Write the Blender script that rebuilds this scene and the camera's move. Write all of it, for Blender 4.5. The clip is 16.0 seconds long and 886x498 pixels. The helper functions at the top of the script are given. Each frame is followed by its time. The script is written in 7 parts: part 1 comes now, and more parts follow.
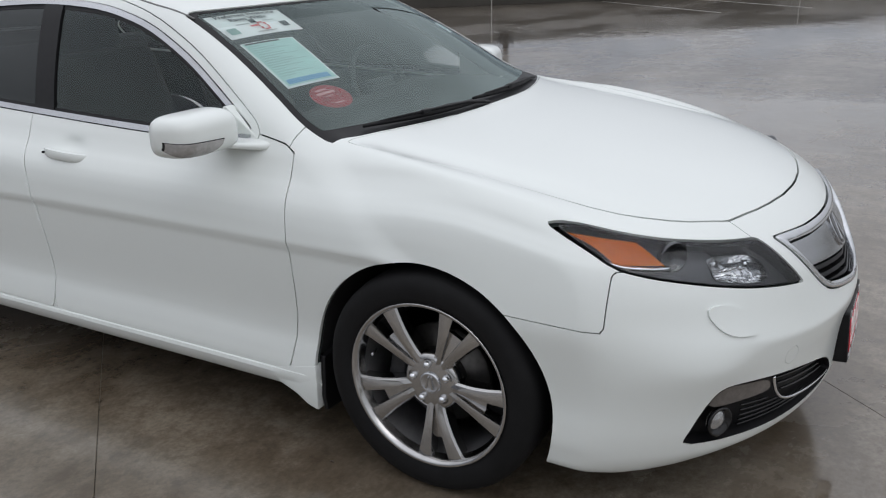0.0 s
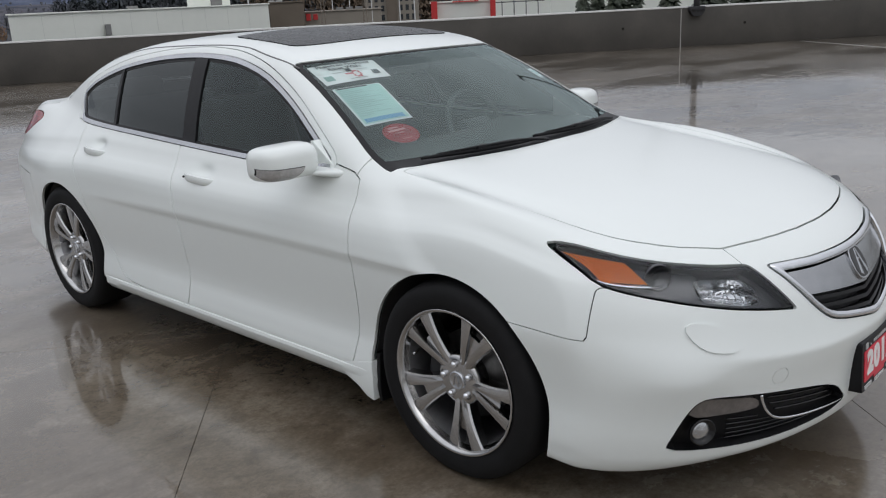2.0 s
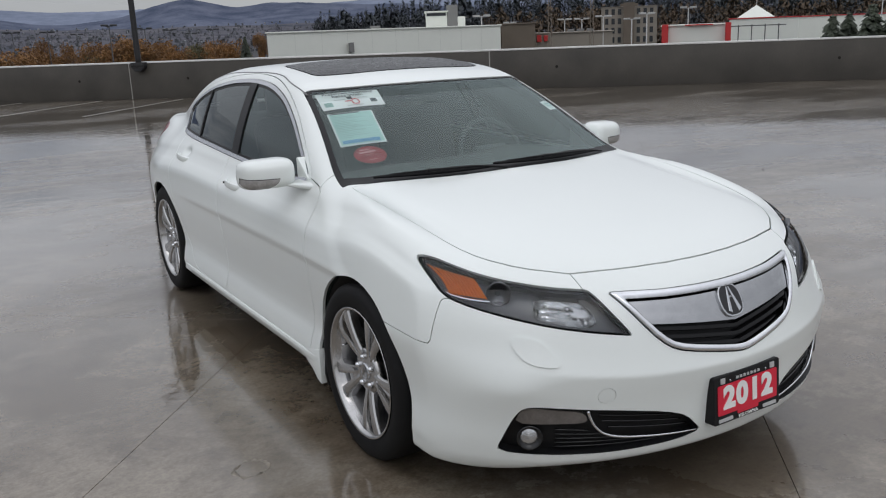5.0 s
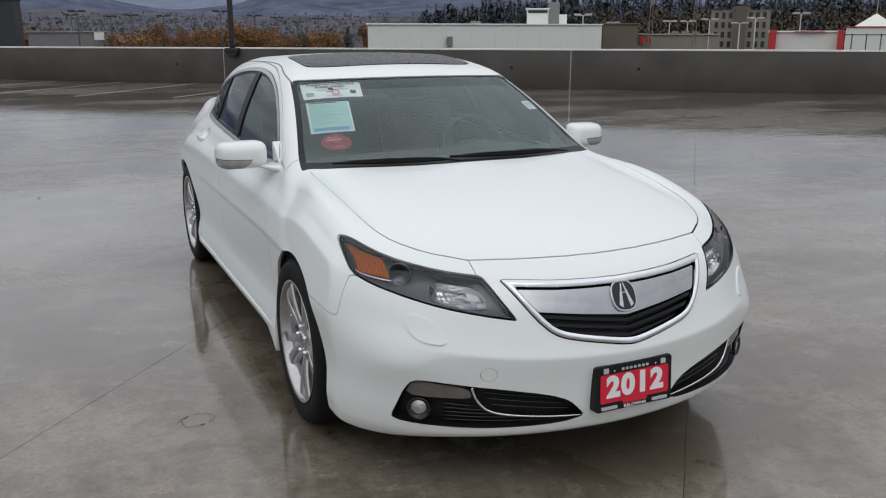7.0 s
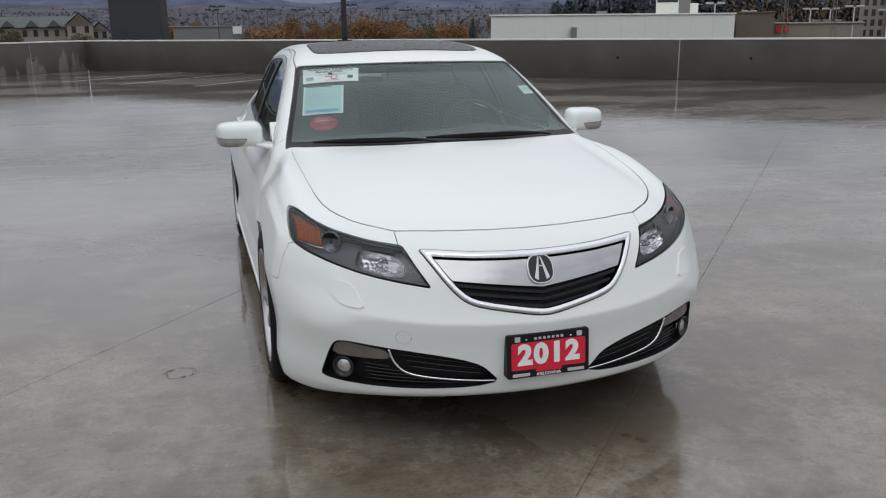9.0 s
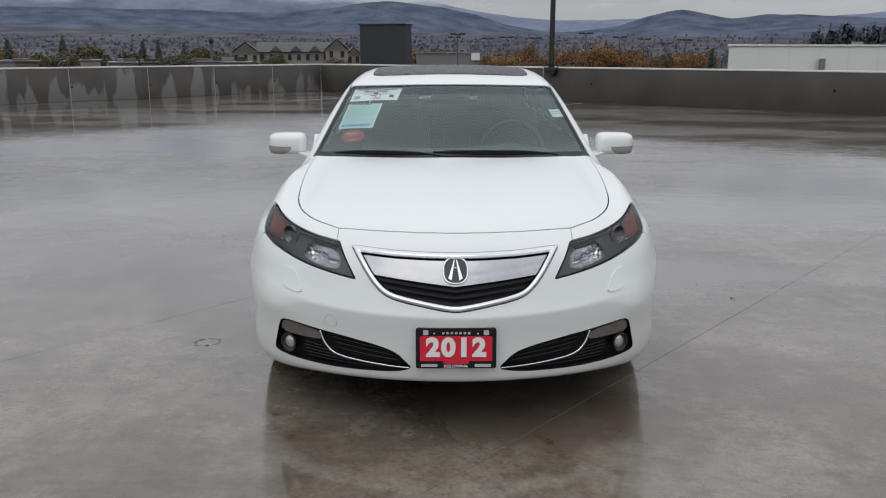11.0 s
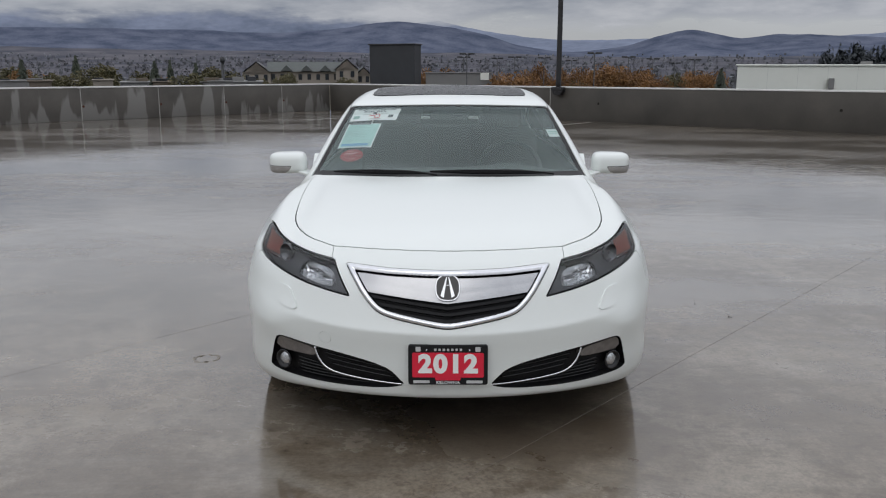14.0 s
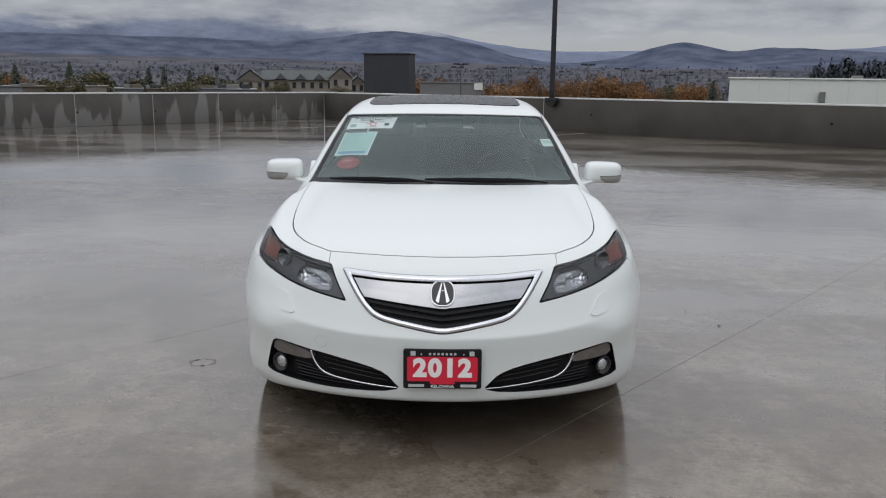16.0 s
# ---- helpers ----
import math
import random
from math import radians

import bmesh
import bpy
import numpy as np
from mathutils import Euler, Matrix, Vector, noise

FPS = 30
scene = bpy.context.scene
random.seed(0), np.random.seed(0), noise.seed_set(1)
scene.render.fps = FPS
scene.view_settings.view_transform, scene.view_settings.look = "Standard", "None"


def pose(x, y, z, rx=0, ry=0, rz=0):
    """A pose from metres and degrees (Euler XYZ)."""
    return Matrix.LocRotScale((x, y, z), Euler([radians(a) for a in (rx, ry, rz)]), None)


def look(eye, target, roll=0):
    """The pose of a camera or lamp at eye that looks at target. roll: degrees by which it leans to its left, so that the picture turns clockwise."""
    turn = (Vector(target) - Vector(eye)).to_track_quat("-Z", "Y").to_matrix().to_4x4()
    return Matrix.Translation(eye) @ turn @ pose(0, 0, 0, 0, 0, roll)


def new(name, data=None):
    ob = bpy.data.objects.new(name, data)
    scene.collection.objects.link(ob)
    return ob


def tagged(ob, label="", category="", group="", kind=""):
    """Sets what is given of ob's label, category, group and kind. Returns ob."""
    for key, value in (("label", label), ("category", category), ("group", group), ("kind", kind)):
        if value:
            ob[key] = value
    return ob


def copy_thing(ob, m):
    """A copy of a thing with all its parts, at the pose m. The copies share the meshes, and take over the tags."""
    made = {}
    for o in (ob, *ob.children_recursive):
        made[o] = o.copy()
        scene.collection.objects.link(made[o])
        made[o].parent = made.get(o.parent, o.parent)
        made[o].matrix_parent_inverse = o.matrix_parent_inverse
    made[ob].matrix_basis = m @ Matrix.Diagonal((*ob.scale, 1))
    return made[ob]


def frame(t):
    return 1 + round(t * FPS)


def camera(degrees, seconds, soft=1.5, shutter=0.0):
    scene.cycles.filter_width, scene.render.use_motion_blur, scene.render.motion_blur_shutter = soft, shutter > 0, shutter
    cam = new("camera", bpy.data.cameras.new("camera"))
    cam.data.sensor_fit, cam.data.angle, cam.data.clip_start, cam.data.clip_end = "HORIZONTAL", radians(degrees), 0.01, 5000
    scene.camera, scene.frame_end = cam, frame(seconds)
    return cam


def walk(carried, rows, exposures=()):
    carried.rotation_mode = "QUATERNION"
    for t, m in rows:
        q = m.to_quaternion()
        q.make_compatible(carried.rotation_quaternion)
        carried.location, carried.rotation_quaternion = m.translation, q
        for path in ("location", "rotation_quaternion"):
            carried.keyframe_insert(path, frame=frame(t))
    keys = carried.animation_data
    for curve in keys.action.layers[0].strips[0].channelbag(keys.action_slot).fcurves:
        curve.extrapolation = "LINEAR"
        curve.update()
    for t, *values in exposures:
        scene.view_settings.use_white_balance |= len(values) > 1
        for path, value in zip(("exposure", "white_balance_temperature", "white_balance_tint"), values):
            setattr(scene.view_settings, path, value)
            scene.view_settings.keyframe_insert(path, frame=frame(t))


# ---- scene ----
cam = camera(55.3, 16.0, 1.15)
PATH = [
    (0, (-2.707, -0.077, 1.491), (-1.071, 0.863, 0.822), -1.2),
    (0.5, (-2.761, -0.205, 1.505), (-1.18, 0.823, 0.832), -0.9),
    (1, (-2.752, -0.374, 1.51), (-1.256, 0.802, 0.886), -1.6),
    (1.5, (-2.74, -0.549, 1.507), (-1.317, 0.714, 0.884), -0.2),
    (2, (-2.723, -0.697, 1.521), (-1.332, 0.628, 0.958), -2.9),
    (2.5, (-2.694, -0.883, 1.525), (-1.35, 0.491, 0.962), -1.7),
    (3, (-2.584, -1.051, 1.526), (-1.319, 0.41, 1.006), -1.6),
    (3.5, (-2.432, -1.228, 1.523), (-1.236, 0.292, 1.008), 0.1),
    (3.7, (-2.397, -1.292, 1.518), (-1.225, 0.249, 1.006), 0.2),
    (5.8, (-1.944, -1.851, 1.563), (-1.044, -0.131, 1.074), -1.6),
    (6, (-1.895, -1.893, 1.555), (-1.009, -0.166, 1.068), -0.9),
    (6.5, (-1.809, -2.01, 1.547), (-0.943, -0.265, 1.086), -1.5),
    (7, (-1.712, -2.155, 1.553), (-0.905, -0.393, 1.052), -0.1),
    (7.5, (-1.559, -2.274, 1.562), (-0.821, -0.481, 1.063), -1.8),
    (8, (-1.364, -2.365, 1.542), (-0.715, -0.54, 1.036), -0.1),
    (8.5, (-1.241, -2.454, 1.533), (-0.657, -0.604, 1.041), -0.2),
    (9, (-1.126, -2.592, 1.525), (-0.597, -0.732, 1.008), -0.7),
    (9.2, (-1.085, -2.643, 1.527), (-0.589, -0.771, 1.023), -0.3),
    (11.3, (-0.004, -3.129, 1.506), (-0.031, -1.179, 1.056), 0.2),
    (11.5, (-0.004, -3.127, 1.512), (-0.03, -1.176, 1.065), 0.5),
    (12, (-0.002, -3.132, 1.513), (-0.021, -1.178, 1.078), 0.8),
    (12.5, (0.005, -3.132, 1.511), (0.003, -1.175, 1.088), 0.5),
    (13, (0.007, -3.149, 1.513), (-0.002, -1.19, 1.1), 0.1),
    (13.5, (0.011, -3.149, 1.506), (-0.01, -1.189, 1.099), -0.0),
    (14, (0.013, -3.16, 1.514), (-0.006, -1.2, 1.104), -0.0),
    (14.5, (0.012, -3.176, 1.518), (-0.003, -1.214, 1.117), 0.2),
    (15, (0.011, -3.194, 1.511), (-0.003, -1.231, 1.12), 0.3),
    (15.5, (0.006, -3.213, 1.516), (0.0, -1.249, 1.125), 0.5),
    (16, (0.001, -3.222, 1.513), (0.0, -1.258, 1.125), 0.6),
]
walk(cam, [(t, look(eye, target, roll)) for t, eye, target, roll in PATH])


# ---- overcast sky and soft sun ----
world = bpy.data.worlds.new("overcast")
scene.world = world
world.use_nodes = True
wt = world.node_tree
sky = wt.nodes.new("ShaderNodeTexSky")
sky.sky_type, sky.sun_disc = "NISHITA", False
sky.sun_elevation, sky.sun_rotation = radians(38), radians(215)
coord = wt.nodes.new("ShaderNodeTexCoord")
split_xyz = wt.nodes.new("ShaderNodeSeparateXYZ")
wt.links.new(coord.outputs["Generated"], split_xyz.inputs[0])
# brightness of an overcast sky: a third of the zenith's at the horizon
rise = wt.nodes.new("ShaderNodeMapRange")
rise.inputs[1].default_value, rise.inputs[2].default_value, rise.inputs[3].default_value, rise.inputs[4].default_value = 0.0, 0.8, 0.46, 1.40
wt.links.new(split_xyz.outputs[2], rise.inputs[0])
flat = wt.nodes.new("ShaderNodeMapping")
flat.inputs["Scale"].default_value = (1.0, 1.0, 3.0)
wt.links.new(coord.outputs["Generated"], flat.inputs[0])
puff = wt.nodes.new("ShaderNodeTexNoise")
puff.inputs["Scale"].default_value, puff.inputs["Detail"].default_value, puff.inputs["Roughness"].default_value = 2.3, 7, 0.52
wt.links.new(flat.outputs[0], puff.inputs["Vector"])
shade = wt.nodes.new("ShaderNodeMapRange")
shade.inputs[1].default_value, shade.inputs[2].default_value, shade.inputs[3].default_value, shade.inputs[4].default_value = 0.32, 0.68, 0.87, 1.13
wt.links.new(puff.outputs[0], shade.inputs[0])
both_ = wt.nodes.new("ShaderNodeMath")
both_.operation = "MULTIPLY"
wt.links.new(rise.outputs[0], both_.inputs[0])
wt.links.new(shade.outputs[0], both_.inputs[1])
cloud = wt.nodes.new("ShaderNodeMix")
cloud.data_type, cloud.blend_type = "RGBA", "MULTIPLY"
cloud.inputs[0].default_value = 1.0
cloud.inputs[6].default_value = (0.955, 0.978, 1.045, 1)
wt.links.new(both_.outputs[0], cloud.inputs[7])
blend = wt.nodes.new("ShaderNodeMix")
blend.data_type, blend.blend_type = "RGBA", "ADD"
blend.inputs[0].default_value = 0.012
wt.links.new(cloud.outputs[2], blend.inputs[6])
wt.links.new(sky.outputs[0], blend.inputs[7])
wt.links.new(blend.outputs[2], wt.nodes["Background"].inputs[0])
wt.nodes["Background"].inputs[1].default_value = 0.77

sun = new("sun", bpy.data.lights.new("sun", "SUN"))
sun.data.energy, sun.data.angle, sun.data.color = 0.25, radians(35), (1.0, 0.97, 0.93)
sun.matrix_world = look((-5, -20, 28), (0, 0, 0))


# ---- materials ----
def links(tree, a, b):
    tree.links.new(a, b)


def surface(name, base, rough=0.5, metal=0.0, vary=0.06, scale=6.0, bump=0.0, bump_scale=60.0, coat=0.0, rough_vary=0.0, second=None, spec=0.5):
    """A principled material whose colour, gloss and relief vary at two scales, at real size."""
    m = bpy.data.materials.new(name)
    m.use_nodes = True
    t = m.node_tree
    p = t.nodes["Principled BSDF"]
    p.inputs["Metallic"].default_value = metal
    p.inputs["Roughness"].default_value = rough
    p.inputs["Coat Weight"].default_value = coat
    p.inputs["Coat Roughness"].default_value = 0.15
    place = t.nodes.new("ShaderNodeNewGeometry").outputs["Position"]
    big = t.nodes.new("ShaderNodeTexNoise")
    big.inputs["Scale"].default_value, big.inputs["Detail"].default_value = scale, 6
    links(t, place, big.inputs["Vector"])
    fine = t.nodes.new("ShaderNodeTexNoise")
    fine.inputs["Scale"].default_value, fine.inputs["Detail"].default_value = bump_scale, 4
    links(t, place, fine.inputs["Vector"])
    add = t.nodes.new("ShaderNodeMath")
    add.operation = "MULTIPLY_ADD"
    links(t, fine.outputs[0], add.inputs[0])
    add.inputs[1].default_value = 0.35
    links(t, big.outputs[0], add.inputs[2])
    ramp = t.nodes.new("ShaderNodeValToRGB")
    ramp.color_ramp.elements[0].position, ramp.color_ramp.elements[1].position = 0.42, 0.92
    other = second or base
    ramp.color_ramp.elements[0].color = (*[min(1, c * (1 - vary)) for c in base], 1)
    ramp.color_ramp.elements[1].color = (*[min(1, c * (1 + vary)) for c in other], 1)
    links(t, add.outputs[0], ramp.inputs[0])
    links(t, ramp.outputs[0], p.inputs["Base Color"])
    if rough_vary:
        r = t.nodes.new("ShaderNodeMapRange")
        r.inputs[3].default_value, r.inputs[4].default_value = max(0, rough - rough_vary), min(1, rough + rough_vary)
        links(t, big.outputs[0], r.inputs[0])
        links(t, r.outputs[0], p.inputs["Roughness"])
    p.inputs["Specular IOR Level"].default_value = spec
    if bump:
        b = t.nodes.new("ShaderNodeBump")
        b.inputs["Strength"].default_value, b.inputs["Distance"].default_value = 0.6, bump
        links(t, fine.outputs[0], b.inputs["Height"])
        links(t, b.outputs[0], p.inputs["Normal"])
    return m


def pane_glass(name, tint, ior=1.5, rough=0.0, sheen=(1, 1, 1)):
    """A thin pane: it lets tinted light through and mirrors by Fresnel."""
    m = bpy.data.materials.new(name)
    m.use_nodes = True
    t = m.node_tree
    t.nodes.remove(t.nodes["Principled BSDF"])
    clear = t.nodes.new("ShaderNodeBsdfTransparent")
    clear.inputs[0].default_value = (*tint, 1)
    gloss = t.nodes.new("ShaderNodeBsdfGlossy")
    gloss.inputs["Color"].default_value = (*sheen, 1)
    gloss.inputs["Roughness"].default_value = rough
    fres = t.nodes.new("ShaderNodeFresnel")
    fres.inputs[0].default_value = ior
    mix = t.nodes.new("ShaderNodeMixShader")
    links(t, fres.outputs[0], mix.inputs[0])
    links(t, clear.outputs[0], mix.inputs[1])
    links(t, gloss.outputs[0], mix.inputs[2])
    links(t, mix.outputs[0], t.nodes["Material Output"].inputs[0])
    return m


MIRROR_LENS = surface("mirror_lens", (0.40, 0.39, 0.38), 0.15, 0.3, vary=0.2, scale=60, bump=0.0015, bump_scale=200)
PAINT = surface("white_paint", (0.785, 0.82, 0.795), 0.32, vary=0.008, scale=2, coat=0.75)
BLACK = surface("black_plastic", (0.009, 0.009, 0.010), 0.45, vary=0.2, scale=30, spec=0.25)
TRIM = surface("gloss_black", (0.008, 0.008, 0.009), 0.12, vary=0.1, scale=20)
CHROME = surface("chrome", (0.72, 0.73, 0.75), 0.09, 1.0, vary=0.04, scale=20, rough_vary=0.04)
SATIN = surface("satin_silver", (0.55, 0.56, 0.58), 0.19, 1.0, vary=0.05, scale=14, rough_vary=0.06)
GRILLE_SILVER = surface("grille_silver", (0.40, 0.405, 0.415), 0.24, 1.0, vary=0.06, scale=14, rough_vary=0.06)
ALLOY = surface("wheel_alloy", (0.48, 0.475, 0.47), 0.15, 1.0, vary=0.08, scale=25, rough_vary=0.06)
BARREL = surface("wheel_barrel", (0.30, 0.30, 0.305), 0.30, 0.8, vary=0.12, scale=25)
DISC = surface("brake_disc", (0.12, 0.116, 0.112), 0.45, 1.0, vary=0.2, scale=40)
RUBBER = surface("tyre_rubber", (0.011, 0.011, 0.0115), 0.65, vary=0.25, scale=18, bump=0.0006, bump_scale=300, rough_vary=0.1, spec=0.17)
LINING = surface("cabin_lining", (0.042, 0.056, 0.053), 0.8, vary=0.2, scale=8, bump_scale=30)
LEATHER = surface("grey_leather", (0.062, 0.070, 0.068), 0.6, vary=0.12, scale=6, bump_scale=30)
HOUSING = surface("lamp_housing", (0.088, 0.091, 0.097), 0.28, 0.3, vary=0.1, scale=30)
AMBER = surface("amber_lens", (1.0, 0.24, 0.03), 0.25, vary=0.12, scale=60, bump=0.0012, bump_scale=260)
AMBER_DIM = surface("amber_edge", (0.20, 0.062, 0.030), 0.3, 0.2, vary=0.12, scale=60)
RED_LENS = surface("red_lens", (0.30, 0.035, 0.04), 0.08, vary=0.1, scale=30)
SATIN_DARK = surface("dark_satin", (0.12, 0.123, 0.13), 0.22, 0.9, vary=0.1, scale=30)
MIRROR = surface("bright_reflector", (0.70, 0.71, 0.72), 0.10, 1.0, vary=0.05, scale=60)
FOG_BOWL = surface("fog_bowl", (0.55, 0.56, 0.57), 0.16, 0.9, vary=0.3, scale=50, bump=0.004, bump_scale=60)
MARKER = surface("clear_marker", (0.17, 0.155, 0.145), 0.15, 0.3, vary=0.18, scale=40, bump=0.0015, bump_scale=140)
SCREEN = pane_glass("windscreen_glass", (0.96, 0.98, 0.98), 1.72, 0.0, (0.86, 1.0, 0.975))
BAND = pane_glass("shade_band_glass", (0.84, 0.88, 0.87), 1.42, 0.0, (0.85, 1.0, 0.98))
TINT = pane_glass("tinted_glass", (0.93, 0.96, 0.95), 1.50, 0.0, (0.90, 1.0, 1.0))
DARK_TINT = pane_glass("privacy_glass", (0.14, 0.145, 0.15), 1.50, 0.0, (0.95, 1.0, 1.0))
REAR_GLASS = pane_glass("rear_glass", (0.42, 0.48, 0.47), 1.5)
LENS = pane_glass("lamp_lens", (0.93, 0.94, 0.95), 1.45)


# ---- car shape: an implicit solid, in the car's own metres (nose at y = 0, tail at y = 4.93) ----
def curve(points):
    """A smooth monotone-ish curve through (u, v) pairs, for numpy arrays."""
    u, v = np.array(points, float).T
    h, d = np.diff(u), np.diff(v) / np.diff(u)
    m = np.concatenate(([d[0]], np.where(d[1:] * d[:-1] > 0, 2 * d[1:] * d[:-1] / (d[1:] + d[:-1] + 1e-12), 0), [d[-1]]))
    m[1:-1] = np.where(d[1:] * d[:-1] > 0, m[1:-1], 0)

    def at(s):
        s = np.asarray(s, float)
        i = np.clip(np.searchsorted(u, s) - 1, 0, len(h) - 1)
        q = np.clip((s - u[i]) / h[i], 0, 1)
        out = (v[i] * (1 + 2 * q) * (1 - q) ** 2 + h[i] * m[i] * q * (1 - q) ** 2
               + v[i + 1] * q * q * (3 - 2 * q) + h[i] * m[i + 1] * q * q * (q - 1))
        return out + np.minimum(s - u[0], 0) * m[0] + np.maximum(s - u[-1], 0) * m[-1]
    return at


def smax(a, b, k):
    h = np.maximum(k - np.abs(a - b), 0) / k
    return np.maximum(a, b) + h * h * k / 4


def ease(u):
    u = np.clip(u, 0, 1)
    return u * u * (3 - 2 * u)


def smin(a, b, k):
    return -smax(-a, -b, k)


half_width = curve([(0.3, 0.880), (0.6, 0.912), (1.02, 0.920), (1.6, 0.917), (2.4, 0.925), (3.3, 0.935), (3.85, 0.94), (4.2, 0.902), (4.58, 0.815), (4.93, 0.72)])
# how far the side leans in at a height: a lower crease, a crisp shoulder ridge and a hollow above it
tuck = curve([(0.10, 0.08), (0.165, 0.036), (0.19, 0.024), (0.235, 0.016), (0.27, 0.011), (0.32, 0.013), (0.375, 0.0165), (0.405, 0.016), (0.50, 0.009), (0.58, 0.003), (0.66, 0.011), (0.73, 0.021), (0.78, 0.030),
              (0.812, 0.039), (0.83, 0.053), (0.85, 0.071), (0.87, 0.084), (0.90, 0.109), (0.93, 0.130), (0.96, 0.160), (1.04, 0.25)])
door_tuck = curve([(0.10, 0.11), (0.18, 0.062), (0.235, 0.028), (0.27, 0.013), (0.33, 0.022), (0.385, 0.035), (0.42, 0.036), (0.50, 0.0305), (0.60, 0.022), (0.68, 0.018), (0.74, 0.019), (0.78, 0.025),
                   (0.81, 0.035), (0.83, 0.0475), (0.85, 0.064), (0.87, 0.084), (0.90, 0.109), (0.93, 0.130), (0.96, 0.160), (1.04, 0.25)])
ridge = curve([(0.45, 0.735), (0.56, 0.757), (0.65, 0.775), (0.80, 0.805), (0.95, 0.828), (1.05, 0.832), (1.30, 0.815), (1.6, 0.820), (2.5, 0.829), (3.4, 0.840), (3.9, 0.815), (4.3, 0.79)])
nose = curve([(0.0, 0.52), (0.05, 0.60), (0.09, 0.68), (0.13, 0.73), (0.18, 0.765), (0.25, 0.803), (0.35, 0.838), (0.5, 0.872),
              (0.8, 0.92), (1.1, 0.957), (1.4, 0.99), (4.0, 1.04), (4.5, 1.055), (4.88, 1.045), (4.95, 0.98)])
front_lean = curve([(0.12, 0.16), (0.18, 0.10), (0.24, 0.055), (0.32, 0.04), (0.45, 0.04), (0.55, 0.055), (0.65, 0.08), (0.75, 0.13), (0.9, 0.25)])
rear_lean = curve([(0.15, 0.20), (0.3, 0.06), (0.5, 0.0), (0.7, 0.02), (0.95, 0.10), (1.05, 0.14)])
roof = curve([(1.05, 0.84), (1.28, 0.975), (1.98, 1.325), (2.12, 1.368), (2.4, 1.405), (2.75, 1.425), (3.15, 1.415), (3.55, 1.368), (3.95, 1.27), (4.3, 1.145), (4.6, 1.02)])
cabin_width = curve([(0.85, 0.83), (0.95, 0.79), (1.1, 0.73), (1.25, 0.655), (1.32, 0.612), (1.38, 0.555), (1.44, 0.44)])
cabin_plan = curve([(1.2, 0.02), (1.7, 0.0), (2.6, 0.01), (3.2, 0.0), (3.7, -0.04), (4.2, -0.13), (4.5, -0.2)])
belly = curve([(0.0, 0.218), (0.2, 0.206), (0.45, 0.172), (0.9, 0.18), (2.4, 0.185), (3.9, 0.20), (4.9, 0.26)])


def plan_bow(x):
    return 0.38 * x ** 2 + 0.337 * x ** 6


def lean_in(y, z):
    h = z - (ridge(y) - 0.825) * ease((z - 0.55) / 0.2)
    w = ease((y - 0.75) / 0.6)
    return tuck(h) * (1 - w) + door_tuck(h) * w


def solid(x, y, z):
    """Below zero inside the car."""
    x = np.abs(x)
    wheel = np.exp(-((y - 1.02) / 0.42) ** 2) + np.exp(-((y - 3.795) / 0.42) ** 2)
    crest = np.exp(-((x - 0.80) / 0.09) ** 2) * np.exp(-((y - 0.95) / 0.45) ** 2) - 0.55 * np.exp(-((x - 0.675) / 0.05) ** 2) * np.exp(-((y - 0.95) / 0.38) ** 2)
    side = x - (half_width(y) - lean_in(y, z) * (1 - 0.36 * ease((y - 3.95) / 0.65)) + 0.012 * wheel * np.exp(-((z - 0.6) / 0.16) ** 2))
    for cy, cz in ((2.455, 0.872), (3.435, 0.910)):
        side = side + 0.030 * np.exp(-((y - cy) / 0.050) ** 2 - ((z - cz - 0.006) / 0.024) ** 2)
    fold = z - (0.500 + 0.02 * x + 0.14 * x ** 4)
    front = front_lean(z) + plan_bow(x) - y - 0.026 * np.exp(-np.sqrt(fold * fold + 0.00004) / 0.072)
    front = front - 0.044 * np.exp(-((x - 0.78) / 0.12) ** 2 - ((z - 0.52) / 0.13) ** 2)
    back = y - (4.93 - rear_lean(z) - 0.25 * x ** 2 - 0.45 * x ** 10)
    top = 0.9 * (z - nose(y - plan_bow(x) * ease((2.35 - y) / 1.15)) - 0.019 * crest)
    low = smax(smax(side, top, 0.05 - 0.032 * np.exp(-((y - 1.0) / 0.5) ** 2)), smax(front, back, 0.01), 0.04)
    low = smax(low, belly(y) - z, 0.03)
    lid = 0.88 * (z - roof(y - 0.24 * x ** 2 * ease((2.6 - y) / 0.6) + 0.12 * x ** 2 * np.clip((y - 3.4) / 0.6, 0, 1)) + 0.075 * x ** 2)
    wall = 0.9 * (x - cabin_width(z) - cabin_plan(y))
    cabin = smax(smax(lid, wall, 0.05), 0.7 - z, 0.02)
    return smin(low, cabin, 0.05)


def shoot(origin, way, reach, steps=70):
    """The first leaving point of rays that start inside the car."""
    lo = np.zeros(len(origin))
    hi = np.full(len(origin), reach)
    found = np.zeros(len(origin), bool)
    for i in range(1, steps + 1):
        s = reach * i / steps
        p = origin + way * s
        out = solid(p[:, 0], p[:, 1], p[:, 2]) > 0
        fresh = out & ~found
        lo[fresh], hi[fresh] = s - reach / steps, s
        found |= out
    for _ in range(22):
        mid = (lo + hi) / 2
        p = origin + way * mid[:, None]
        out = solid(p[:, 0], p[:, 1], p[:, 2]) > 0
        hi, lo = np.where(out, mid, hi), np.where(out, lo, mid)
    return origin + way * hi[:, None]


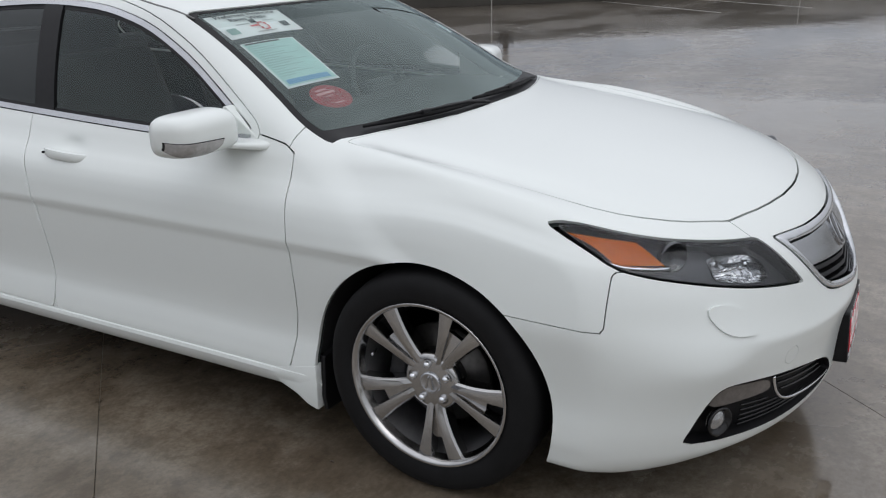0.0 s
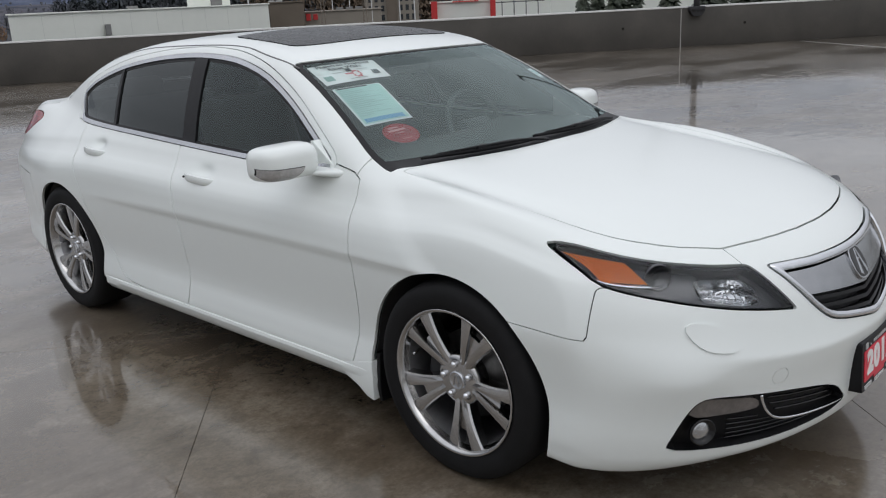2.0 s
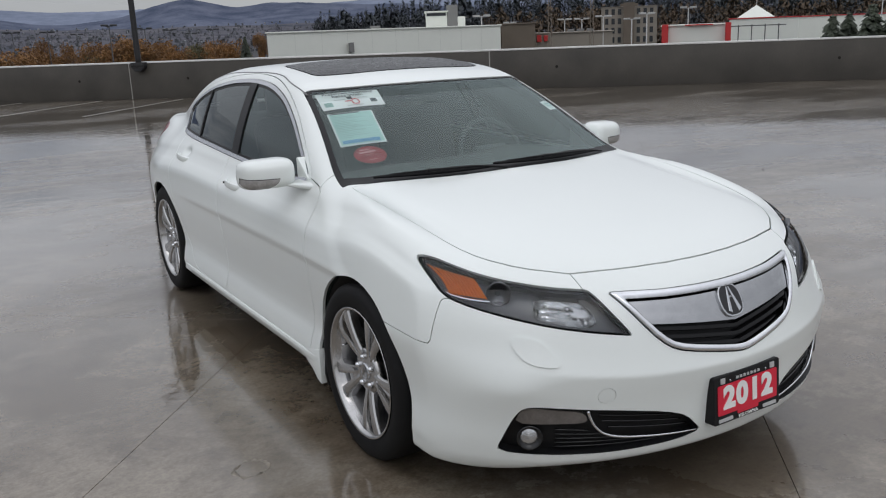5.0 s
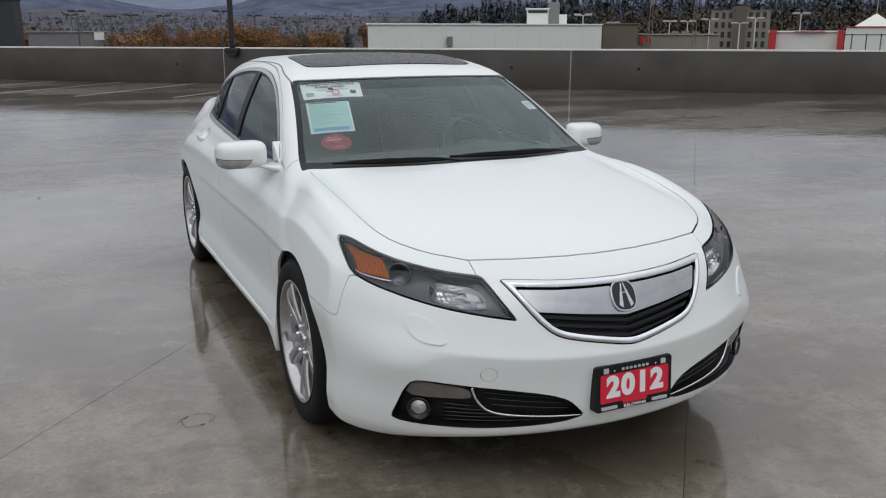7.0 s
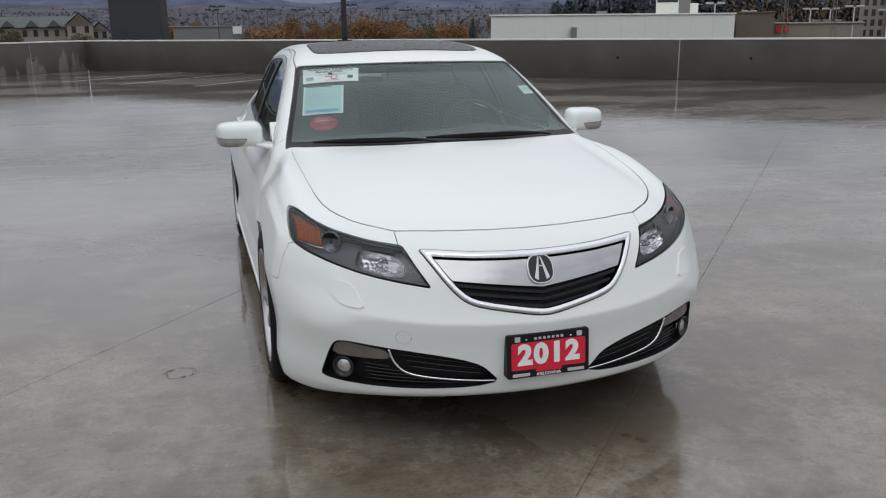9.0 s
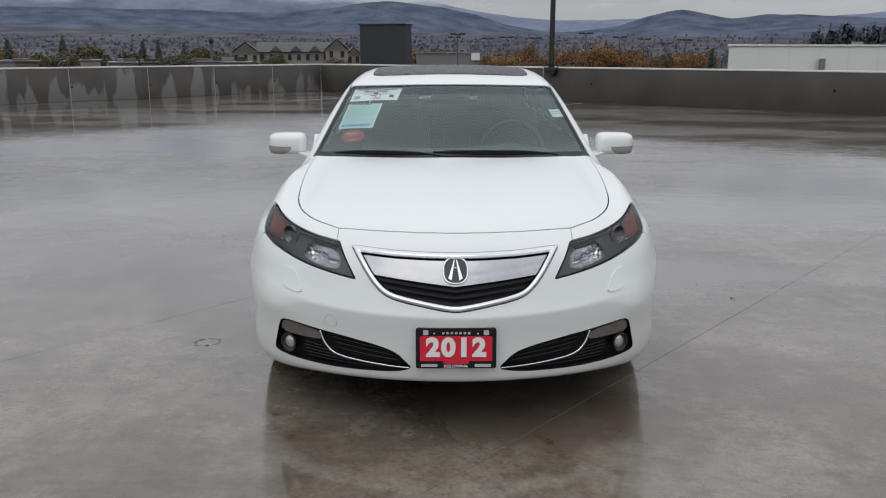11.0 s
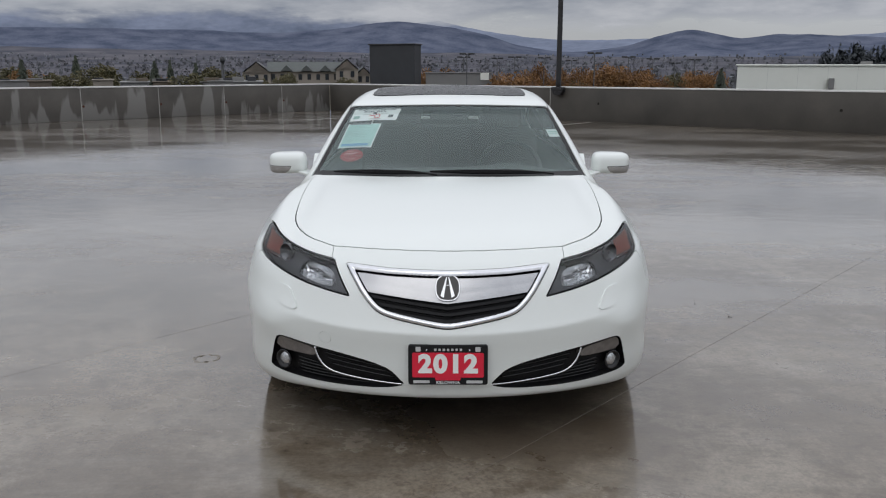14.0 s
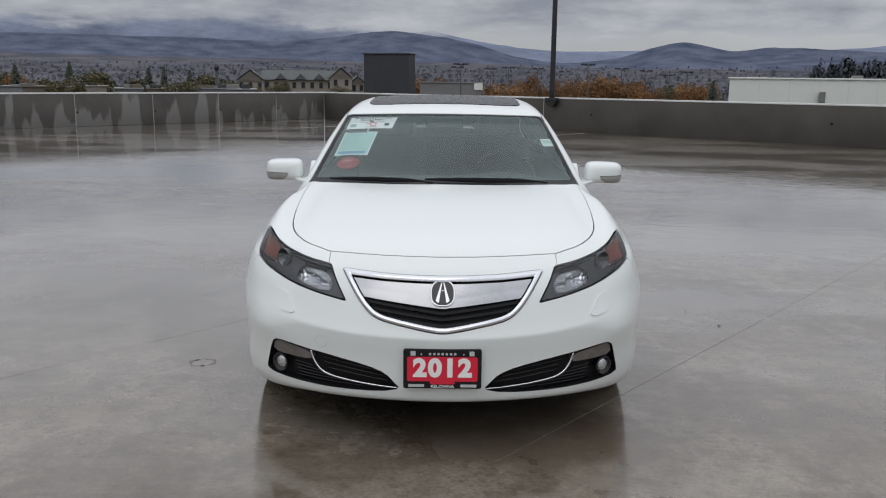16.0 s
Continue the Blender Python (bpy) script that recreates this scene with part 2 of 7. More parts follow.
def half_shell():
    """Vertices and quads of the car's right half (x <= 0 side mirrored later)."""
    turns = np.radians(np.concatenate((np.linspace(-90, 8, 91), np.linspace(8, 26, 46)[1:], np.linspace(26, 90, 61)[1:])))
    rows = [(0.45, a) for a in np.radians(np.linspace(90, 2, 60))]
    rows += [(y, 0.0) for y in np.linspace(0.45, 4.45, 200)]
    rows += [(4.45, -a) for a in np.radians(np.linspace(2, 90, 40))]
    origin, way = [], []
    for y, a in rows:
        for t in turns:
            origin.append((0, y, 0.56))
            way.append((math.cos(t) * math.cos(a), -math.sin(a), math.sin(t) * math.cos(a)))
    v = shoot(np.array(origin), np.array(way), 1.5)
    n = len(turns)
    i = (np.arange(len(rows) - 1)[:, None] * n + np.arange(n - 1)[None, :]).ravel()
    return v, np.stack((i, i + 1, i + n + 1, i + n), 1)


# ---- mesh helpers ----
def mesh_of(name, verts, faces, smooth=True, normals=None):
    me = bpy.data.meshes.new(name)
    me.from_pydata([tuple(v) for v in np.asarray(verts, float).tolist()], [], [tuple(f) for f in (faces.tolist() if isinstance(faces, np.ndarray) else faces)])
    me.polygons.foreach_set("use_smooth", [smooth] * len(me.polygons))
    if normals is not None:
        me.normals_split_custom_set_from_vertices(normals.tolist())
    me.update()
    return me


def part(name, data, material, parent, label="", m=None):
    """Links a mesh or bmesh as one object under a thing or a part. Geometry is given in the world's metres unless m is given."""
    if isinstance(data, bmesh.types.BMesh):
        me = bpy.data.meshes.new(name)
        bmesh.ops.recalc_face_normals(data, faces=data.faces[:])
        data.to_mesh(me)
        data.free()
        data = me
    if material is not None and not data.materials:
        data.materials.append(material)
    ob = new(name, data)
    if parent is not None:
        ob.parent = parent
        if parent.parent is None:
            ob.matrix_parent_inverse = Matrix.Translation(-parent.location) if m is None else Matrix()
    if m is not None:
        ob.matrix_basis = m
    if label:
        tagged(ob, label)
    return ob


def thing(name, at, label, category, group="", kind=""):
    ob = new(name)
    ob.location = at
    return tagged(ob, label, category, group, kind)


def block(bm, centre, size, turn=None, bevel=0.0, segments=2):
    """Adds a box with rounded edges to a bmesh."""
    m = Matrix.Translation(centre) @ (turn.to_4x4() if turn else Matrix())
    made = bmesh.ops.create_cube(bm, size=1, matrix=m @ Matrix.Diagonal((*size, 1)))["verts"]
    if bevel:
        edges = list({e for v in made for e in v.link_edges})
        bmesh.ops.bevel(bm, geom=edges, offset=bevel, segments=segments, affect="EDGES", profile=0.5)
    return bm


def smooth(bm, angle=40):
    for f in bm.faces:
        f.smooth = True
    for e in bm.edges:
        if len(e.link_faces) == 2 and e.calc_face_angle(0) > radians(angle):
            e.smooth = False
    return bm


def lathe(profile, segments=64, axis="x"):
    """A turned solid: profile of (along the axis, radius) pairs."""
    bm = bmesh.new()
    rings = []
    for a, r in profile:
        ring = []
        for i in range(segments):
            s = 2 * math.pi * i / segments
            c, d = r * math.cos(s), r * math.sin(s)
            ring.append(bm.verts.new((a, c, d) if axis == "x" else (c, a, d) if axis == "y" else (c, d, a)))
        rings.append(ring)
    for a, b in zip(rings, rings[1:]):
        for i in range(segments):
            j = (i + 1) % segments
            bm.faces.new((a[i], a[j], b[j], b[i]))
    for ring in (rings[0], rings[-1]):
        bm.faces.new(ring)
    return smooth(bm, 32)


def tube(points, radius, segments=10, flat=1.0):
    """A round bar along points."""
    bm = bmesh.new()
    pts = [Vector(p) for p in points]
    rings = []
    for i, p in enumerate(pts):
        way = (pts[min(i + 1, len(pts) - 1)] - pts[max(i - 1, 0)]).normalized()
        side = way.cross(Vector((0, 0, 1)))
        side = side.normalized() if side.length > 1e-4 else Vector((1, 0, 0))
        up = side.cross(way)
        r = radius[i] if isinstance(radius, (list, tuple)) else radius
        rings.append([bm.verts.new(p + side * r * math.cos(2 * math.pi * k / segments) + up * r * flat * math.sin(2 * math.pi * k / segments)) for k in range(segments)])
    for a, b in zip(rings, rings[1:]):
        for i in range(segments):
            j = (i + 1) % segments
            bm.faces.new((a[i], a[j], b[j], b[i]))
    bm.faces.new(rings[0])
    bm.faces.new(rings[-1][::-1])
    return smooth(bm, 50)


def loft(rings, angle=40):
    """A closed skin over rings of equally many points."""
    bm = bmesh.new()
    made = [[bm.verts.new(p) for p in ring] for ring in rings]
    for a, b in zip(made, made[1:]):
        for i in range(len(a)):
            j = (i + 1) % len(a)
            bm.faces.new((a[i], a[j], b[j], b[i]))
    bm.faces.new(made[0])
    bm.faces.new(made[-1][::-1])
    bmesh.ops.recalc_face_normals(bm, faces=bm.faces[:])
    return smooth(bm, angle)


def prism(points, low, high, axis="z", bevel=0.0):
    """A slab with a polygon outline, from low to high along an axis."""
    bm = bmesh.new()
    put = {"z": lambda a, b, c: (a, b, c), "y": lambda a, b, c: (a, c, b), "x": lambda a, b, c: (c, a, b)}[axis]
    lo = [bm.verts.new(put(a, b, low)) for a, b in points]
    hi = [bm.verts.new(put(a, b, high)) for a, b in points]
    n = len(points)
    bm.faces.new(lo[::-1])
    bm.faces.new(hi)
    for i in range(n):
        bm.faces.new((lo[i], lo[(i + 1) % n], hi[(i + 1) % n], hi[i]))
    bmesh.ops.recalc_face_normals(bm, faces=bm.faces[:])
    if bevel:
        bmesh.ops.bevel(bm, geom=bm.edges[:], offset=bevel, segments=2, affect="EDGES", profile=0.5)
    return bm


def rounded(w, h, r, n=6):
    """The outline of a rounded rectangle round the origin."""
    out = []
    for cx, cy, a in ((w / 2 - r, h / 2 - r, 0), (r - w / 2, h / 2 - r, 90), (r - w / 2, r - h / 2, 180), (w / 2 - r, r - h / 2, 270)):
        out += [(cx + r * math.cos(radians(a + 90 * i / n)), cy + r * math.sin(radians(a + 90 * i / n))) for i in range(n + 1)]
    return out


def lettering(text, size, depth=0.001, bold=0.0, width=1.0, spacing=1.0):
    """A mesh of words in the built-in font, in the xz plane, facing -y, centred."""
    cu = bpy.data.curves.new("words", "FONT")
    cu.body, cu.size, cu.align_x, cu.align_y, cu.extrude, cu.offset = text, size, "CENTER", "CENTER", depth, bold
    cu.space_character = spacing
    ob = bpy.data.objects.new("words", cu)
    me = bpy.data.meshes.new_from_object(ob)
    bpy.data.objects.remove(ob)
    bpy.data.curves.remove(cu)
    me.transform(Matrix.Diagonal((width, 1, 1, 1)))
    me.transform(Matrix.Rotation(radians(90), 4, "X"))
    return me


# ---- cutting a shell into panels ----
def weld(v, t):
    key = np.round(v, 5)
    _, first, back = np.unique(key, axis=0, return_index=True, return_inverse=True)
    t = back.ravel()[t]
    ok = (t[:, 0] != t[:, 1]) & (t[:, 1] != t[:, 2]) & (t[:, 0] != t[:, 2])
    return v[first], t[ok]


def keep(mesh, s):
    """The part of a triangle mesh where s, given at its vertices, is below zero; crossing triangles are cut."""
    v, t = mesh
    if not len(t):
        return mesh
    c = s[t] < 0
    n = c.sum(1)
    pairs, out = [], [t[n == 3]]
    count = len(v)

    def spin(rows, first):
        k = np.argmax(first, 1)
        return np.stack([rows[np.arange(len(rows)), (k + j) % 3] for j in range(3)], 1)
    one, two = spin(t[n == 1], c[n == 1]), spin(t[n == 2], ~c[n == 2])
    pairs = np.concatenate((one[:, [0, 1]], one[:, [0, 2]], two[:, [1, 0]], two[:, [2, 0]]))
    if len(pairs):
        u, back = np.unique(np.sort(pairs, 1), axis=0, return_inverse=True)
        back = back.ravel() + count
        a, b = u.T
        w = (s[a] / (s[a] - s[b]))[:, None]
        v = np.concatenate((v, v[a] + (v[b] - v[a]) * w))
        i, j = len(one), len(two)
        out.append(np.stack((one[:, 0], back[:i], back[i:2 * i]), 1))
        p, q = back[2 * i:2 * i + j], back[2 * i + j:]
        out += [np.stack((p, two[:, 1], two[:, 2]), 1), np.stack((p, two[:, 2], q), 1)]
    t = np.concatenate(out)
    used, back = np.unique(t, return_inverse=True)
    return v[used], back.reshape(-1, 3)


def split(mesh, region, gap=0.005):
    """The panel inside a region and the rest, parted by a gap."""
    s = region(mesh[0])
    half = (gap(mesh[0]) if callable(gap) else gap) / 2
    return keep(mesh, s + half), keep(mesh, half - s)


def soften(points, rounds=2):
    p = np.array(points, float)
    for _ in range(rounds):
        q = np.roll(p, -1, 0)
        p = np.stack((p * 0.78 + q * 0.22, p * 0.22 + q * 0.78), 1).reshape(-1, 2)
    return p


def away(p, loop):
    """Signed distance of 2D points to a closed outline, below zero inside."""
    lo, hi = loop.min(0) - 0.12, loop.max(0) + 0.12
    near = ((p > lo) & (p < hi)).all(1)
    out = np.full(len(p), 0.12)
    p = p[near]
    best, odd = np.full(len(p), 9.0), np.zeros(len(p), bool)
    for a, b in zip(loop, np.roll(loop, -1, 0)):
        d = b - a
        w = np.clip(((p - a) @ d) / (d @ d + 1e-12), 0, 1)
        best = np.minimum(best, np.linalg.norm(p - a - w[:, None] * d, axis=1))
        cross = (a[1] > p[:, 1]) != (b[1] > p[:, 1])
        odd ^= cross & (p[:, 0] < (b[0] - a[0]) * (p[:, 1] - a[1]) / (b[1] - a[1] + 1e-12) + a[0])
    out[near] = np.where(odd, -best, best)
    return out


def seen_from(axes, points, limit=None, rounds=2, grow=0.0):
    """A region of the shell inside an outline that is drawn in two of its axes; limit: a further condition, below zero where it holds."""
    loop = soften(points, rounds)

    def at(v):
        s = away(v[:, axes], loop) - grow
        return s if limit is None else np.maximum(s, limit(v))
    return at


def gradient(v):
    h = 0.004
    g = np.stack([solid(*(v + d).T) - solid(*(v - d).T) for d in np.eye(3) * h], 1)
    return g / (np.linalg.norm(g, axis=1, keepdims=True) + 1e-9)


def on_nose(xz, push=0.0, steps=6):
    """Points of the car's front skin at (x, z) places along a finer line, moved along the normals."""
    xz = np.array(xz, float)
    if steps > 1:
        k = np.linspace(0, len(xz) - 1, (len(xz) - 1) * steps + 1)
        xz = np.stack([np.interp(k, np.arange(len(xz)), xz[:, i]) for i in (0, 1)], 1)
        for _ in range(steps):
            xz[1:-1] = (xz[:-2] + 2 * xz[1:-1] + xz[2:]) / 4
    p = shoot(np.stack((np.abs(xz[:, 0]), np.full(len(xz), 0.75), xz[:, 1]), 1), np.array([(0, -1.0, 0)]), 0.9, 120)
    p = p + gradient(p) * push
    p[:, 0] *= np.where(xz[:, 0] < 0, -1, 1)
    return p


def whole(mesh):
    """A half panel and its mirror image, welded on the middle."""
    v, t = mesh
    return weld(np.concatenate((v, v * (-1, 1, 1))), np.concatenate((t, t[:, ::-1] + len(v))))


def flipped(mesh):
    return mesh[0] * (-1, 1, 1), mesh[1][:, ::-1]


def panel(name, mesh, material, parent, label="", push=0.0, rim=0.012):
    """A shell panel as an object, moved along its normals by push, with its edges folded inwards by rim."""
    v, t = mesh
    n = gradient(np.abs(v) * (1, 1, 1))
    n[:, 0] *= np.where(v[:, 0] < 0, -1, 1)
    shaped = callable(push)
    base = v + n * (push(v)[:, None] if shaped else push)
    verts, norms, faces = [base], [n], [t]
    if rim:
        e = np.concatenate((t[:, [0, 1]], t[:, [1, 2]], t[:, [2, 0]]))
        key = np.sort(e, 1)
        _, inv, cnt = np.unique(key, axis=0, return_inverse=True, return_counts=True)
        e = e[cnt[inv.ravel()] == 1]
        k, c = len(e), len(v)
        a, b = e.T
        out = np.cross(base[b] - base[a], n[a])
        out /= np.linalg.norm(out, axis=1, keepdims=True) + 1e-9
        verts += [base[a], base[b], base[b] - n[b] * rim, base[a] - n[a] * rim]
        norms += [out] * 4
        i = np.arange(k) + c
        faces += [np.stack((i + k, i, i + 3 * k), 1), np.stack((i + k, i + 3 * k, i + 2 * k), 1)]
    me = mesh_of(name, np.concatenate(verts), np.concatenate(faces), True, None if shaped else np.concatenate(norms))
    return part(name, me, material, parent, label)


# ---- the roof deck: its own axes run along the parapets ----
TURN = radians(-41)
E1, E2 = Vector((math.cos(TURN), math.sin(TURN), 0)), Vector((-math.sin(TURN), math.cos(TURN), 0))
DECK = Matrix.Rotation(TURN, 4, "Z")
BACK, LEFT, RIGHT, FRONT = 20.6, -24.4, 44.0, -30.0


def deck_point(u, v, z=0.0):
    return E1 * u + E2 * v + Vector((0, 0, z))


def wet_concrete():
    """Power-trowelled concrete under a film of rain: pale dry-looking cloudy patches, brown damp ones and smooth standing water."""
    m = bpy.data.materials.new("wet_concrete")
    m.use_nodes = True
    t = m.node_tree
    p = t.nodes["Principled BSDF"]
    place = t.nodes.new("ShaderNodeNewGeometry").outputs["Position"]

    def noise_at(scale, detail, rough=0.55, stretch=(1, 1, 1), turn=0.0):
        mp = t.nodes.new("ShaderNodeMapping")
        mp.inputs["Scale"].default_value, mp.inputs["Rotation"].default_value = stretch, (0, 0, turn)
        links(t, place, mp.inputs[0])
        n = t.nodes.new("ShaderNodeTexNoise")
        n.inputs["Scale"].default_value, n.inputs["Detail"].default_value, n.inputs["Roughness"].default_value = scale, detail, rough
        links(t, mp.outputs[0], n.inputs["Vector"])
        return n.outputs[0]

    def mapped(value, a, b, c, d):
        r = t.nodes.new("ShaderNodeMapRange")
        r.inputs[1].default_value, r.inputs[2].default_value, r.inputs[3].default_value, r.inputs[4].default_value = a, b, c, d
        links(t, value, r.inputs[0])
        return r.outputs[0]

    def mixed(fac, a, b, mode="MIX"):
        x = t.nodes.new("ShaderNodeMix")
        x.data_type, x.blend_type = "RGBA", mode
        if isinstance(fac, float):
            x.inputs[0].default_value = fac
        else:
            links(t, fac, x.inputs[0])
        for k, c in ((6, a), (7, b)):
            if isinstance(c, tuple):
                x.inputs[k].default_value = (*c, 1)
            else:
                links(t, c, x.inputs[k])
        return x.outputs[2]
    clouds = noise_at(0.55, 8, 0.62)
    blotch = noise_at(3.6, 11, 0.72, (1, 1.15, 1), 0.6)
    stain = noise_at(1.3, 12, 0.74)
    fleck = noise_at(14, 8, 0.7)
    grain = noise_at(55, 6, 0.7)
    streak = noise_at(1.1, 8, 0.62, (0.35, 2.4, 1), -TURN)
    tone = mixed(mapped(clouds, 0.36, 0.66, 0, 1), (0.108, 0.088, 0.066), (0.265, 0.232, 0.188))
    tone = mixed(mapped(blotch, 0.42, 0.62, 0, 0.85), tone, (0.092, 0.071, 0.049))
    tone = mixed(mapped(stain, 0.50, 0.60, 0, 0.55), tone, (0.30, 0.27, 0.225))
    tone = mixed(mapped(fleck, 0.50, 0.68, 0, 0.60), tone, (0.075, 0.060, 0.045))
    tone = mixed(mapped(streak, 0.52, 0.72, 0, 0.35), tone, (0.32, 0.305, 0.275))
    tone = mixed(mapped(grain, 0.40, 0.70, 0.0, 0.50), tone, (0.08, 0.068, 0.055))
    # darker round the car: a damp tone that also paints in its soft shade
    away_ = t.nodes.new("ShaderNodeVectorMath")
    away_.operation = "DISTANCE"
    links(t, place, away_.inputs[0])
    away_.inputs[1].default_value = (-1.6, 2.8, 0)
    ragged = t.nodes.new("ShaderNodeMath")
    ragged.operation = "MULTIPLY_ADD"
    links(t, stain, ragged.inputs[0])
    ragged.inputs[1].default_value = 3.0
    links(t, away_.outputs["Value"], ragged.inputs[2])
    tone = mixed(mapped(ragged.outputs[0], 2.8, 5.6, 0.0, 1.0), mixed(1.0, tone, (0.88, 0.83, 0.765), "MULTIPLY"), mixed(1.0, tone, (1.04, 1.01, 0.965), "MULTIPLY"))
    links(t, tone, p.inputs["Base Color"])
    film = noise_at(0.33, 5, 0.5, (0.6, 1.5, 1), -TURN)
    patch = t.nodes.new("ShaderNodeMath")
    patch.operation = "MULTIPLY_ADD"
    links(t, blotch, patch.inputs[0])
    patch.inputs[1].default_value = 0.35
    links(t, film, patch.inputs[2])
    p.inputs["Roughness"].default_value = 0.5
    links(t, mapped(patch.outputs[0], 0.60, 0.74, 0.42, 0.06), p.inputs["Roughness"])
    p.inputs["Specular IOR Level"].default_value = 0.35
    p.inputs["Coat Weight"].default_value = 0.95
    links(t, mapped(patch.outputs[0], 0.58, 0.72, 0.10, 0.010), p.inputs["Coat Roughness"])
    p.inputs["Coat IOR"].default_value = 1.40
    b = t.nodes.new("ShaderNodeBump")
    b.inputs["Strength"].default_value, b.inputs["Distance"].default_value = 0.35, 0.0012
    links(t, grain, b.inputs["Height"])
    links(t, b.outputs[0], p.inputs["Normal"])
    ripple = t.nodes.new("ShaderNodeBump")
    ripple.inputs["Strength"].default_value, ripple.inputs["Distance"].default_value = 0.16, 0.010
    links(t, noise_at(2.2, 4, 0.55, (1, 2.2, 1), -TURN), ripple.inputs["Height"])
    links(t, ripple.outputs[0], p.inputs["Coat Normal"])
    return m


def parapet_concrete(name, base, pale, stained):
    """Cast concrete with damp clouds; stained: pale lime runs that climb from the foot in tongues."""
    m = surface(name, base, 0.62, vary=0.30, scale=1.1, bump=0.0015, bump_scale=35, rough_vary=0.12)
    if stained:
        t = m.node_tree
        p = t.nodes["Principled BSDF"]
        old = p.inputs["Base Color"].links[0].from_socket
        geo = t.nodes.new("ShaderNodeNewGeometry")
        mp = t.nodes.new("ShaderNodeMapping")
        mp.inputs["Scale"].default_value = (1, 1, 0.22)
        links(t, geo.outputs["Position"], mp.inputs[0])
        n = t.nodes.new("ShaderNodeTexNoise")
        n.inputs["Scale"].default_value, n.inputs["Detail"].default_value = 1.7, 3
        links(t, mp.outputs[0], n.inputs["Vector"])
        s = t.nodes.new("ShaderNodeSeparateXYZ")
        links(t, geo.outputs["Position"], s.inputs[0])
        h = t.nodes.new("ShaderNodeMath")
        h.operation = "MULTIPLY_ADD"
        links(t, s.outputs[2], h.inputs[0])
        h.inputs[1].default_value = -0.22
        links(t, n.outputs[0], h.inputs[2])
        r = t.nodes.new("ShaderNodeMapRange")
        r.inputs[1].default_value, r.inputs[2].default_value = 0.43, 0.475
        links(t, h.outputs[0], r.inputs[0])
        x = t.nodes.new("ShaderNodeMix")
        x.data_type = "RGBA"
        links(t, r.outputs[0], x.inputs[0])
        links(t, old, x.inputs[6])
        x.inputs[7].default_value = (*pale, 1)
        links(t, x.outputs[2], p.inputs["Base Color"])
    return m


CONCRETE = wet_concrete()
WALL_DARK = parapet_concrete("damp_parapet", (0.066, 0.060, 0.052), (0.22, 0.21, 0.195), False)
WALL_LIGHT = parapet_concrete("stained_parapet", (0.088, 0.081, 0.073), (0.20, 0.195, 0.185), True)
COPING = surface("wet_coping", (0.70, 0.70, 0.68), 0.35, vary=0.12, scale=3, bump=0.001, rough_vary=0.15)
SEALANT = surface("joint_sealant", (0.21, 0.188, 0.156), 0.6, vary=0.2, scale=20)
RUST = surface("rusty_hole", (0.085, 0.032, 0.020), 0.8, vary=0.3, scale=30, spec=0.1)
HOLE = surface("dark_hole", (0.022, 0.020, 0.018), 0.8, vary=0.1, spec=0.1)
PALE_JOINT = surface("pale_joint", (0.38, 0.37, 0.35), 0.6, vary=0.12, scale=9)
STEEL = surface("dark_steel", (0.022, 0.022, 0.024), 0.42, 0.2, vary=0.2, scale=12)
LINE_PAINT = surface("worn_line_paint", (0.17, 0.16, 0.14), 0.4, vary=0.35, scale=6, second=(0.25, 0.24, 0.215))

# a base sheet whose dark sealant shows in the joints, and the slabs on it
bm = bmesh.new()
bmesh.ops.create_grid(bm, x_segments=1, y_segments=1, size=0.5, matrix=DECK @ Matrix.Translation(((LEFT + RIGHT) / 2, (FRONT + BACK) / 2, -0.012)) @ Matrix.Diagonal((RIGHT - LEFT + 0.4, BACK - FRONT + 0.4, 1, 1)))
floor = part("floor", bm, SEALANT, None)
tagged(floor, "rain-wet grey concrete roof deck with sawn joints", "floor", kind="structure")
columns = [LEFT, -19.6, -14.8, -10.0, -7.1, -2.285, 0.18, 5.0, 9.9, 14.8, 19.7, 26.0, 33.0, RIGHT]
for k, (a, b) in enumerate(zip(columns, columns[1:])):
    rows = [FRONT, -20.0, -10.0, *([1.675] if b < -2 else [-5.6]), 7.4, 14.0, BACK]
    for c, d in zip(rows, rows[1:]):
        g = 0.0009
        bm = bmesh.new()
        outline = [(a + g, c + g), (b - g, c + g), (b - g, d - g), (a + g, d - g)]
        top = [bm.verts.new(deck_point(u, v)) for u, v in [(a + g + 0.0008, c + g + 0.0008), (b - g - 0.0008, c + g + 0.0008), (b - g - 0.0008, d - g - 0.0008), (a + g + 0.0008, d - g - 0.0008)]]
        mid = [bm.verts.new(deck_point(u, v, -0.001)) for u, v in outline]
        low = [bm.verts.new(deck_point(u, v, -0.012)) for u, v in outline]
        bm.faces.new(top)
        for p, q in ((top, mid), (mid, low)):
            for i in range(4):
                j = (i + 1) % 4
                bm.faces.new((p[i], q[i], q[j], p[j]))
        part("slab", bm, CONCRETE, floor)
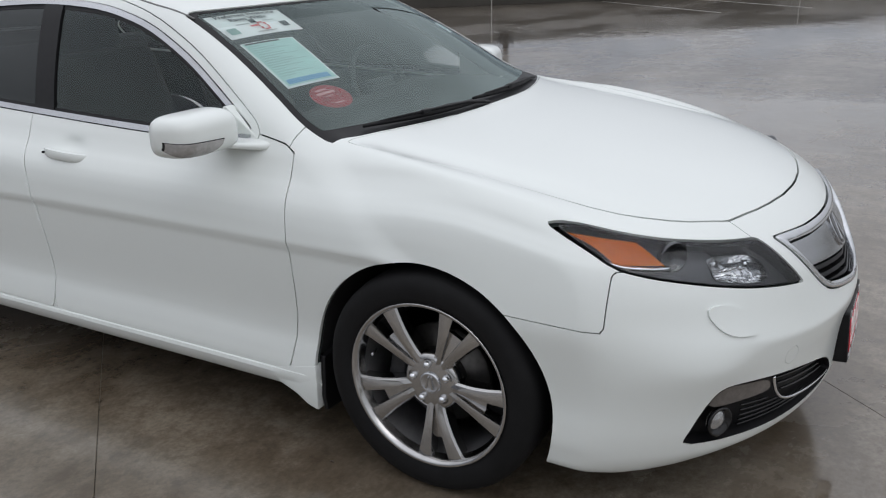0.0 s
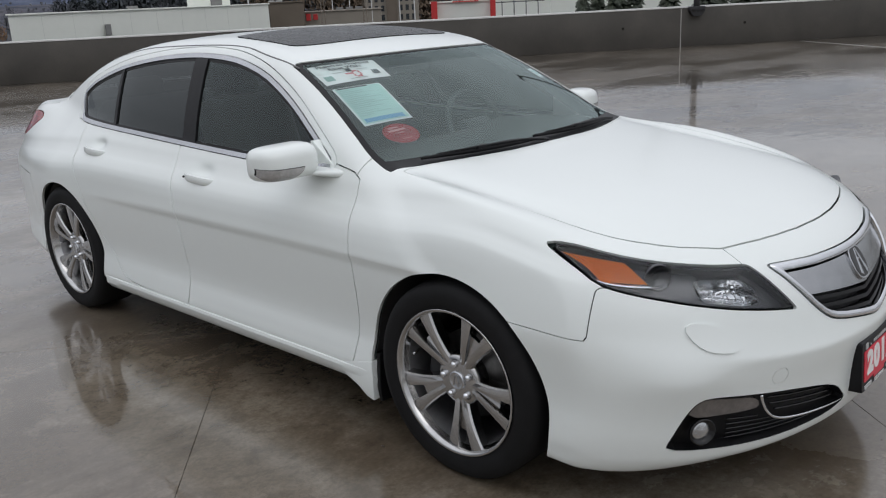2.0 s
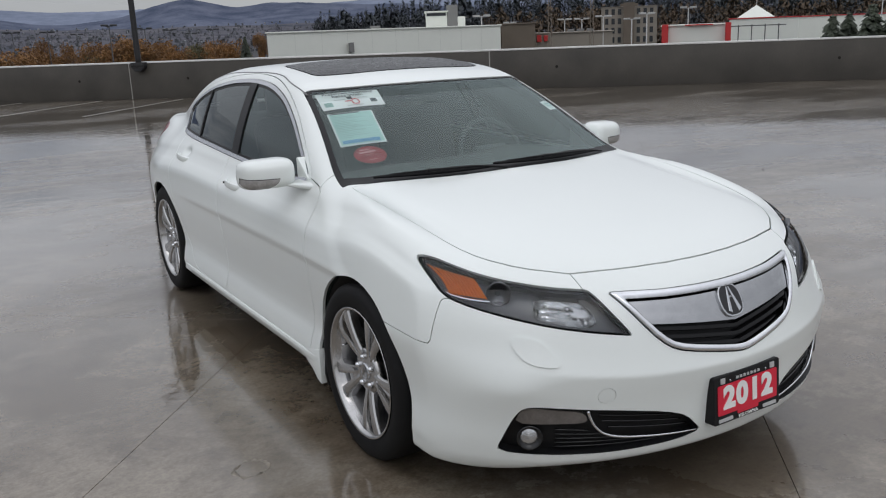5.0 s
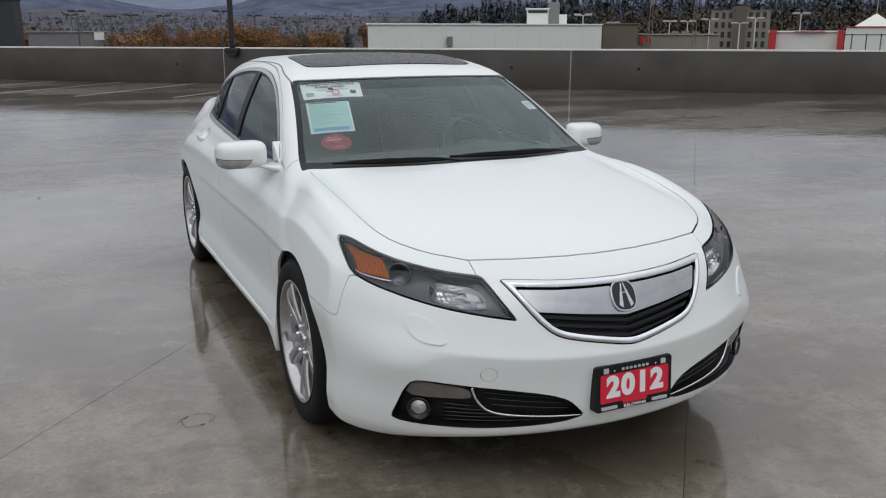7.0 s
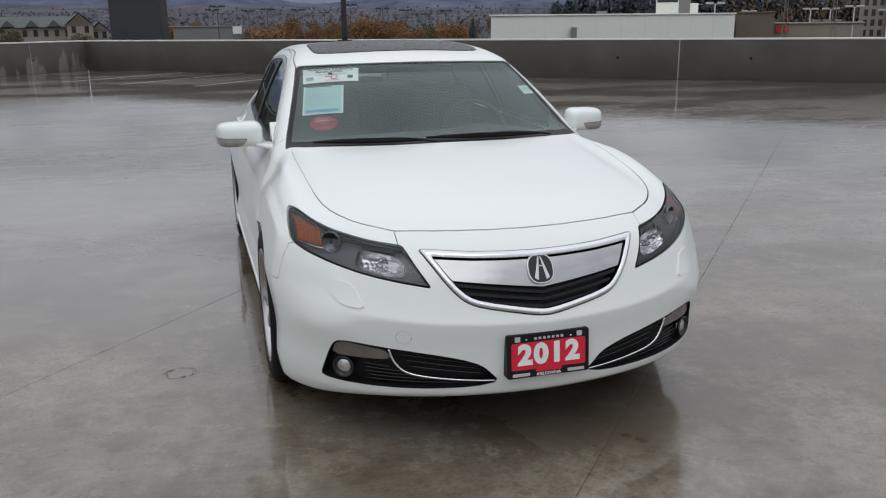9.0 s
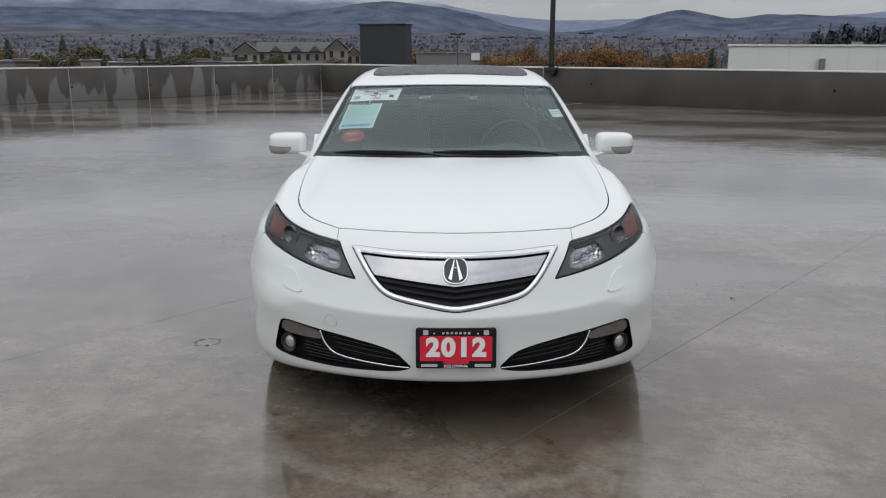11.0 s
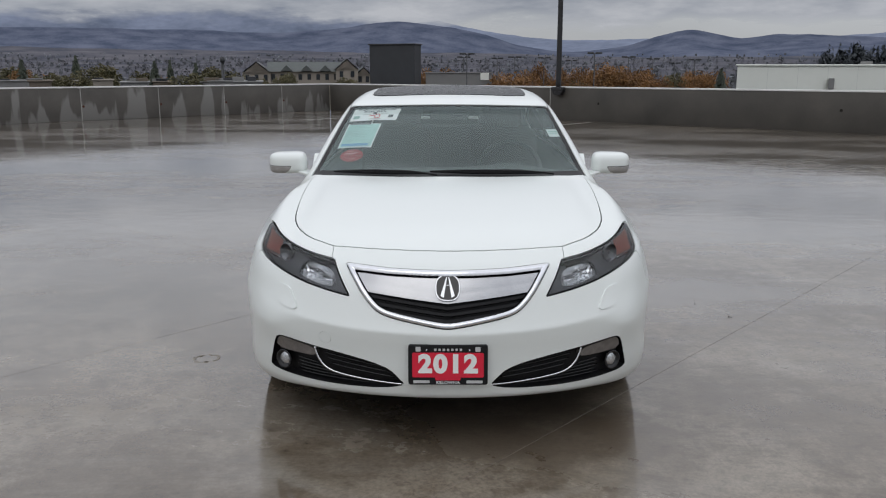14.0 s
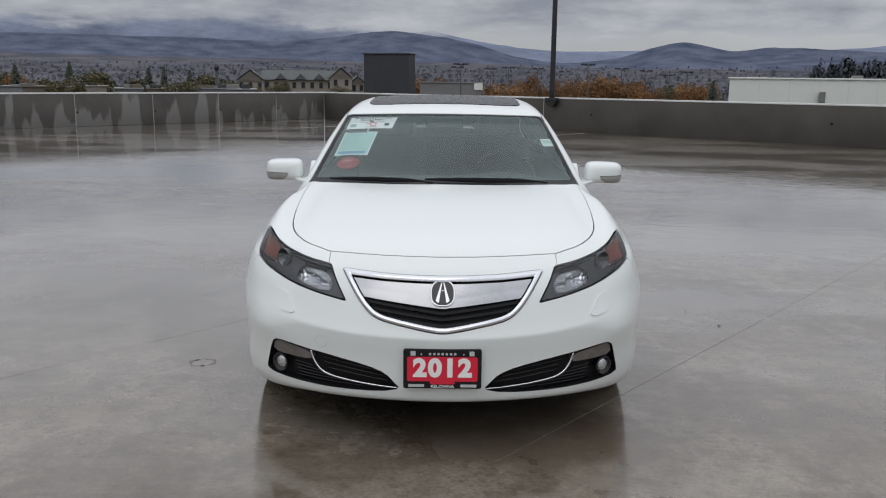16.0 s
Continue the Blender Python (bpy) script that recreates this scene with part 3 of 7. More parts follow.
# a round cored and refilled patch
ring = bmesh.new()
loops = []
for r_, z_ in ((0.052, 0.0), (0.057, 0.0035), (0.064, 0.004), (0.071, 0.0)):
    loop = []
    for i in range(72):
        a = 2 * math.pi * i / 72
        w = noise.noise(Vector((math.cos(a) * 3, math.sin(a) * 3, r_ * 40)))
        r2 = r_ * (1 + 0.30 * w)
        h = z_ * max(0.0, 0.55 + 1.5 * noise.noise(Vector((math.cos(a) * 2.2, math.sin(a) * 2.2, 7))))
        loop.append(ring.verts.new((-1.305 + r2 * math.cos(a), 1.175 + r2 * math.sin(a), h - 0.0009)))
    loops.append(loop)
for p, q in zip(loops, loops[1:]):
    for i in range(72):
        ring.faces.new((p[i], q[i], q[(i + 1) % 72], p[(i + 1) % 72]))
part("patch", ring, surface("core_patch", (0.18, 0.158, 0.128), 0.5, vary=0.7, scale=60, bump=0.004, bump_scale=160), floor, "rough ring scar of a filled core hole")
# a few dead leaves and crumbs stuck to the wet deck
verts, faces = [], []
bits = random.Random(31)
for x_, y_ in ((-2.03, 6.97), (3.40, 6.09), (1.64, 2.31), (1.79, 1.98), (-0.94, 1.35), (3.99, 3.42), (-1.93, 6.72), (-3.0, 5.2), (5.4, 4.2)):
    for _ in range(bits.randint(1, 2)):
        k, a, size = len(verts), bits.uniform(0, 6.28), bits.uniform(0.008, 0.022)
        c = Vector((x_ + bits.uniform(-0.03, 0.03), y_ + bits.uniform(-0.03, 0.03), 0.003))
        d, e = Vector((math.cos(a), math.sin(a), 0)), Vector((-math.sin(a), math.cos(a), 0))
        verts += [c + d * size, c + e * size * 0.45 + Vector((0, 0, 0.004)), c - d * size * 0.9, c - e * size * 0.5 + Vector((0, 0, 0.003)), c + Vector((0, 0, 0.006))]
        faces += [(k, k + 1, k + 4), (k + 1, k + 2, k + 4), (k + 2, k + 3, k + 4), (k + 3, k, k + 4)]
tagged(part("leaf_litter", mesh_of("leaf_litter", verts, faces, False), surface("dead_leaf", (0.045, 0.030, 0.020), 0.5, vary=0.4, scale=40), None), "small dark dead leaves stuck to the wet deck", "leaves", kind="stuff")
# worn stall lines at the far parapet
for u, v0, v1 in ((-19.6, 15.2, 20.2), (-17.1, 14.9, 20.3), (-14.5, 14.9, 20.3), (-11.9, 15.2, 20.2), (10.6, 14.9, 20.2), (13.2, 14.9, 20.2)):
    bm = bmesh.new()
    block(bm, (0, 0, 0), (0.09, v1 - v0, 0.004))
    bm.transform(DECK @ Matrix.Translation((u, (v0 + v1) / 2, 0.002)))
    part("stall_line", bm, LINE_PAINT, floor, "worn painted stall line")


def parapet(name, start, end, joints, mat, label, holes=(), inward=1, stain=None):
    """A cast parapet 1.067 m high; start and end are deck (u, v) points on its inner face. Panels are parted by pale joints."""
    a, b = deck_point(*start), deck_point(*end)
    way = (b - a).normalized()
    out = Vector((-way.y, way.x, 0)) * inward
    length = (b - a).length
    ob = thing(name, a, label, "wall", kind="structure")
    stops = [0.0, *joints, length]
    for s, e in zip(stops, stops[1:]):
        bm = bmesh.new()
        block(bm, (0, 0, 0), (e - s - 0.03, 0.20, 1.022), None, 0.012, 2)
        m = Matrix((( way.x, out.x, 0, 0), (way.y, out.y, 0, 0), (0, 0, 1, 0), (0, 0, 0, 1)))
        centre = a + way * (s + e) / 2 + out * 0.10 + Vector((0, 0, 0.511))
        bm.transform(Matrix.Translation(centre) @ m)
        part("panel", smooth(bm, 30), mat, ob)
        bm = bmesh.new()
        block(bm, (0, 0, 0), (e - s - 0.012, 0.225, 0.046), None, 0.008, 2)
        bm.transform(Matrix.Translation(a + way * (s + e) / 2 + out * 0.10 + Vector((0, 0, 1.044))) @ m)
        part("coping", smooth(bm, 30), COPING, ob, "pale wet coping")
    for s in joints:
        bm = bmesh.new()
        block(bm, (0, 0, 0), (0.034, 0.17, 1.02), None, 0.004, 1)
        bm.transform(Matrix.Translation(a + way * s + out * 0.097 + Vector((0, 0, 0.51))) @ m)
        part("joint_strip", bm, PALE_JOINT, ob)
    for s, z in holes:
        bm = lathe([(0.002, 0.040), (-0.003, 0.037), (-0.0025, 0.028), (-0.0015, 0.002)], 20, "y")
        bm.transform(Matrix.Translation(a + way * s - out * 0.001 + Vector((0, 0, z))) @ m)
        part("tie_hole", bm, stain or HOLE, ob, "rusty form-tie hole" if stain else "dark form-tie hole")
    return ob


length_back = RIGHT - LEFT
at_u = lambda u: u - LEFT
back_joints = [at_u(u) for u in (-13.68, -3.15, 7.36, 17.9, 28.4)]
hole_places = [(at_u(j + d), 0.56) for j in (-13.68, -3.15, 7.36, 17.9) for d in (-1.62, 1.80)]
parapet("wall_back", (LEFT, BACK), (RIGHT, BACK), back_joints, WALL_DARK, "damp dark concrete parapet with pale joints", hole_places)
left_joints = sorted(20.6 - v for v in (18.2, 15.6, 13.0, 10.3, 7.6, 4.9, 2.2, -0.5, -3.2, -8.5, -14.0, -20.0))
parapet("wall_left", (LEFT, BACK), (LEFT, FRONT), left_joints, WALL_LIGHT, "damp concrete parapet with pale lime stains", [(j - 0.06, 0.45) for j in left_joints[:6]], -1, RUST)
parapet("wall_right", (RIGHT, BACK), (RIGHT, FRONT), [10.5, 21.0, 31.5, 42.0], WALL_DARK, "damp dark concrete parapet")
parapet("wall_front", (LEFT, FRONT), (RIGHT, FRONT), [10.5, 21.0, 31.5, 42.0, 52.5], WALL_DARK, "damp dark concrete parapet", (), -1)
bm = bmesh.new()
block(bm, (0, 0, 0), (RIGHT - LEFT + 0.5, BACK - FRONT + 0.5, 0.5))
bm.transform(DECK @ Matrix.Translation(((LEFT + RIGHT) / 2, (FRONT + BACK) / 2, -0.275)))
part("roof_structure", bm, WALL_DARK, None)
tagged(bpy.data.objects["roof_structure"], "concrete roof slab under the deck", "roof slab", kind="structure")


def deck_lamp(u, label):
    """A tall slim pole bracketed to the parapet's inner face, with a lamp head high above."""
    foot = deck_point(u, BACK - 0.10)
    ob = thing("street_lamp", foot, label, "lamp post", "lamp posts on the parapet")
    part("pole", tube([foot + Vector((0, 0, z)) for z in (0.95, 1.2, 3.0, 6.0, 9.0)], [0.088, 0.085, 0.080, 0.072, 0.065], 18), STEEL, ob)
    bm = bmesh.new()
    block(bm, (0, 0, 0), (0.42, 0.20, 0.14), None, 0.015, 2)
    bm.transform(Matrix.Translation(foot + Vector((0, 0, 0.985))) @ DECK)
    part("bracket", smooth(bm, 30), STEEL, ob, "black steel bracket")
    bm = prism([(-0.20, 0.92), (0.20, 0.92), (0.11, 0.80), (-0.11, 0.80)], -0.09, 0.09, "y", 0.008)
    bm.transform(Matrix.Translation(foot) @ DECK)
    part("gusset", bm, STEEL, ob)
    for s in (-1, 1):
        nut = lathe([(-0.10, 0.018), (-0.125, 0.016)], 10, "y")
        nut.transform(Matrix.Translation(foot + Vector((0, 0, 0.985))) @ DECK @ Matrix.Translation((s * 0.15, 0, 0)))
        part("bolt", nut, STEEL, ob)
    bm = bmesh.new()
    block(bm, (0, -0.45, 9.05), (0.30, 0.75, 0.12), None, 0.03, 2)
    bm.transform(Matrix.Translation(foot) @ DECK)
    part("lamp_head", smooth(bm, 30), STEEL, ob)


for u in (-13.30, 7.74, 28.8):
    deck_lamp(u, "tall black steel lamp post bracketed to the parapet")


# ---- the sedan ----
XZ, YZ, XY = [0, 2], [1, 2], [0, 1]
car = thing("sedan", (0, 2.45, 0), "white four-door sedan with rain-wet paint parked on wet concrete", "car")

v, q = half_shell()
v[np.abs(v[:, 0]) < 1e-6, 0] = 0
shell = weld(v, np.concatenate((q[:, [0, 3, 2]], q[:, [0, 2, 1]])))


def sides(name, mesh, material, label="", push=0.0, rim=0.012):
    return [panel(name, m, material, car, label, push, rim) for m in (flipped(mesh), mesh)]


def arch(y, z, r):
    return lambda v: np.maximum(np.hypot(v[:, 1] - y, v[:, 2] - z) - r, 0.5 - v[:, 0])


def either(*regions):
    return lambda v: np.min([r(v) for r in regions], 0)


# outlines of the panels
GRILLE = [(-0.2, 0.733), (0.2, 0.737), (0.385, 0.748), (0.418, 0.748), (0.405, 0.730), (0.335, 0.628), (0.285, 0.580), (0.230, 0.560), (0.06, 0.529), (0.0, 0.522), (-0.06, 0.529), (-0.2, 0.55)]
LAMP = [(0.404, 0.642), (0.440, 0.70), (0.463, 0.744), (0.470, 0.757), (0.490, 0.7595), (0.575, 0.769), (0.684, 0.790), (0.745, 0.812), (0.797, 0.842), (0.822, 0.838), (0.832, 0.80), (0.834, 0.748),
        (0.790, 0.722), (0.70, 0.692), (0.61, 0.668), (0.508, 0.648), (0.415, 0.6335), (0.398, 0.6305)]
FOG = [(0.722, 0.428), (0.738, 0.395), (0.750, 0.350), (0.766, 0.292), (0.768, 0.274), (0.750, 0.266), (0.68, 0.262), (0.46, 0.258), (0.25, 0.264), (0.168, 0.283), (0.185, 0.300), (0.232, 0.348), (0.31, 0.376),
       (0.45, 0.402), (0.60, 0.420), (0.69, 0.432)]
GLASS = [(1.655, 0.957), (1.79, 1.055), (1.99, 1.180), (2.22, 1.281), (2.46, 1.334), (2.76, 1.351), (3.10, 1.336), (3.45, 1.292), (3.74, 1.222), (3.90, 1.155), (3.90, 1.10), (3.82, 1.015), (3.76, 0.998),
         (3.20, 0.982), (2.70, 0.964), (2.20, 0.946), (1.85, 0.938)]
HOOD = [(-0.2, 0.233), (0.1, 0.234), (0.3, 0.268), (0.475, 0.325), (0.495, 0.338), (0.60, 0.428), (0.668, 0.54), (0.703, 0.66), (0.718, 0.85), (0.728, 1.10), (0.728, 1.37), (0.715, 1.388), (0.5, 1.305), (0.25, 1.245), (-0.2, 1.235)]
side_only = lambda v: 0.45 - v[:, 0]
grille_area = seen_from(XZ, GRILLE, lambda v: v[:, 1] - 0.5, 1)
lamp_area = seen_from(XZ, LAMP, lambda v: v[:, 1] - 0.8, 1)
fog_area = seen_from(XZ, FOG, lambda v: v[:, 1] - 0.6, 1)
glass_area = seen_from(YZ, GLASS, side_only)
hood_area = seen_from(XY, HOOD, lambda v: 0.6 - v[:, 2], 1)
bowed = lambda v, at: v[:, 1] - at - 0.33 * v[:, 0] ** 2
screen_area = lambda v: np.max([bowed(v, 1.978), -bowed(v, 1.232), 0.8 * (v[:, 0] - 0.742 + 0.412 * (v[:, 2] - 0.975)), 0.9 - v[:, 2]], 0)
rear_screen = lambda v: np.max([3.66 - 0.10 * v[:, 0] ** 2 - v[:, 1], v[:, 1] - 4.33 + 0.25 * v[:, 0] ** 2, v[:, 0] - 0.60 + 0.25 * (v[:, 2] - 1.1), 1.0 - v[:, 2]], 0)
sunroof_area = seen_from(XY, [(-0.3, 2.165), (0.3, 2.185), (0.46, 2.235), (0.485, 2.29), (0.475, 2.66), (0.43, 2.72), (-0.3, 2.74)], lambda v: 1.2 - v[:, 2])
wells = either(arch(1.03, 0.315, 0.388), arch(3.80, 0.315, 0.388))

# an inner dark skin that shows in the joints and lines the cabin
inner = keep(shell, -wells(shell[0]))
for area in (grille_area, lamp_area, fog_area, glass_area, screen_area, rear_screen, sunroof_area):
    inner = keep(inner, -area(inner[0]))
panel("inner_skin", whole(inner), LINING, car, "dark inner lining", -0.022, 0)

shell = keep(shell, -wells(shell[0]))
tray, shell = split(shell, lambda v: v[:, 2] - belly(v[:, 1]) - 0.007, 0.0)
panel("undertray", whole(tray), BLACK, car, "black plastic undertray", 0.0, 0)
lamp, shell = split(shell, lamp_area, 0.006)
grille, shell = split(shell, grille_area, 0.004)
fog, shell = split(shell, fog_area, 0.002)
hood, shell = split(shell, hood_area, lambda v: 0.006 - 0.0036 * ease((v[:, 1] - 0.6) / 0.35))
screen, shell = split(shell, screen_area, 0.002)
back_glass, shell = split(shell, rear_screen, 0.003)
sunroof, shell = split(shell, sunroof_area, 0.005)
dlo, shell = split(shell, glass_area, 0.003)
frame_ring, shell = split(shell, seen_from(YZ, GLASS, lambda v: np.maximum(0.45 - v[:, 0], 0.945 + 0.03 * (v[:, 1] - 1.6) - v[:, 2]), 2, 0.026), 0.003)

FRONT_DOOR = [(1.518, 0.95), (1.505, 0.88), (1.495, 0.80), (1.480, 0.68), (1.478, 0.50), (1.50, 0.34), (1.515, 0.272), (1.56, 0.262), (2.58, 0.262), (2.615, 0.272), (2.612, 0.44), (2.622, 0.64), (2.645, 0.76),
              (2.685, 0.86), (2.705, 0.94), (2.71, 0.985), (2.2, 0.98), (1.70, 0.98)]
REAR_DOOR = [(2.71, 0.985), (2.705, 0.94), (2.685, 0.86), (2.645, 0.76), (2.622, 0.64), (2.612, 0.44), (2.615, 0.272), (2.66, 0.262), (3.10, 0.275), (3.20, 0.30), (3.27, 0.36), (3.38, 0.45), (3.46, 0.56), (3.56, 0.74),
             (3.66, 0.90), (3.72, 1.03), (3.2, 1.03)]
front_door, shell = split(shell, seen_from(YZ, FRONT_DOOR, side_only, 1), 0.0042)
rear_door, shell = split(shell, seen_from(YZ, REAR_DOOR, side_only, 1), 0.0042)
bumper_area = lambda v: np.max([np.min([np.maximum(v[:, 0] - 0.481, v[:, 1] - 0.40), np.maximum(v[:, 1] - 0.522, v[:, 2] - 0.74),
                                        np.maximum(v[:, 2] - 0.598 - 0.04 * (v[:, 1] - 0.52), v[:, 1] - 0.9)], 0), v[:, 1] - 0.9], 0)
bumper, shell = split(shell, bumper_area, 0.0028)
washer_area = seen_from(XZ, [(0.727, 0.626), (0.716, 0.640), (0.700, 0.643), (0.655, 0.634), (0.640, 0.605), (0.620, 0.566), (0.624, 0.556), (0.642, 0.555), (0.690, 0.562), (0.714, 0.584)], lambda v: v[:, 1] - 0.5, 1)
washer, bumper = split(bumper, washer_area, 0.0)
tow_area = lambda v: np.maximum(np.hypot(v[:, 0] - 0.50, v[:, 2] - 0.458) - 0.026, v[:, 1] - 0.5)
tow, tow_rest = split(bumper, tow_area, 0.0012)
fender, shell = split(shell, lambda v: np.maximum(v[:, 1] - 1.545 + 0.35 * (v[:, 2] - 0.93), v[:, 2] - 1.02), 0.0045)
tail_area = seen_from(YZ, [(4.40, 0.985), (4.45, 1.012), (4.60, 1.01), (4.90, 0.98), (4.95, 0.86), (4.72, 0.855), (4.58, 0.90), (4.44, 0.965)], lambda v: 0.40 - v[:, 0])
tail, shell = split(shell, tail_area, 0.005)
trunk, shell = split(shell, lambda v: np.max([4.36 - v[:, 1], v[:, 0] - 0.60, 0.72 - v[:, 2]], 0), 0.006)
rear_bumper, shell = split(shell, lambda v: np.maximum(4.25 - v[:, 1], v[:, 2] - 0.70), 0.006)

panel("body", whole(shell), PAINT, car, "white painted roof, pillars and rear quarters")
panel("hood", whole(hood), PAINT, car, "white hood beaded with rain")
# only the right half of the bumper carries the towing cover
right, left = flipped(tow_rest), bumper
v2, t2 = weld(np.concatenate((right[0], left[0])), np.concatenate((right[1], left[1] + len(right[0]))))
front_bumper = panel("front_bumper", (v2, t2), PAINT, car, "white front bumper")
panel("towing_cover", flipped(tow), PAINT, front_bumper, rim=0.004)
for m in (washer, flipped(washer)):
    panel("washer_cover", m, PAINT, front_bumper, "raised white headlamp washer cover", 0.006, 0.008)
sides("front_fender", fender, PAINT)
panel("trunk_lid", whole(trunk), PAINT, car)
panel("rear_bumper", whole(rear_bumper), PAINT, car)
sides("tail_lamp", tail, RED_LENS, "red tail lamp", 0.002)
doors_front = sides("front_door", front_door, PAINT)
doors_rear = sides("rear_door", rear_door, PAINT)
sides("window_surround", frame_ring, PAINT, "white window frame", 0.0, 0.012)
GUTTER = surface("gutter_grey", (0.16, 0.16, 0.16), 0.4, vary=0.08)
for s in (-1, 1):
    ys = np.linspace(2.06, 3.70, 40)
    xs = 0.603 - 0.16 * np.clip(ys - 2.12, 0, 0.3) * ease((ys - 2.0) / 0.6)
    top = shoot(np.stack((xs, ys, np.full(40, 0.95)), 1), np.array([(0, 0, 1.0)]), 0.6, 120)
    part("roof_gutter", tube([(s * x, y, z - 0.0015) for x, y, z in top], 0.0045, 8, 0.8), GUTTER, car, "grey roof gutter strip")

# side glass inside its bright surround
chrome_ring, dlo = keep(dlo, -seen_from(YZ, GLASS, side_only, 2, -0.019)(dlo[0])), keep(dlo, seen_from(YZ, GLASS, side_only, 2, -0.019)(dlo[0]))
sides("bright_surround", chrome_ring, SATIN, "bright metal window trim", 0.003, 0.012)
pillar_line = lambda v: v[:, 1] - 2.652 - 0.235 * (v[:, 2] - 0.97)
pillar = lambda v: np.abs(pillar_line(v)) - 0.052
post = lambda v: np.abs(v[:, 1] - 3.385 - 0.29 * (v[:, 2] - 1.02)) - 0.014
black, dlo = split(dlo, pillar, 0.002)
sides("centre_pillar", black, BLACK, "gloss black pillar cover", 0.001, 0.012)
black, dlo = split(dlo, post, 0.0)
sides("window_divider", black, BLACK, "", 0.001, 0.012)
seal, dlo = keep(dlo, -seen_from(YZ, GLASS, side_only, 2, -0.030)(dlo[0])), keep(dlo, seen_from(YZ, GLASS, side_only, 2, -0.030)(dlo[0]))
sides("window_seal", seal, BLACK, "black rubber window seal", -0.004, 0.006)
fore = keep(dlo, pillar_line(dlo[0]))
aft = keep(dlo, -pillar_line(dlo[0]))
for door, m in zip(doors_front, (flipped(fore), fore)):
    panel("window", m, TINT, door, "tinted side window", -0.006, 0).visible_shadow = False
for door, m in zip(doors_rear, (flipped(aft), aft)):
    panel("window", m, DARK_TINT, door, "dark privacy window", -0.006, 0).visible_shadow = False

# windscreen with its black edge, and the rear window
edge = lambda v: np.max([bowed(v, 1.966), -bowed(v, 1.302), 0.8 * (v[:, 0] - 0.720 + 0.412 * (v[:, 2] - 0.975))], 0)
frit, glass = keep(screen, -edge(screen[0])), keep(screen, edge(screen[0]))
windshield = panel("windshield_edge", whole(frit), BLACK, car, "black windshield border and cowl", -0.004, 0.01)
shade = lambda v: -bowed(v, 1.865)
for m, mat in ((keep(glass, shade(glass[0])), BAND), (keep(glass, -shade(glass[0])), SCREEN)):
    panel("windshield", whole(m), mat, windshield, "darker shade band" if mat is BAND else "", -0.005, 0).visible_shadow = False
panel("rear_window", whole(back_glass), REAR_GLASS, car, "tinted rear window", -0.004, 0.004).visible_shadow = False
panel("sunroof", whole(sunroof), surface("sunroof_glass", (0.020, 0.021, 0.022), 0.30, vary=0.5, scale=14, bump=0.008, bump_scale=60, rough_vary=0.15, spec=0.22), car,
      "dark sunroof glass covered in raindrops", 0.003, 0.012)

# ---- grille ----
ring = seen_from(XZ, GRILLE, None, 1, -0.020)
outline_gap = seen_from(XZ, GRILLE, None, 1)
rounded_bar = lambda v: 0.003 + 0.006 * np.sin(math.pi * np.clip(-outline_gap(np.abs(v)) / 0.0205, 0, 1))
grille_frame = panel("grille_frame", whole(keep(grille, -ring(grille[0]))), CHROME, car, "bright rounded grille surround", rounded_bar, 0.05)
core = keep(grille, seen_from(XZ, GRILLE, None, 1, -0.0245)(grille[0]))
lip = lambda v: 0.617 + 0.11 * v[:, 0] ** 1.0 - v[:, 2]
panel("grille_panel", whole(keep(core, lip(core[0]))), GRILLE_SILVER, grille_frame, "satin silver grille panel with a fold", lambda v: -0.008 + 0.10 * np.maximum(0, 0.650 + 0.115 * np.abs(v[:, 0]) - v[:, 2]), 0.03)
panel("grille_backing", whole(keep(grille, seen_from(XZ, GRILLE, None, 1, -0.012)(grille[0]))), BLACK, grille_frame, "black grille mesh", -0.05, 0.0)
for drop in (0.0, 0.024, 0.048):
    bar = lambda v, d=drop: np.abs(v[:, 2] - (0.600 - d + 0.125 * v[:, 0])) - 0.0055
    m = keep(core, bar(core[0]))
    panel("grille_slat", whole(m), BLACK, grille_frame, "", -0.012, 0.03)
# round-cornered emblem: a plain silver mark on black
lean = Matrix.Translation((0, 0.1025, 0.672)) @ Matrix.Rotation(radians(-30), 4, "X")
shield = [(math.copysign(abs(math.cos(k)) ** 0.72, math.cos(k)), math.copysign(abs(math.sin(k)) ** 0.8, math.sin(k))) for k in [2 * math.pi * i / 40 for i in range(40)]]


def on_badge(name, outline, out, mat, bevel=0.001, label=""):
    bm = prism(outline, -out, 0.008, "y", bevel)
    bm.transform(lean)
    return part(name, bm, mat, grille_frame, label)


on_badge("emblem", [(0.0505 * a, 0.0555 * b) for a, b in shield], 0.006, SATIN, 0.002, "silver-rimmed black emblem")
on_badge("emblem_field", [(0.0450 * a, 0.0500 * b) for a, b in shield], 0.0075, TRIM)
for sx in (-1, 1):
    on_badge("emblem_stroke", [(sx * 0.0016, 0.044), (sx * 0.0060, 0.044), (sx * 0.0290, -0.034), (sx * 0.0150, -0.043)][::sx], 0.010, SATIN)
on_badge("emblem_stroke", [(-0.0045, 0.012), (0.0045, 0.012), (0.0058, 0.0075), (-0.0058, 0.0075)], 0.0095, SATIN)

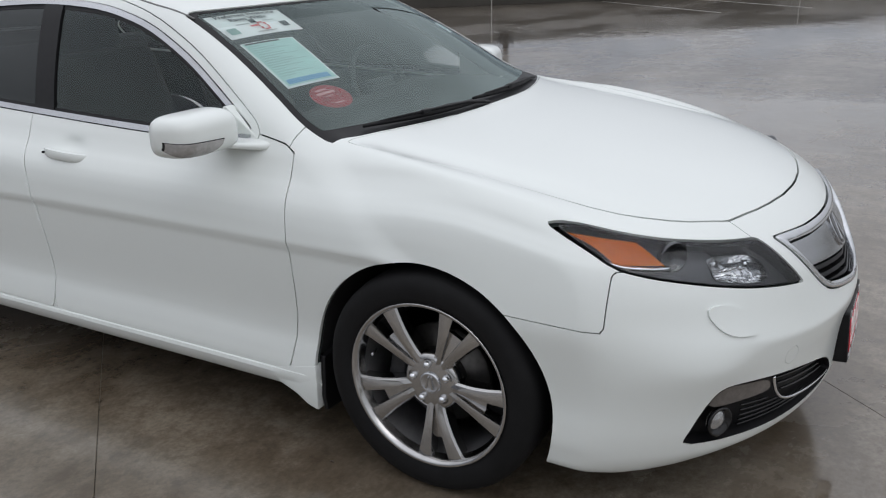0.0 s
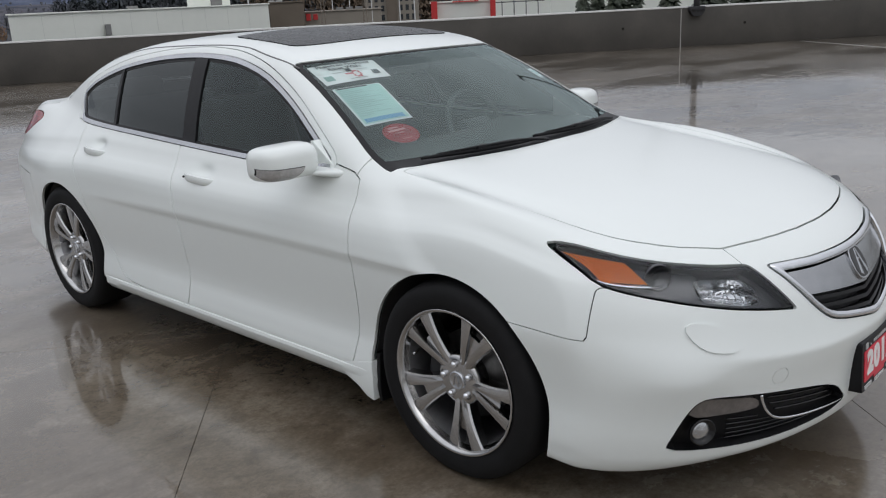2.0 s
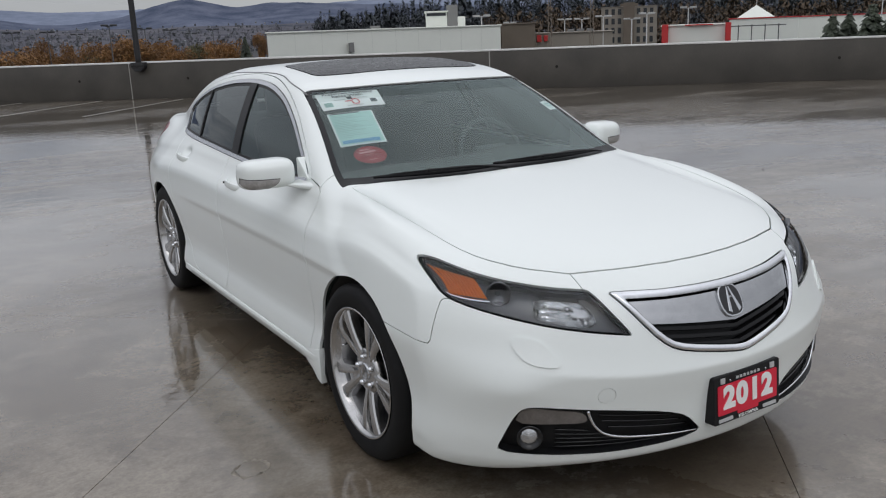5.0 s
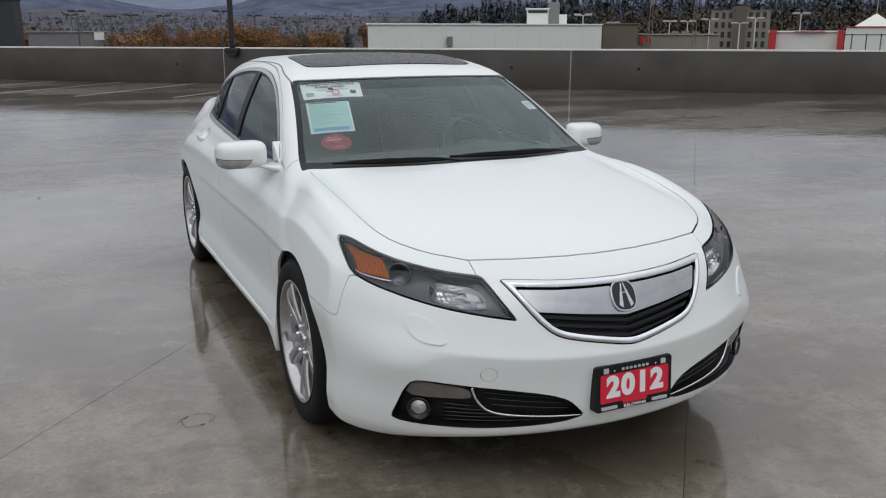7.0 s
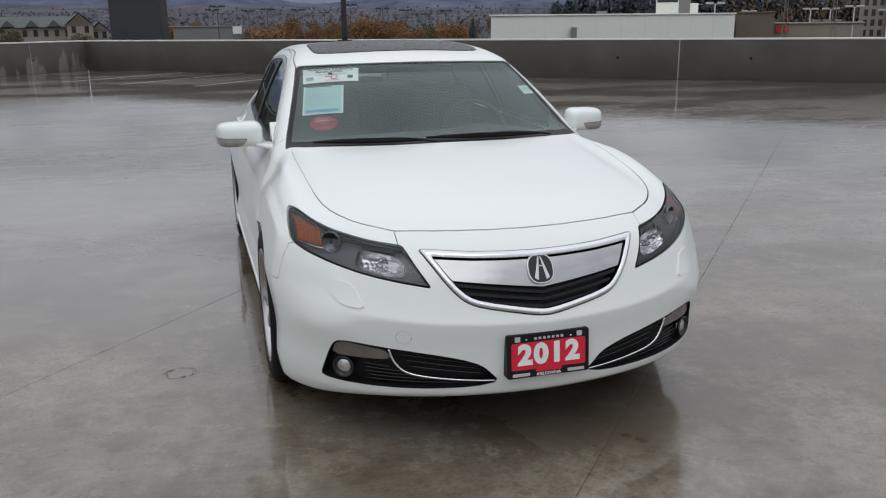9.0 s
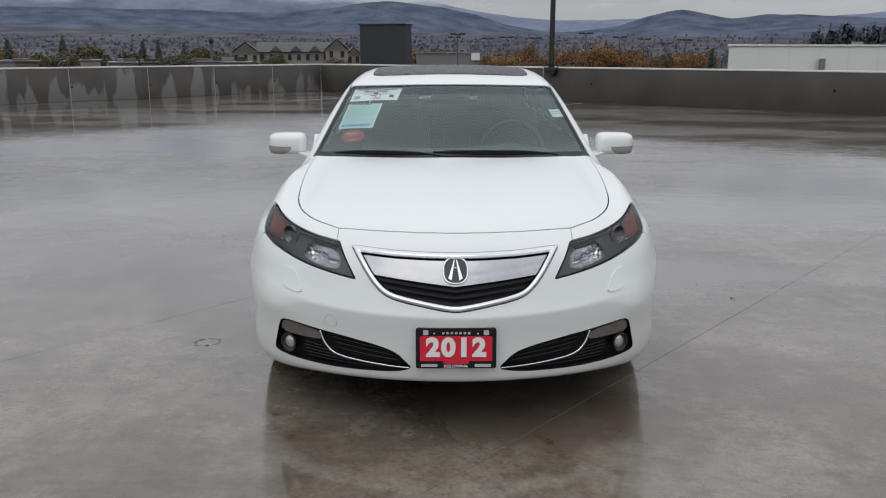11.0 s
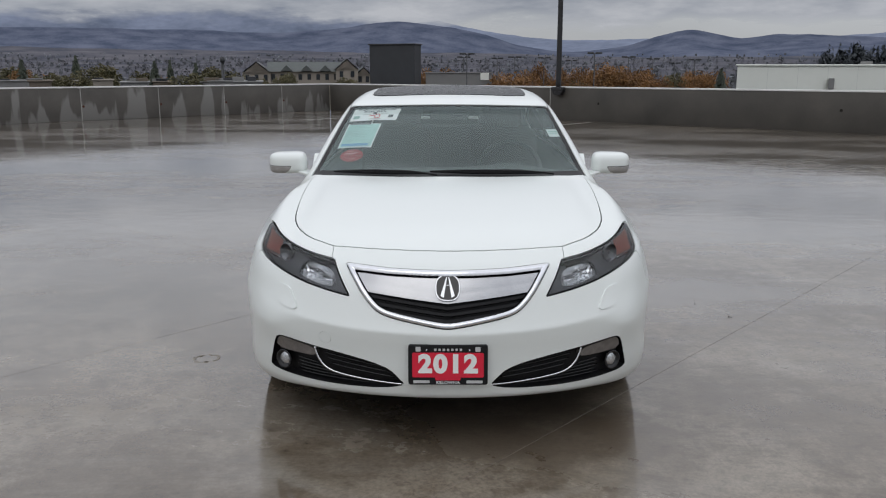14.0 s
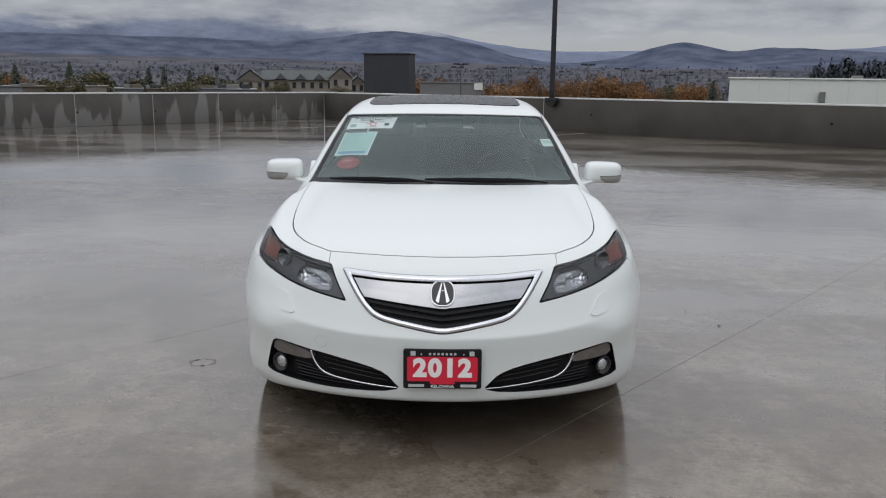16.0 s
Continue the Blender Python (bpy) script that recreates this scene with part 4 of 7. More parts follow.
# ---- head lamps ----
rim_area = seen_from(XZ, LAMP, None, 1, -0.005)
BOWL = soften([(0.622, 0.758), (0.560, 0.753), (0.495, 0.740), (0.474, 0.705), (0.482, 0.668), (0.53, 0.666), (0.60, 0.683), (0.650, 0.698), (0.636, 0.735)])
bowl_area = seen_from(XZ, BOWL, None, 0)
for m, s in ((lamp, 1), (flipped(lamp), -1)):
    fold = lambda mesh: mesh if s > 0 else flipped(mesh)
    head = panel("head_lamp", fold(keep(lamp, -bowl_area(lamp[0]))), HOUSING, car, "clear-lensed head lamp in a dark housing", -0.040, 0)
    panel("housing_wall", fold(lamp), BLACK, head, "", 0.0, 0.042).data.materials[0] = BLACK
    wall = head.children[-1].data
    bm = bmesh.new()
    bm.from_mesh(wall)
    cut = len(lamp[1])
    bm.faces.ensure_lookup_table()
    bmesh.ops.delete(bm, geom=[f for f in bm.faces if f.index < cut], context="FACES")
    bm.to_mesh(wall)
    bm.free()
    bezel = keep(lamp, -rim_area(lamp[0]))
    panel("lamp_border", fold(bezel), TRIM, head, "black lens border", -0.003, 0.01)
    stair = []
    for w in np.linspace(0, 1, 9):
        x0, x1 = 0.740 - 0.006 * w, 0.820 - 0.014 * (1 - w) * w
        z0, z1 = 0.748 + 0.052 * w, 0.758 + 0.070 * w
        xs = np.linspace(x0, x1, 11)
        p = on_nose(np.stack((xs, np.linspace(z0, z1, 11)), 1), -0.016, 1)
        row = []
        for a, b in zip(p, p[1:]):
            row += [a, (a[0] + 0.20 * (b[0] - a[0]), a[1] + 2.6 * (b[0] - a[0]), (a[2] + b[2]) / 2)]
        stair.append(row + [p[-1]])
    n = len(stair[0])
    quads = [(i * n + k, i * n + k + 1, (i + 1) * n + k + 1, (i + 1) * n + k) for i in range(8) for k in range(n - 1)]
    me = mesh_of("turn_lamp", np.array(stair).reshape(-1, 3) * (s, 1, 1), quads, False)
    me.materials.append(AMBER)
    me.materials.append(AMBER_DIM)
    me.polygons.foreach_set("material_index", [k % 2 for i in range(8) for k in range(n - 1)])
    part("turn_lamp", me, None, head, "amber stepped turn lamp")
    part("turn_reflector", tube([tuple(p) for p in on_nose([(s * 0.735, 0.741), (s * 0.76, 0.742), (s * 0.79, 0.746), (s * 0.815, 0.752), (s * 0.826, 0.762)], -0.015, 4)], 0.0056, 8), CHROME, head, "bright strip under the turn lamp")
    spread = np.linspace(0, 1, 15)[1:, None, None]
    middle = BOWL.mean(0)
    xz = np.concatenate((middle[None], (middle + (BOWL - middle)[None] * spread).reshape(-1, 2)))
    share = np.concatenate(([0], np.repeat(spread.ravel(), len(BOWL))))
    step = 0.007 * ((xz[:, 0] * 62) % 1) + 0.004 * ((xz[:, 1] * 45 + xz[:, 0] * 9) % 1)
    pts = on_nose(xz, (-0.030 - 0.050 * np.sqrt(1 - 0.98 * share ** 2) - step * (1 - share ** 6))[:, None], 1) * (s, 1, 1)
    n = len(BOWL)
    quads = [(1 + i * n + k, 1 + i * n + (k + 1) % n, 1 + (i + 1) * n + (k + 1) % n, 1 + (i + 1) * n + k) for i in range(13) for k in range(n)] + [(0, 1 + k, 1 + (k + 1) % n) for k in range(n)]
    part("main_reflector", mesh_of("main_reflector", pts, quads, False), MIRROR, head, "bright deep faceted reflector")
    # tilted bright shelves added inside the bowl to catch the sky as highlights
    for x0, x1, z0, drop, deep in ((0.500, 0.606, 0.742, 0.014, 0.022), (0.530, 0.598, 0.716, 0.006, 0.020), (0.494, 0.538, 0.694, 0.020, 0.024)):
        front_row = on_nose([(s * (x0 + (x1 - x0) * k / 6), z0 + 0.10 * (x1 - x0) * k / 6) for k in range(7)], -0.034, 1)
        rear_row = front_row + np.array((0, deep, drop))
        shelf = bmesh.new()
        lo, hi = [[shelf.verts.new(p) for p in row] for row in (front_row, rear_row)]
        for k in range(6):
            shelf.faces.new((lo[k], lo[k + 1], hi[k + 1], hi[k]))
        bmesh.ops.solidify(shelf, geom=shelf.faces[:], thickness=0.002)
        part("reflector_shelf", shelf, MIRROR, head)
    bulb = lathe([(0.0, 0.003), (0.0, 0.010), (0.012, 0.009), (0.016, 0.005)], 20, "y")
    bulb.transform(pose(s * 0.545, 0.275, 0.706, 180, 0, -25 * s))
    part("bulb_cap", bulb, CHROME, head)
    eye = lathe([(0.0, 0.039), (0.014, 0.040), (0.017, 0.0385), (0.016, 0.036), (0.004, 0.033)], 40, "y")
    eye.transform(pose(s * 0.690, 0.421, 0.752, 180, 0, 38 * s))
    part("projector_ring", eye, SATIN_DARK, head, "dark metal ring of the projector lamp")
    ball = bmesh.new()
    bmesh.ops.create_uvsphere(ball, u_segments=24, v_segments=12, radius=0.029, matrix=pose(s * 0.687, 0.431, 0.752, 90, 0, 38 * s) @ Matrix.Diagonal((1, 1, 0.5, 1)))
    part("projector_lens", smooth(ball), surface("dark_lens", (0.02, 0.022, 0.026), 0.03, vary=0.05) if s > 0 else bpy.data.materials["dark_lens"], head)
    panel("lens", fold(lamp), LENS, head, "clear plastic lens", 0.0, 0).visible_shadow = False

# ---- lower intakes with fog lamps ----
FOG_GLASS = [(0.727, 0.412), (0.705, 0.424), (0.65, 0.415), (0.557, 0.402), (0.545, 0.366), (0.62, 0.366), (0.738, 0.366)]
strip = curve([(0.15, 0.283), (0.19, 0.287), (0.30, 0.294), (0.45, 0.311), (0.497, 0.328), (0.522, 0.352), (0.538, 0.385), (0.55, 0.42)])
for s in (-1, 1):
    fold = lambda mesh: mesh if s > 0 else flipped(mesh)
    intake = panel("lower_intake", fold(fog), BLACK, car, "black lower intake with a fog lamp", -0.035, 0)
    wall = panel("intake_wall", fold(fog), BLACK, intake, "", 0.0, 0.037)
    bm = bmesh.new()
    bm.from_mesh(wall.data)
    bm.faces.ensure_lookup_table()
    bmesh.ops.delete(bm, geom=[f for f in bm.faces if f.index < len(fog[1])], context="FACES")
    bm.to_mesh(wall.data)
    bm.free()
    lens = keep(fog, seen_from(XZ, FOG_GLASS, None, 1)(fog[0]))
    panel("side_marker", fold(lens), MARKER, intake, "clear ribbed side marker", -0.008, 0.03)
    line = [(0.549, 0.408), (0.543, 0.385), (0.530, 0.356), (0.505, 0.328), (0.465, 0.312), (0.38, 0.300), (0.30, 0.292), (0.24, 0.287), (0.178, 0.284)]
    pts = on_nose([(s * x, z) for x, z in line], -0.004)
    part("bright_strip", tube([tuple(p) for p in pts], [0.0052 - 0.0022 * i / (len(pts) - 1) for i in range(len(pts))], 8), CHROME, intake, "slim chrome strip")
    for x0, z0, x1, z1 in ((0.515, 0.385, 0.270, 0.352), (0.505, 0.364, 0.240, 0.330), (0.485, 0.341, 0.215, 0.308)):
        part("intake_slat", tube([tuple(p) for p in on_nose([(s * (x0 + (x1 - x0) * k / 4), z0 + (z1 - z0) * k / 4) for k in range(5)], -0.020, 3)], 0.0042, 8, 0.7), TRIM, intake)
    for k in range(5):
        z0, x1 = 0.345 - 0.0155 * k, 0.545 - 0.045 * k - (0.05 if k > 2 else 0)
        part("intake_slat", tube([tuple(p) for p in on_nose([(s * (0.635 + (x1 - 0.635) * i / 3), z0 - 0.008 * i / 3) for i in range(4)], -0.016, 3)], 0.0035, 8, 0.7), TRIM, intake)
    cup = lathe([(0.0, 0.040), (0.010, 0.041), (0.012, 0.036), (0.002, 0.033)], 36, "y")
    cup.transform(pose(s * 0.692, 0.268, 0.322, 180, 0, 32 * s))
    part("fog_lamp_ring", cup, TRIM, intake)
    bowl = bmesh.new()
    bmesh.ops.create_uvsphere(bowl, u_segments=28, v_segments=14, radius=0.034, matrix=pose(s * 0.690, 0.275, 0.322, 90, 0, 32 * s) @ Matrix.Diagonal((1, 1, 0.45, 1)))
    part("fog_lamp", smooth(bowl), FOG_BOWL, intake, "round clear fog lamp")

# ---- plate holder on the bumper ----
holder = part("plate_frame", prism(rounded(0.315, 0.162, 0.010), 0.014, 0.056, "y", 0.003), BLACK, car, "black dealer plate frame with a red year plate",
              None)
holder.data.transform(Matrix.Translation((0.002, 0, 0.383)) @ Matrix.Rotation(radians(-4), 4, "X"))
RED = surface("red_plate", (0.66, 0.016, 0.045), 0.35, vary=0.05)
WHITE = surface("white_print", (0.82, 0.82, 0.80), 0.5, vary=0.03)
GREY = surface("grey_print", (0.50, 0.50, 0.50), 0.5, vary=0.05)
tilt = Matrix.Translation((0.002, 0, 0.383)) @ Matrix.Rotation(radians(-4), 4, "X")


def on_plate(name, x, z, w, h, mat, out=0.0125, r=0.002):
    bm = prism(rounded(w, h, r, 3), out, 0.016, "y")
    bm.transform(tilt @ Matrix.Translation((x, 0, z)))
    return part(name, bm, mat, holder)


on_plate("plate", 0, 0.000, 0.283, 0.100, RED, 0.0118, 0.006)
on_plate("plate", 0, -0.052, 0.10, 0.02, RED, 0.0122, 0.004)
digits = lettering("2012", 0.099, 0.001, 0.0052, 1.05, 1.16)
digits.transform(tilt @ Matrix.Translation((0, 0.0108, 0.002)))
part("year", digits, WHITE, holder, "white year digits 2012")
town = lettering("KELOWNA", 0.0155, 0.0006, 0.0002, 1.22)
town.transform(tilt @ Matrix.Translation((0, 0.0112, -0.071)))
part("town_name", town, WHITE, holder)
for k in range(7):
    on_plate("name_bar", -0.050 + 0.0168 * k, 0.062, 0.0095, 0.0085, GREY, 0.0112, 0.001)
for sx in (-1, 1):
    on_plate("corner_mark", sx * 0.118, 0.064, 0.020, 0.018, GREY, 0.0112)
    on_plate("brand_bar", sx * 0.105, -0.068, 0.064, 0.011, GREY, 0.0112)
    screw = lathe([(0.0, 0.004), (-0.002, 0.0035)], 12, "y")
    screw.transform(tilt @ Matrix.Translation((sx * 0.085, 0.0125, 0.060)))
    part("screw", screw, SATIN, holder)


# ---- wheels ----
def wheel_parts():
    """One wheel with its axle along x, the outer face towards +x."""
    tyre = lathe([(-0.115, 0.245), (-0.122, 0.285), (-0.118, 0.320), (-0.100, 0.334), (-0.06, 0.338), (0.06, 0.338), (0.094, 0.334), (0.111, 0.321), (0.118, 0.297), (0.115, 0.266), (0.110, 0.251), (0.095, 0.243)], 96)
    bmesh.ops.delete(tyre, geom=[f for f in tyre.faces if len(f.verts) > 8], context="FACES")
    rim = lathe([(0.104, 0.243), (0.113, 0.251), (0.116, 0.2485), (0.111, 0.2395), (0.094, 0.2355), (0.075, 0.229)], 96)
    bmesh.ops.delete(rim, geom=[f for f in rim.faces if len(f.verts) > 8], context="FACES")
    barrel = lathe([(0.080, 0.231), (0.05, 0.222), (0.02, 0.217), (-0.10, 0.219), (-0.115, 0.245)], 96)
    bmesh.ops.delete(barrel, geom=[f for f in barrel.faces if len(f.verts) > 8], context="FACES")
    spokes = []
    for k in range(5):
        a = radians(62 + 72 * k)
        spun = lambda y, x, r: (x, r * math.cos(a) - y * math.sin(a), r * math.sin(a) + y * math.cos(a))
        for s in (-1, 1):
            rings = []
            for i in range(11):
                u = i / 10
                r = 0.044 + 0.197 * u
                inner = s * (-0.006 + 0.034 * u)
                outer = s * (0.026 + 0.026 * u + 0.034 * u * u)
                face = 0.080 + 0.020 * u + 0.006 * math.sin(math.pi * u)
                deep = 0.046 - 0.010 * u
                mid = inner * 0.55 + outer * 0.45
                rings.append([spun(y, x, r) for y, x in ((inner, face - deep), (inner, face - 0.012), (inner + s * 0.003, face - 0.002), (mid, face), (outer - s * 0.006, face - 0.0035), (outer - s * 0.001, face - 0.010), (outer + s * 0.003, face - deep))])
            spokes.append(("spoke", loft(rings, 26), ALLOY))
        rings = []
        for i in range(7):
            u = i / 6
            r = 0.050 + 0.126 * u
            w = (r - 0.044) / 0.197
            half = 0.003 + max(0, -0.006 + 0.034 * w)
            depth = 0.080 + 0.020 * w + 0.006 * math.sin(math.pi * w) - 0.004 - 0.018 * u
            rings.append([spun(y, x, r) for y, x in ((-half, depth - 0.014), (-half, depth), (half, depth), (half, depth - 0.014))])
        spokes.append(("spoke_web", loft(rings, 30), ALLOY))
    hub = lathe([(0.03, 0.090), (0.064, 0.090), (0.075, 0.087), (0.0815, 0.080), (0.0835, 0.066), (0.0835, 0.002)], 60)
    cap = lathe([(0.074, 0.034), (0.088, 0.033), (0.092, 0.029), (0.090, 0.026), (0.092, 0.002)], 40)
    out = [("tyre", tyre, RUBBER), ("rim", rim, ALLOY), ("barrel", barrel, BARREL), *spokes, ("hub", hub, ALLOY), ("hub_cap", cap, SATIN)]
    for s in (-1, 1):
        mark = prism([(s * 0.002, 0.018), (s * 0.006, 0.018), (s * 0.014, -0.016), (s * 0.008, -0.016)], 0.091, 0.0942, "x")
        out.append(("cap_mark", mark, ALLOY))
    for k in range(5):
        a = radians(62 + 36 + 72 * k)
        seat = lathe([(0.070, 0.0165), (0.0832, 0.0165), (0.0834, 0.0135), (0.076, 0.013)], 20)
        nut = lathe([(0.068, 0.0115), (0.090, 0.0115), (0.097, 0.008), (0.099, 0.001)], 6)
        for bm in (seat, nut):
            bm.transform(Matrix.Translation((0, 0.057 * math.cos(a), 0.057 * math.sin(a))))
        out += [("nut_seat", seat, TRIM), ("wheel_nut", nut, CHROME)]
    disc = lathe([(-0.006, 0.150), (0.012, 0.150), (0.013, 0.085), (0.03, 0.08), (0.03, 0.01)], 64)
    out.append(("brake_disc", disc, DISC))
    caliper = bmesh.new()
    block(caliper, (0.012, -0.128, 0.03), (0.075, 0.055, 0.15), Matrix.Rotation(radians(-12), 3, "X"), 0.014, 3)
    out.append(("brake_caliper", smooth(caliper), surface("caliper_iron", (0.03, 0.03, 0.032), 0.5, 0.4, vary=0.3, scale=30)))
    dust = lathe([(-0.10, 0.221), (-0.102, 0.02)], 48)
    out.append(("drum_shield", dust, BLACK))
    valve = tube([(0.05, -0.205, 0.045), (0.085, -0.196, 0.043)], 0.004, 8)
    out.append(("valve", valve, SATIN))
    return out


wheel_meshes = []
for name, bm, mat in wheel_parts():
    bmesh.ops.recalc_face_normals(bm, faces=bm.faces[:])
    me = bpy.data.meshes.new(name)
    bm.to_mesh(me)
    bm.free()
    me.materials.append(mat)
    wheel_meshes.append((name, me))
for y, turn in ((1.02, 0.0), (3.795, 14.0)):
    for s in (-1, 1):
        hubpoint = new("wheel")
        tagged(hubpoint, "five double-spoke alloy wheel with a black tyre")
        hubpoint.parent = car
        hubpoint.matrix_parent_inverse = Matrix.Translation(-car.location)
        hubpoint.matrix_basis = pose(s * 0.800, y, 0.337, turn, 0, 0 if s > 0 else 180)
        for name, me in wheel_meshes:
            ob = new(name, me)
            ob.parent = hubpoint
for y in (1.03, 3.80):
    for s in (-1, 1):
        bm = bmesh.new()
        rings = []
        for i in range(33):
            a = radians(2 + 176 * i / 32)
            c, d = math.cos(a), math.sin(a)
            rings.append([bm.verts.new((s * x, y + r * c, 0.315 + r * d)) for x, r in ((0.50, 0.05), (0.50, 0.390), (0.868, 0.390), (0.868, 0.397), (0.49, 0.397))])
        for p, q in zip(rings, rings[1:]):
            for i in range(4):
                bm.faces.new((p[i], p[i + 1], q[i + 1], q[i]))
        part("wheel_arch_liner", smooth(bm), BLACK, car)
    if y < 2:
        for s in (-1, 1):
            flap = prism([(0.78, 0.33), (0.880, 0.33), (0.888, 0.20), (0.880, 0.145), (0.80, 0.14)], 1.395, 1.412, "y", 0.004)
            flap.transform(Matrix.Diagonal((s, 1, 1, 1)))
            part("mud_flap", flap, BLACK, car, "black rubber mud flap")
            foot = prism([(1.414, 0.305), (1.60, 0.262), (1.565, 0.215), (1.50, 0.190), (1.455, 0.160), (1.416, 0.150)], 0.868, 0.905, "x", 0.006)
            foot.transform(Matrix.Diagonal((s, 1, 1, 1)))
            part("sill_end", smooth(foot, 30), PAINT, car, "white flared sill end")
bm = bmesh.new()
block(bm, (0, 2.40, 0.215), (1.50, 4.0, 0.06), None, 0.02)
part("underbody", bm, BLACK, car, "dark underbody")

for s in (-1, 1):
    rings = []
    for i in range(31):
        u = i / 30
        y = 1.415 + 1.985 * u
        w = float(half_width(y) - lean_in(y, 0.262))
        k = min(1, 12 * u, 12 * (1 - u)) ** 0.5
        rings.append([(s * x, y, z) for x, z in ((w - 0.07, 0.267), (w - 0.004, 0.267), (w + 0.006 * k, 0.263), (w + 0.009 * k, 0.252), (w + 0.002 * k, 0.226), (w - 0.022, 0.198), (w - 0.07, 0.186))])
    part("side_sill", loft(rings, 28), PAINT, car, "white side sill")

# ---- door mirrors ----
def mirror_skin(s, u, a, push=0.0):
    """A point of a door mirror's housing: u runs outwards, a round its section."""
    x = 0.826 + 0.226 * u
    grow = max(0.02, 1 - abs(2 * u - 1) ** 5) ** 0.42
    c, d = math.cos(a), math.sin(a)
    front = 0.092 if c < 0 else 0.055
    tall = (0.068 - 0.006 * u) if d > 0 else (0.058 + 0.004 * u)
    y = 1.758 + 0.052 * u + math.copysign(abs(c) ** 0.62, c) * front * grow
    z = 0.998 - 0.004 * u + math.copysign(abs(d) ** 0.62, d) * tall * (0.30 + 0.70 * grow)
    return Vector((s * x, y + push * c, z + push * d))


for s in (-1, 1):
    ring = [2 * math.pi * k / 40 for k in range(40)]
    mirror = part("door_mirror", loft([[mirror_skin(s, i / 22, a) for a in ring] for i in range(23)], 70), PAINT, car, "white door mirror with a clear turn lamp")
    for name, mat, label, grow, lift in (("lamp_seam", TRIM, "", 0.0, 0.0010), ("mirror_turn_lamp", MIRROR_LENS, "clear ribbed turn lamp strip", 1.0, 0.0022)):
        verts, faces, n = [], [], 9
        for i in range(27):
            u = 0.36 + 0.008 * grow + (0.636 - 0.012 * grow) * i / 26
            top = 182 + 1.2 * grow + 2 * (1 - i / 26)
            low = top + 2 + (49 - 2.6 * grow) * min(1, i / 8) ** 0.7
            for k in range(n):
                verts.append(mirror_skin(s, u, radians(top + (low - top) * k / (n - 1)), lift))
        faces = [(i * n + k, i * n + k + 1, (i + 1) * n + k + 1, (i + 1) * n + k) for i in range(26) for k in range(n - 1)]
        part(name, mesh_of(name, verts, faces), mat, mirror, label)
    glass = prism([(a * s, b) for a, b in ((0.85, 0.945), (1.0, 0.945), (1.015, 0.99), (1.0, 1.04), (0.85, 1.05))], 1.815, 1.822, "y", 0.001)
    part("mirror_glass", glass, CHROME, mirror)
    rings = []
    for x, y0, y1, zt, zb in ((0.770, 1.590, 1.80, 0.962, 0.915), (0.805, 1.620, 1.80, 0.957, 0.927), (0.835, 1.655, 1.80, 0.958, 0.934), (0.870, 1.695, 1.80, 0.962, 0.941), (0.898, 1.720, 1.80, 0.966, 0.947)):
        ym, zm, hy, hz = (y0 + y1) / 2, (zt + zb) / 2, (y1 - y0) / 2, (zt - zb) / 2
        rings.append([(s * x, ym + hy * math.copysign(abs(math.cos(a)) ** 0.7, math.cos(a)), zm + hz * math.copysign(abs(math.sin(a)) ** 0.6, math.sin(a))) for a in [2 * math.pi * k / 24 for k in range(24)]])
    part("mirror_foot", loft(rings, 50), PAINT, mirror)
    sail = prism([(1.640, 0.940), (1.80, 0.945), (1.800, 1.048), (1.785, 1.050)], 0.745, 0.786, "x", 0.004)
    sail.transform(Matrix.Diagonal((s, 1, 1, 1)))
    part("mirror_sail", sail, PAINT, mirror)

# ---- door handles ----
for y, z, doors in ((2.475, 0.862, doors_front), (3.455, 0.900, doors_rear)):
    for door, s in zip(doors, (-1, 1)):
        rings = []
        for i in range(17):
            u = i / 8 - 1
            yy = y + 0.112 * u
            skin = float(half_width(yy) - lean_in(yy, z - 0.012))
            out = skin + 0.028 - 0.030 * abs(u) ** 3.5
            tall = 0.0165 * (1 - 0.35 * abs(u) ** 4)
            zc = z - 0.014 + 0.005 * u
            rings.append([(s * (out + dx), yy, zc + tall * dz) for dx, dz in ((0, 0.55), (-0.003, 0.95), (-0.012, 1.0), (-0.016, 0.6), (-0.016, -0.6), (-0.012, -1.0), (-0.004, -0.95), (0.0005, -0.5))])
        handle = part("door_handle", loft(rings, 50), PAINT, door, "white pull handle")
        if y < 3 and s < 0:
            lock = lathe([(-0.006, 0.0045), (0.0, 0.0045), (0.002, 0.004)], 14)
            lock.transform(pose(s * (float(half_width(y + 0.09) - lean_in(y + 0.09, z - 0.012)) + 0.022), y + 0.088, z - 0.008, 0, 0, 180))
            part("key_lock", lock, BLACK, door)

# ---- wipers on the windshield ----
def on_screen(x, t):
    """A point just above the windshield: t metres behind its lower edge."""
    y = 1.235 + 0.33 * x * x + t
    p = shoot(np.array([(x, y, 0.8)]), np.array([(0, 0, 1.0)]), 0.9, 120)[0]
    return Vector((p[0], p[1], p[2] + 0.009))


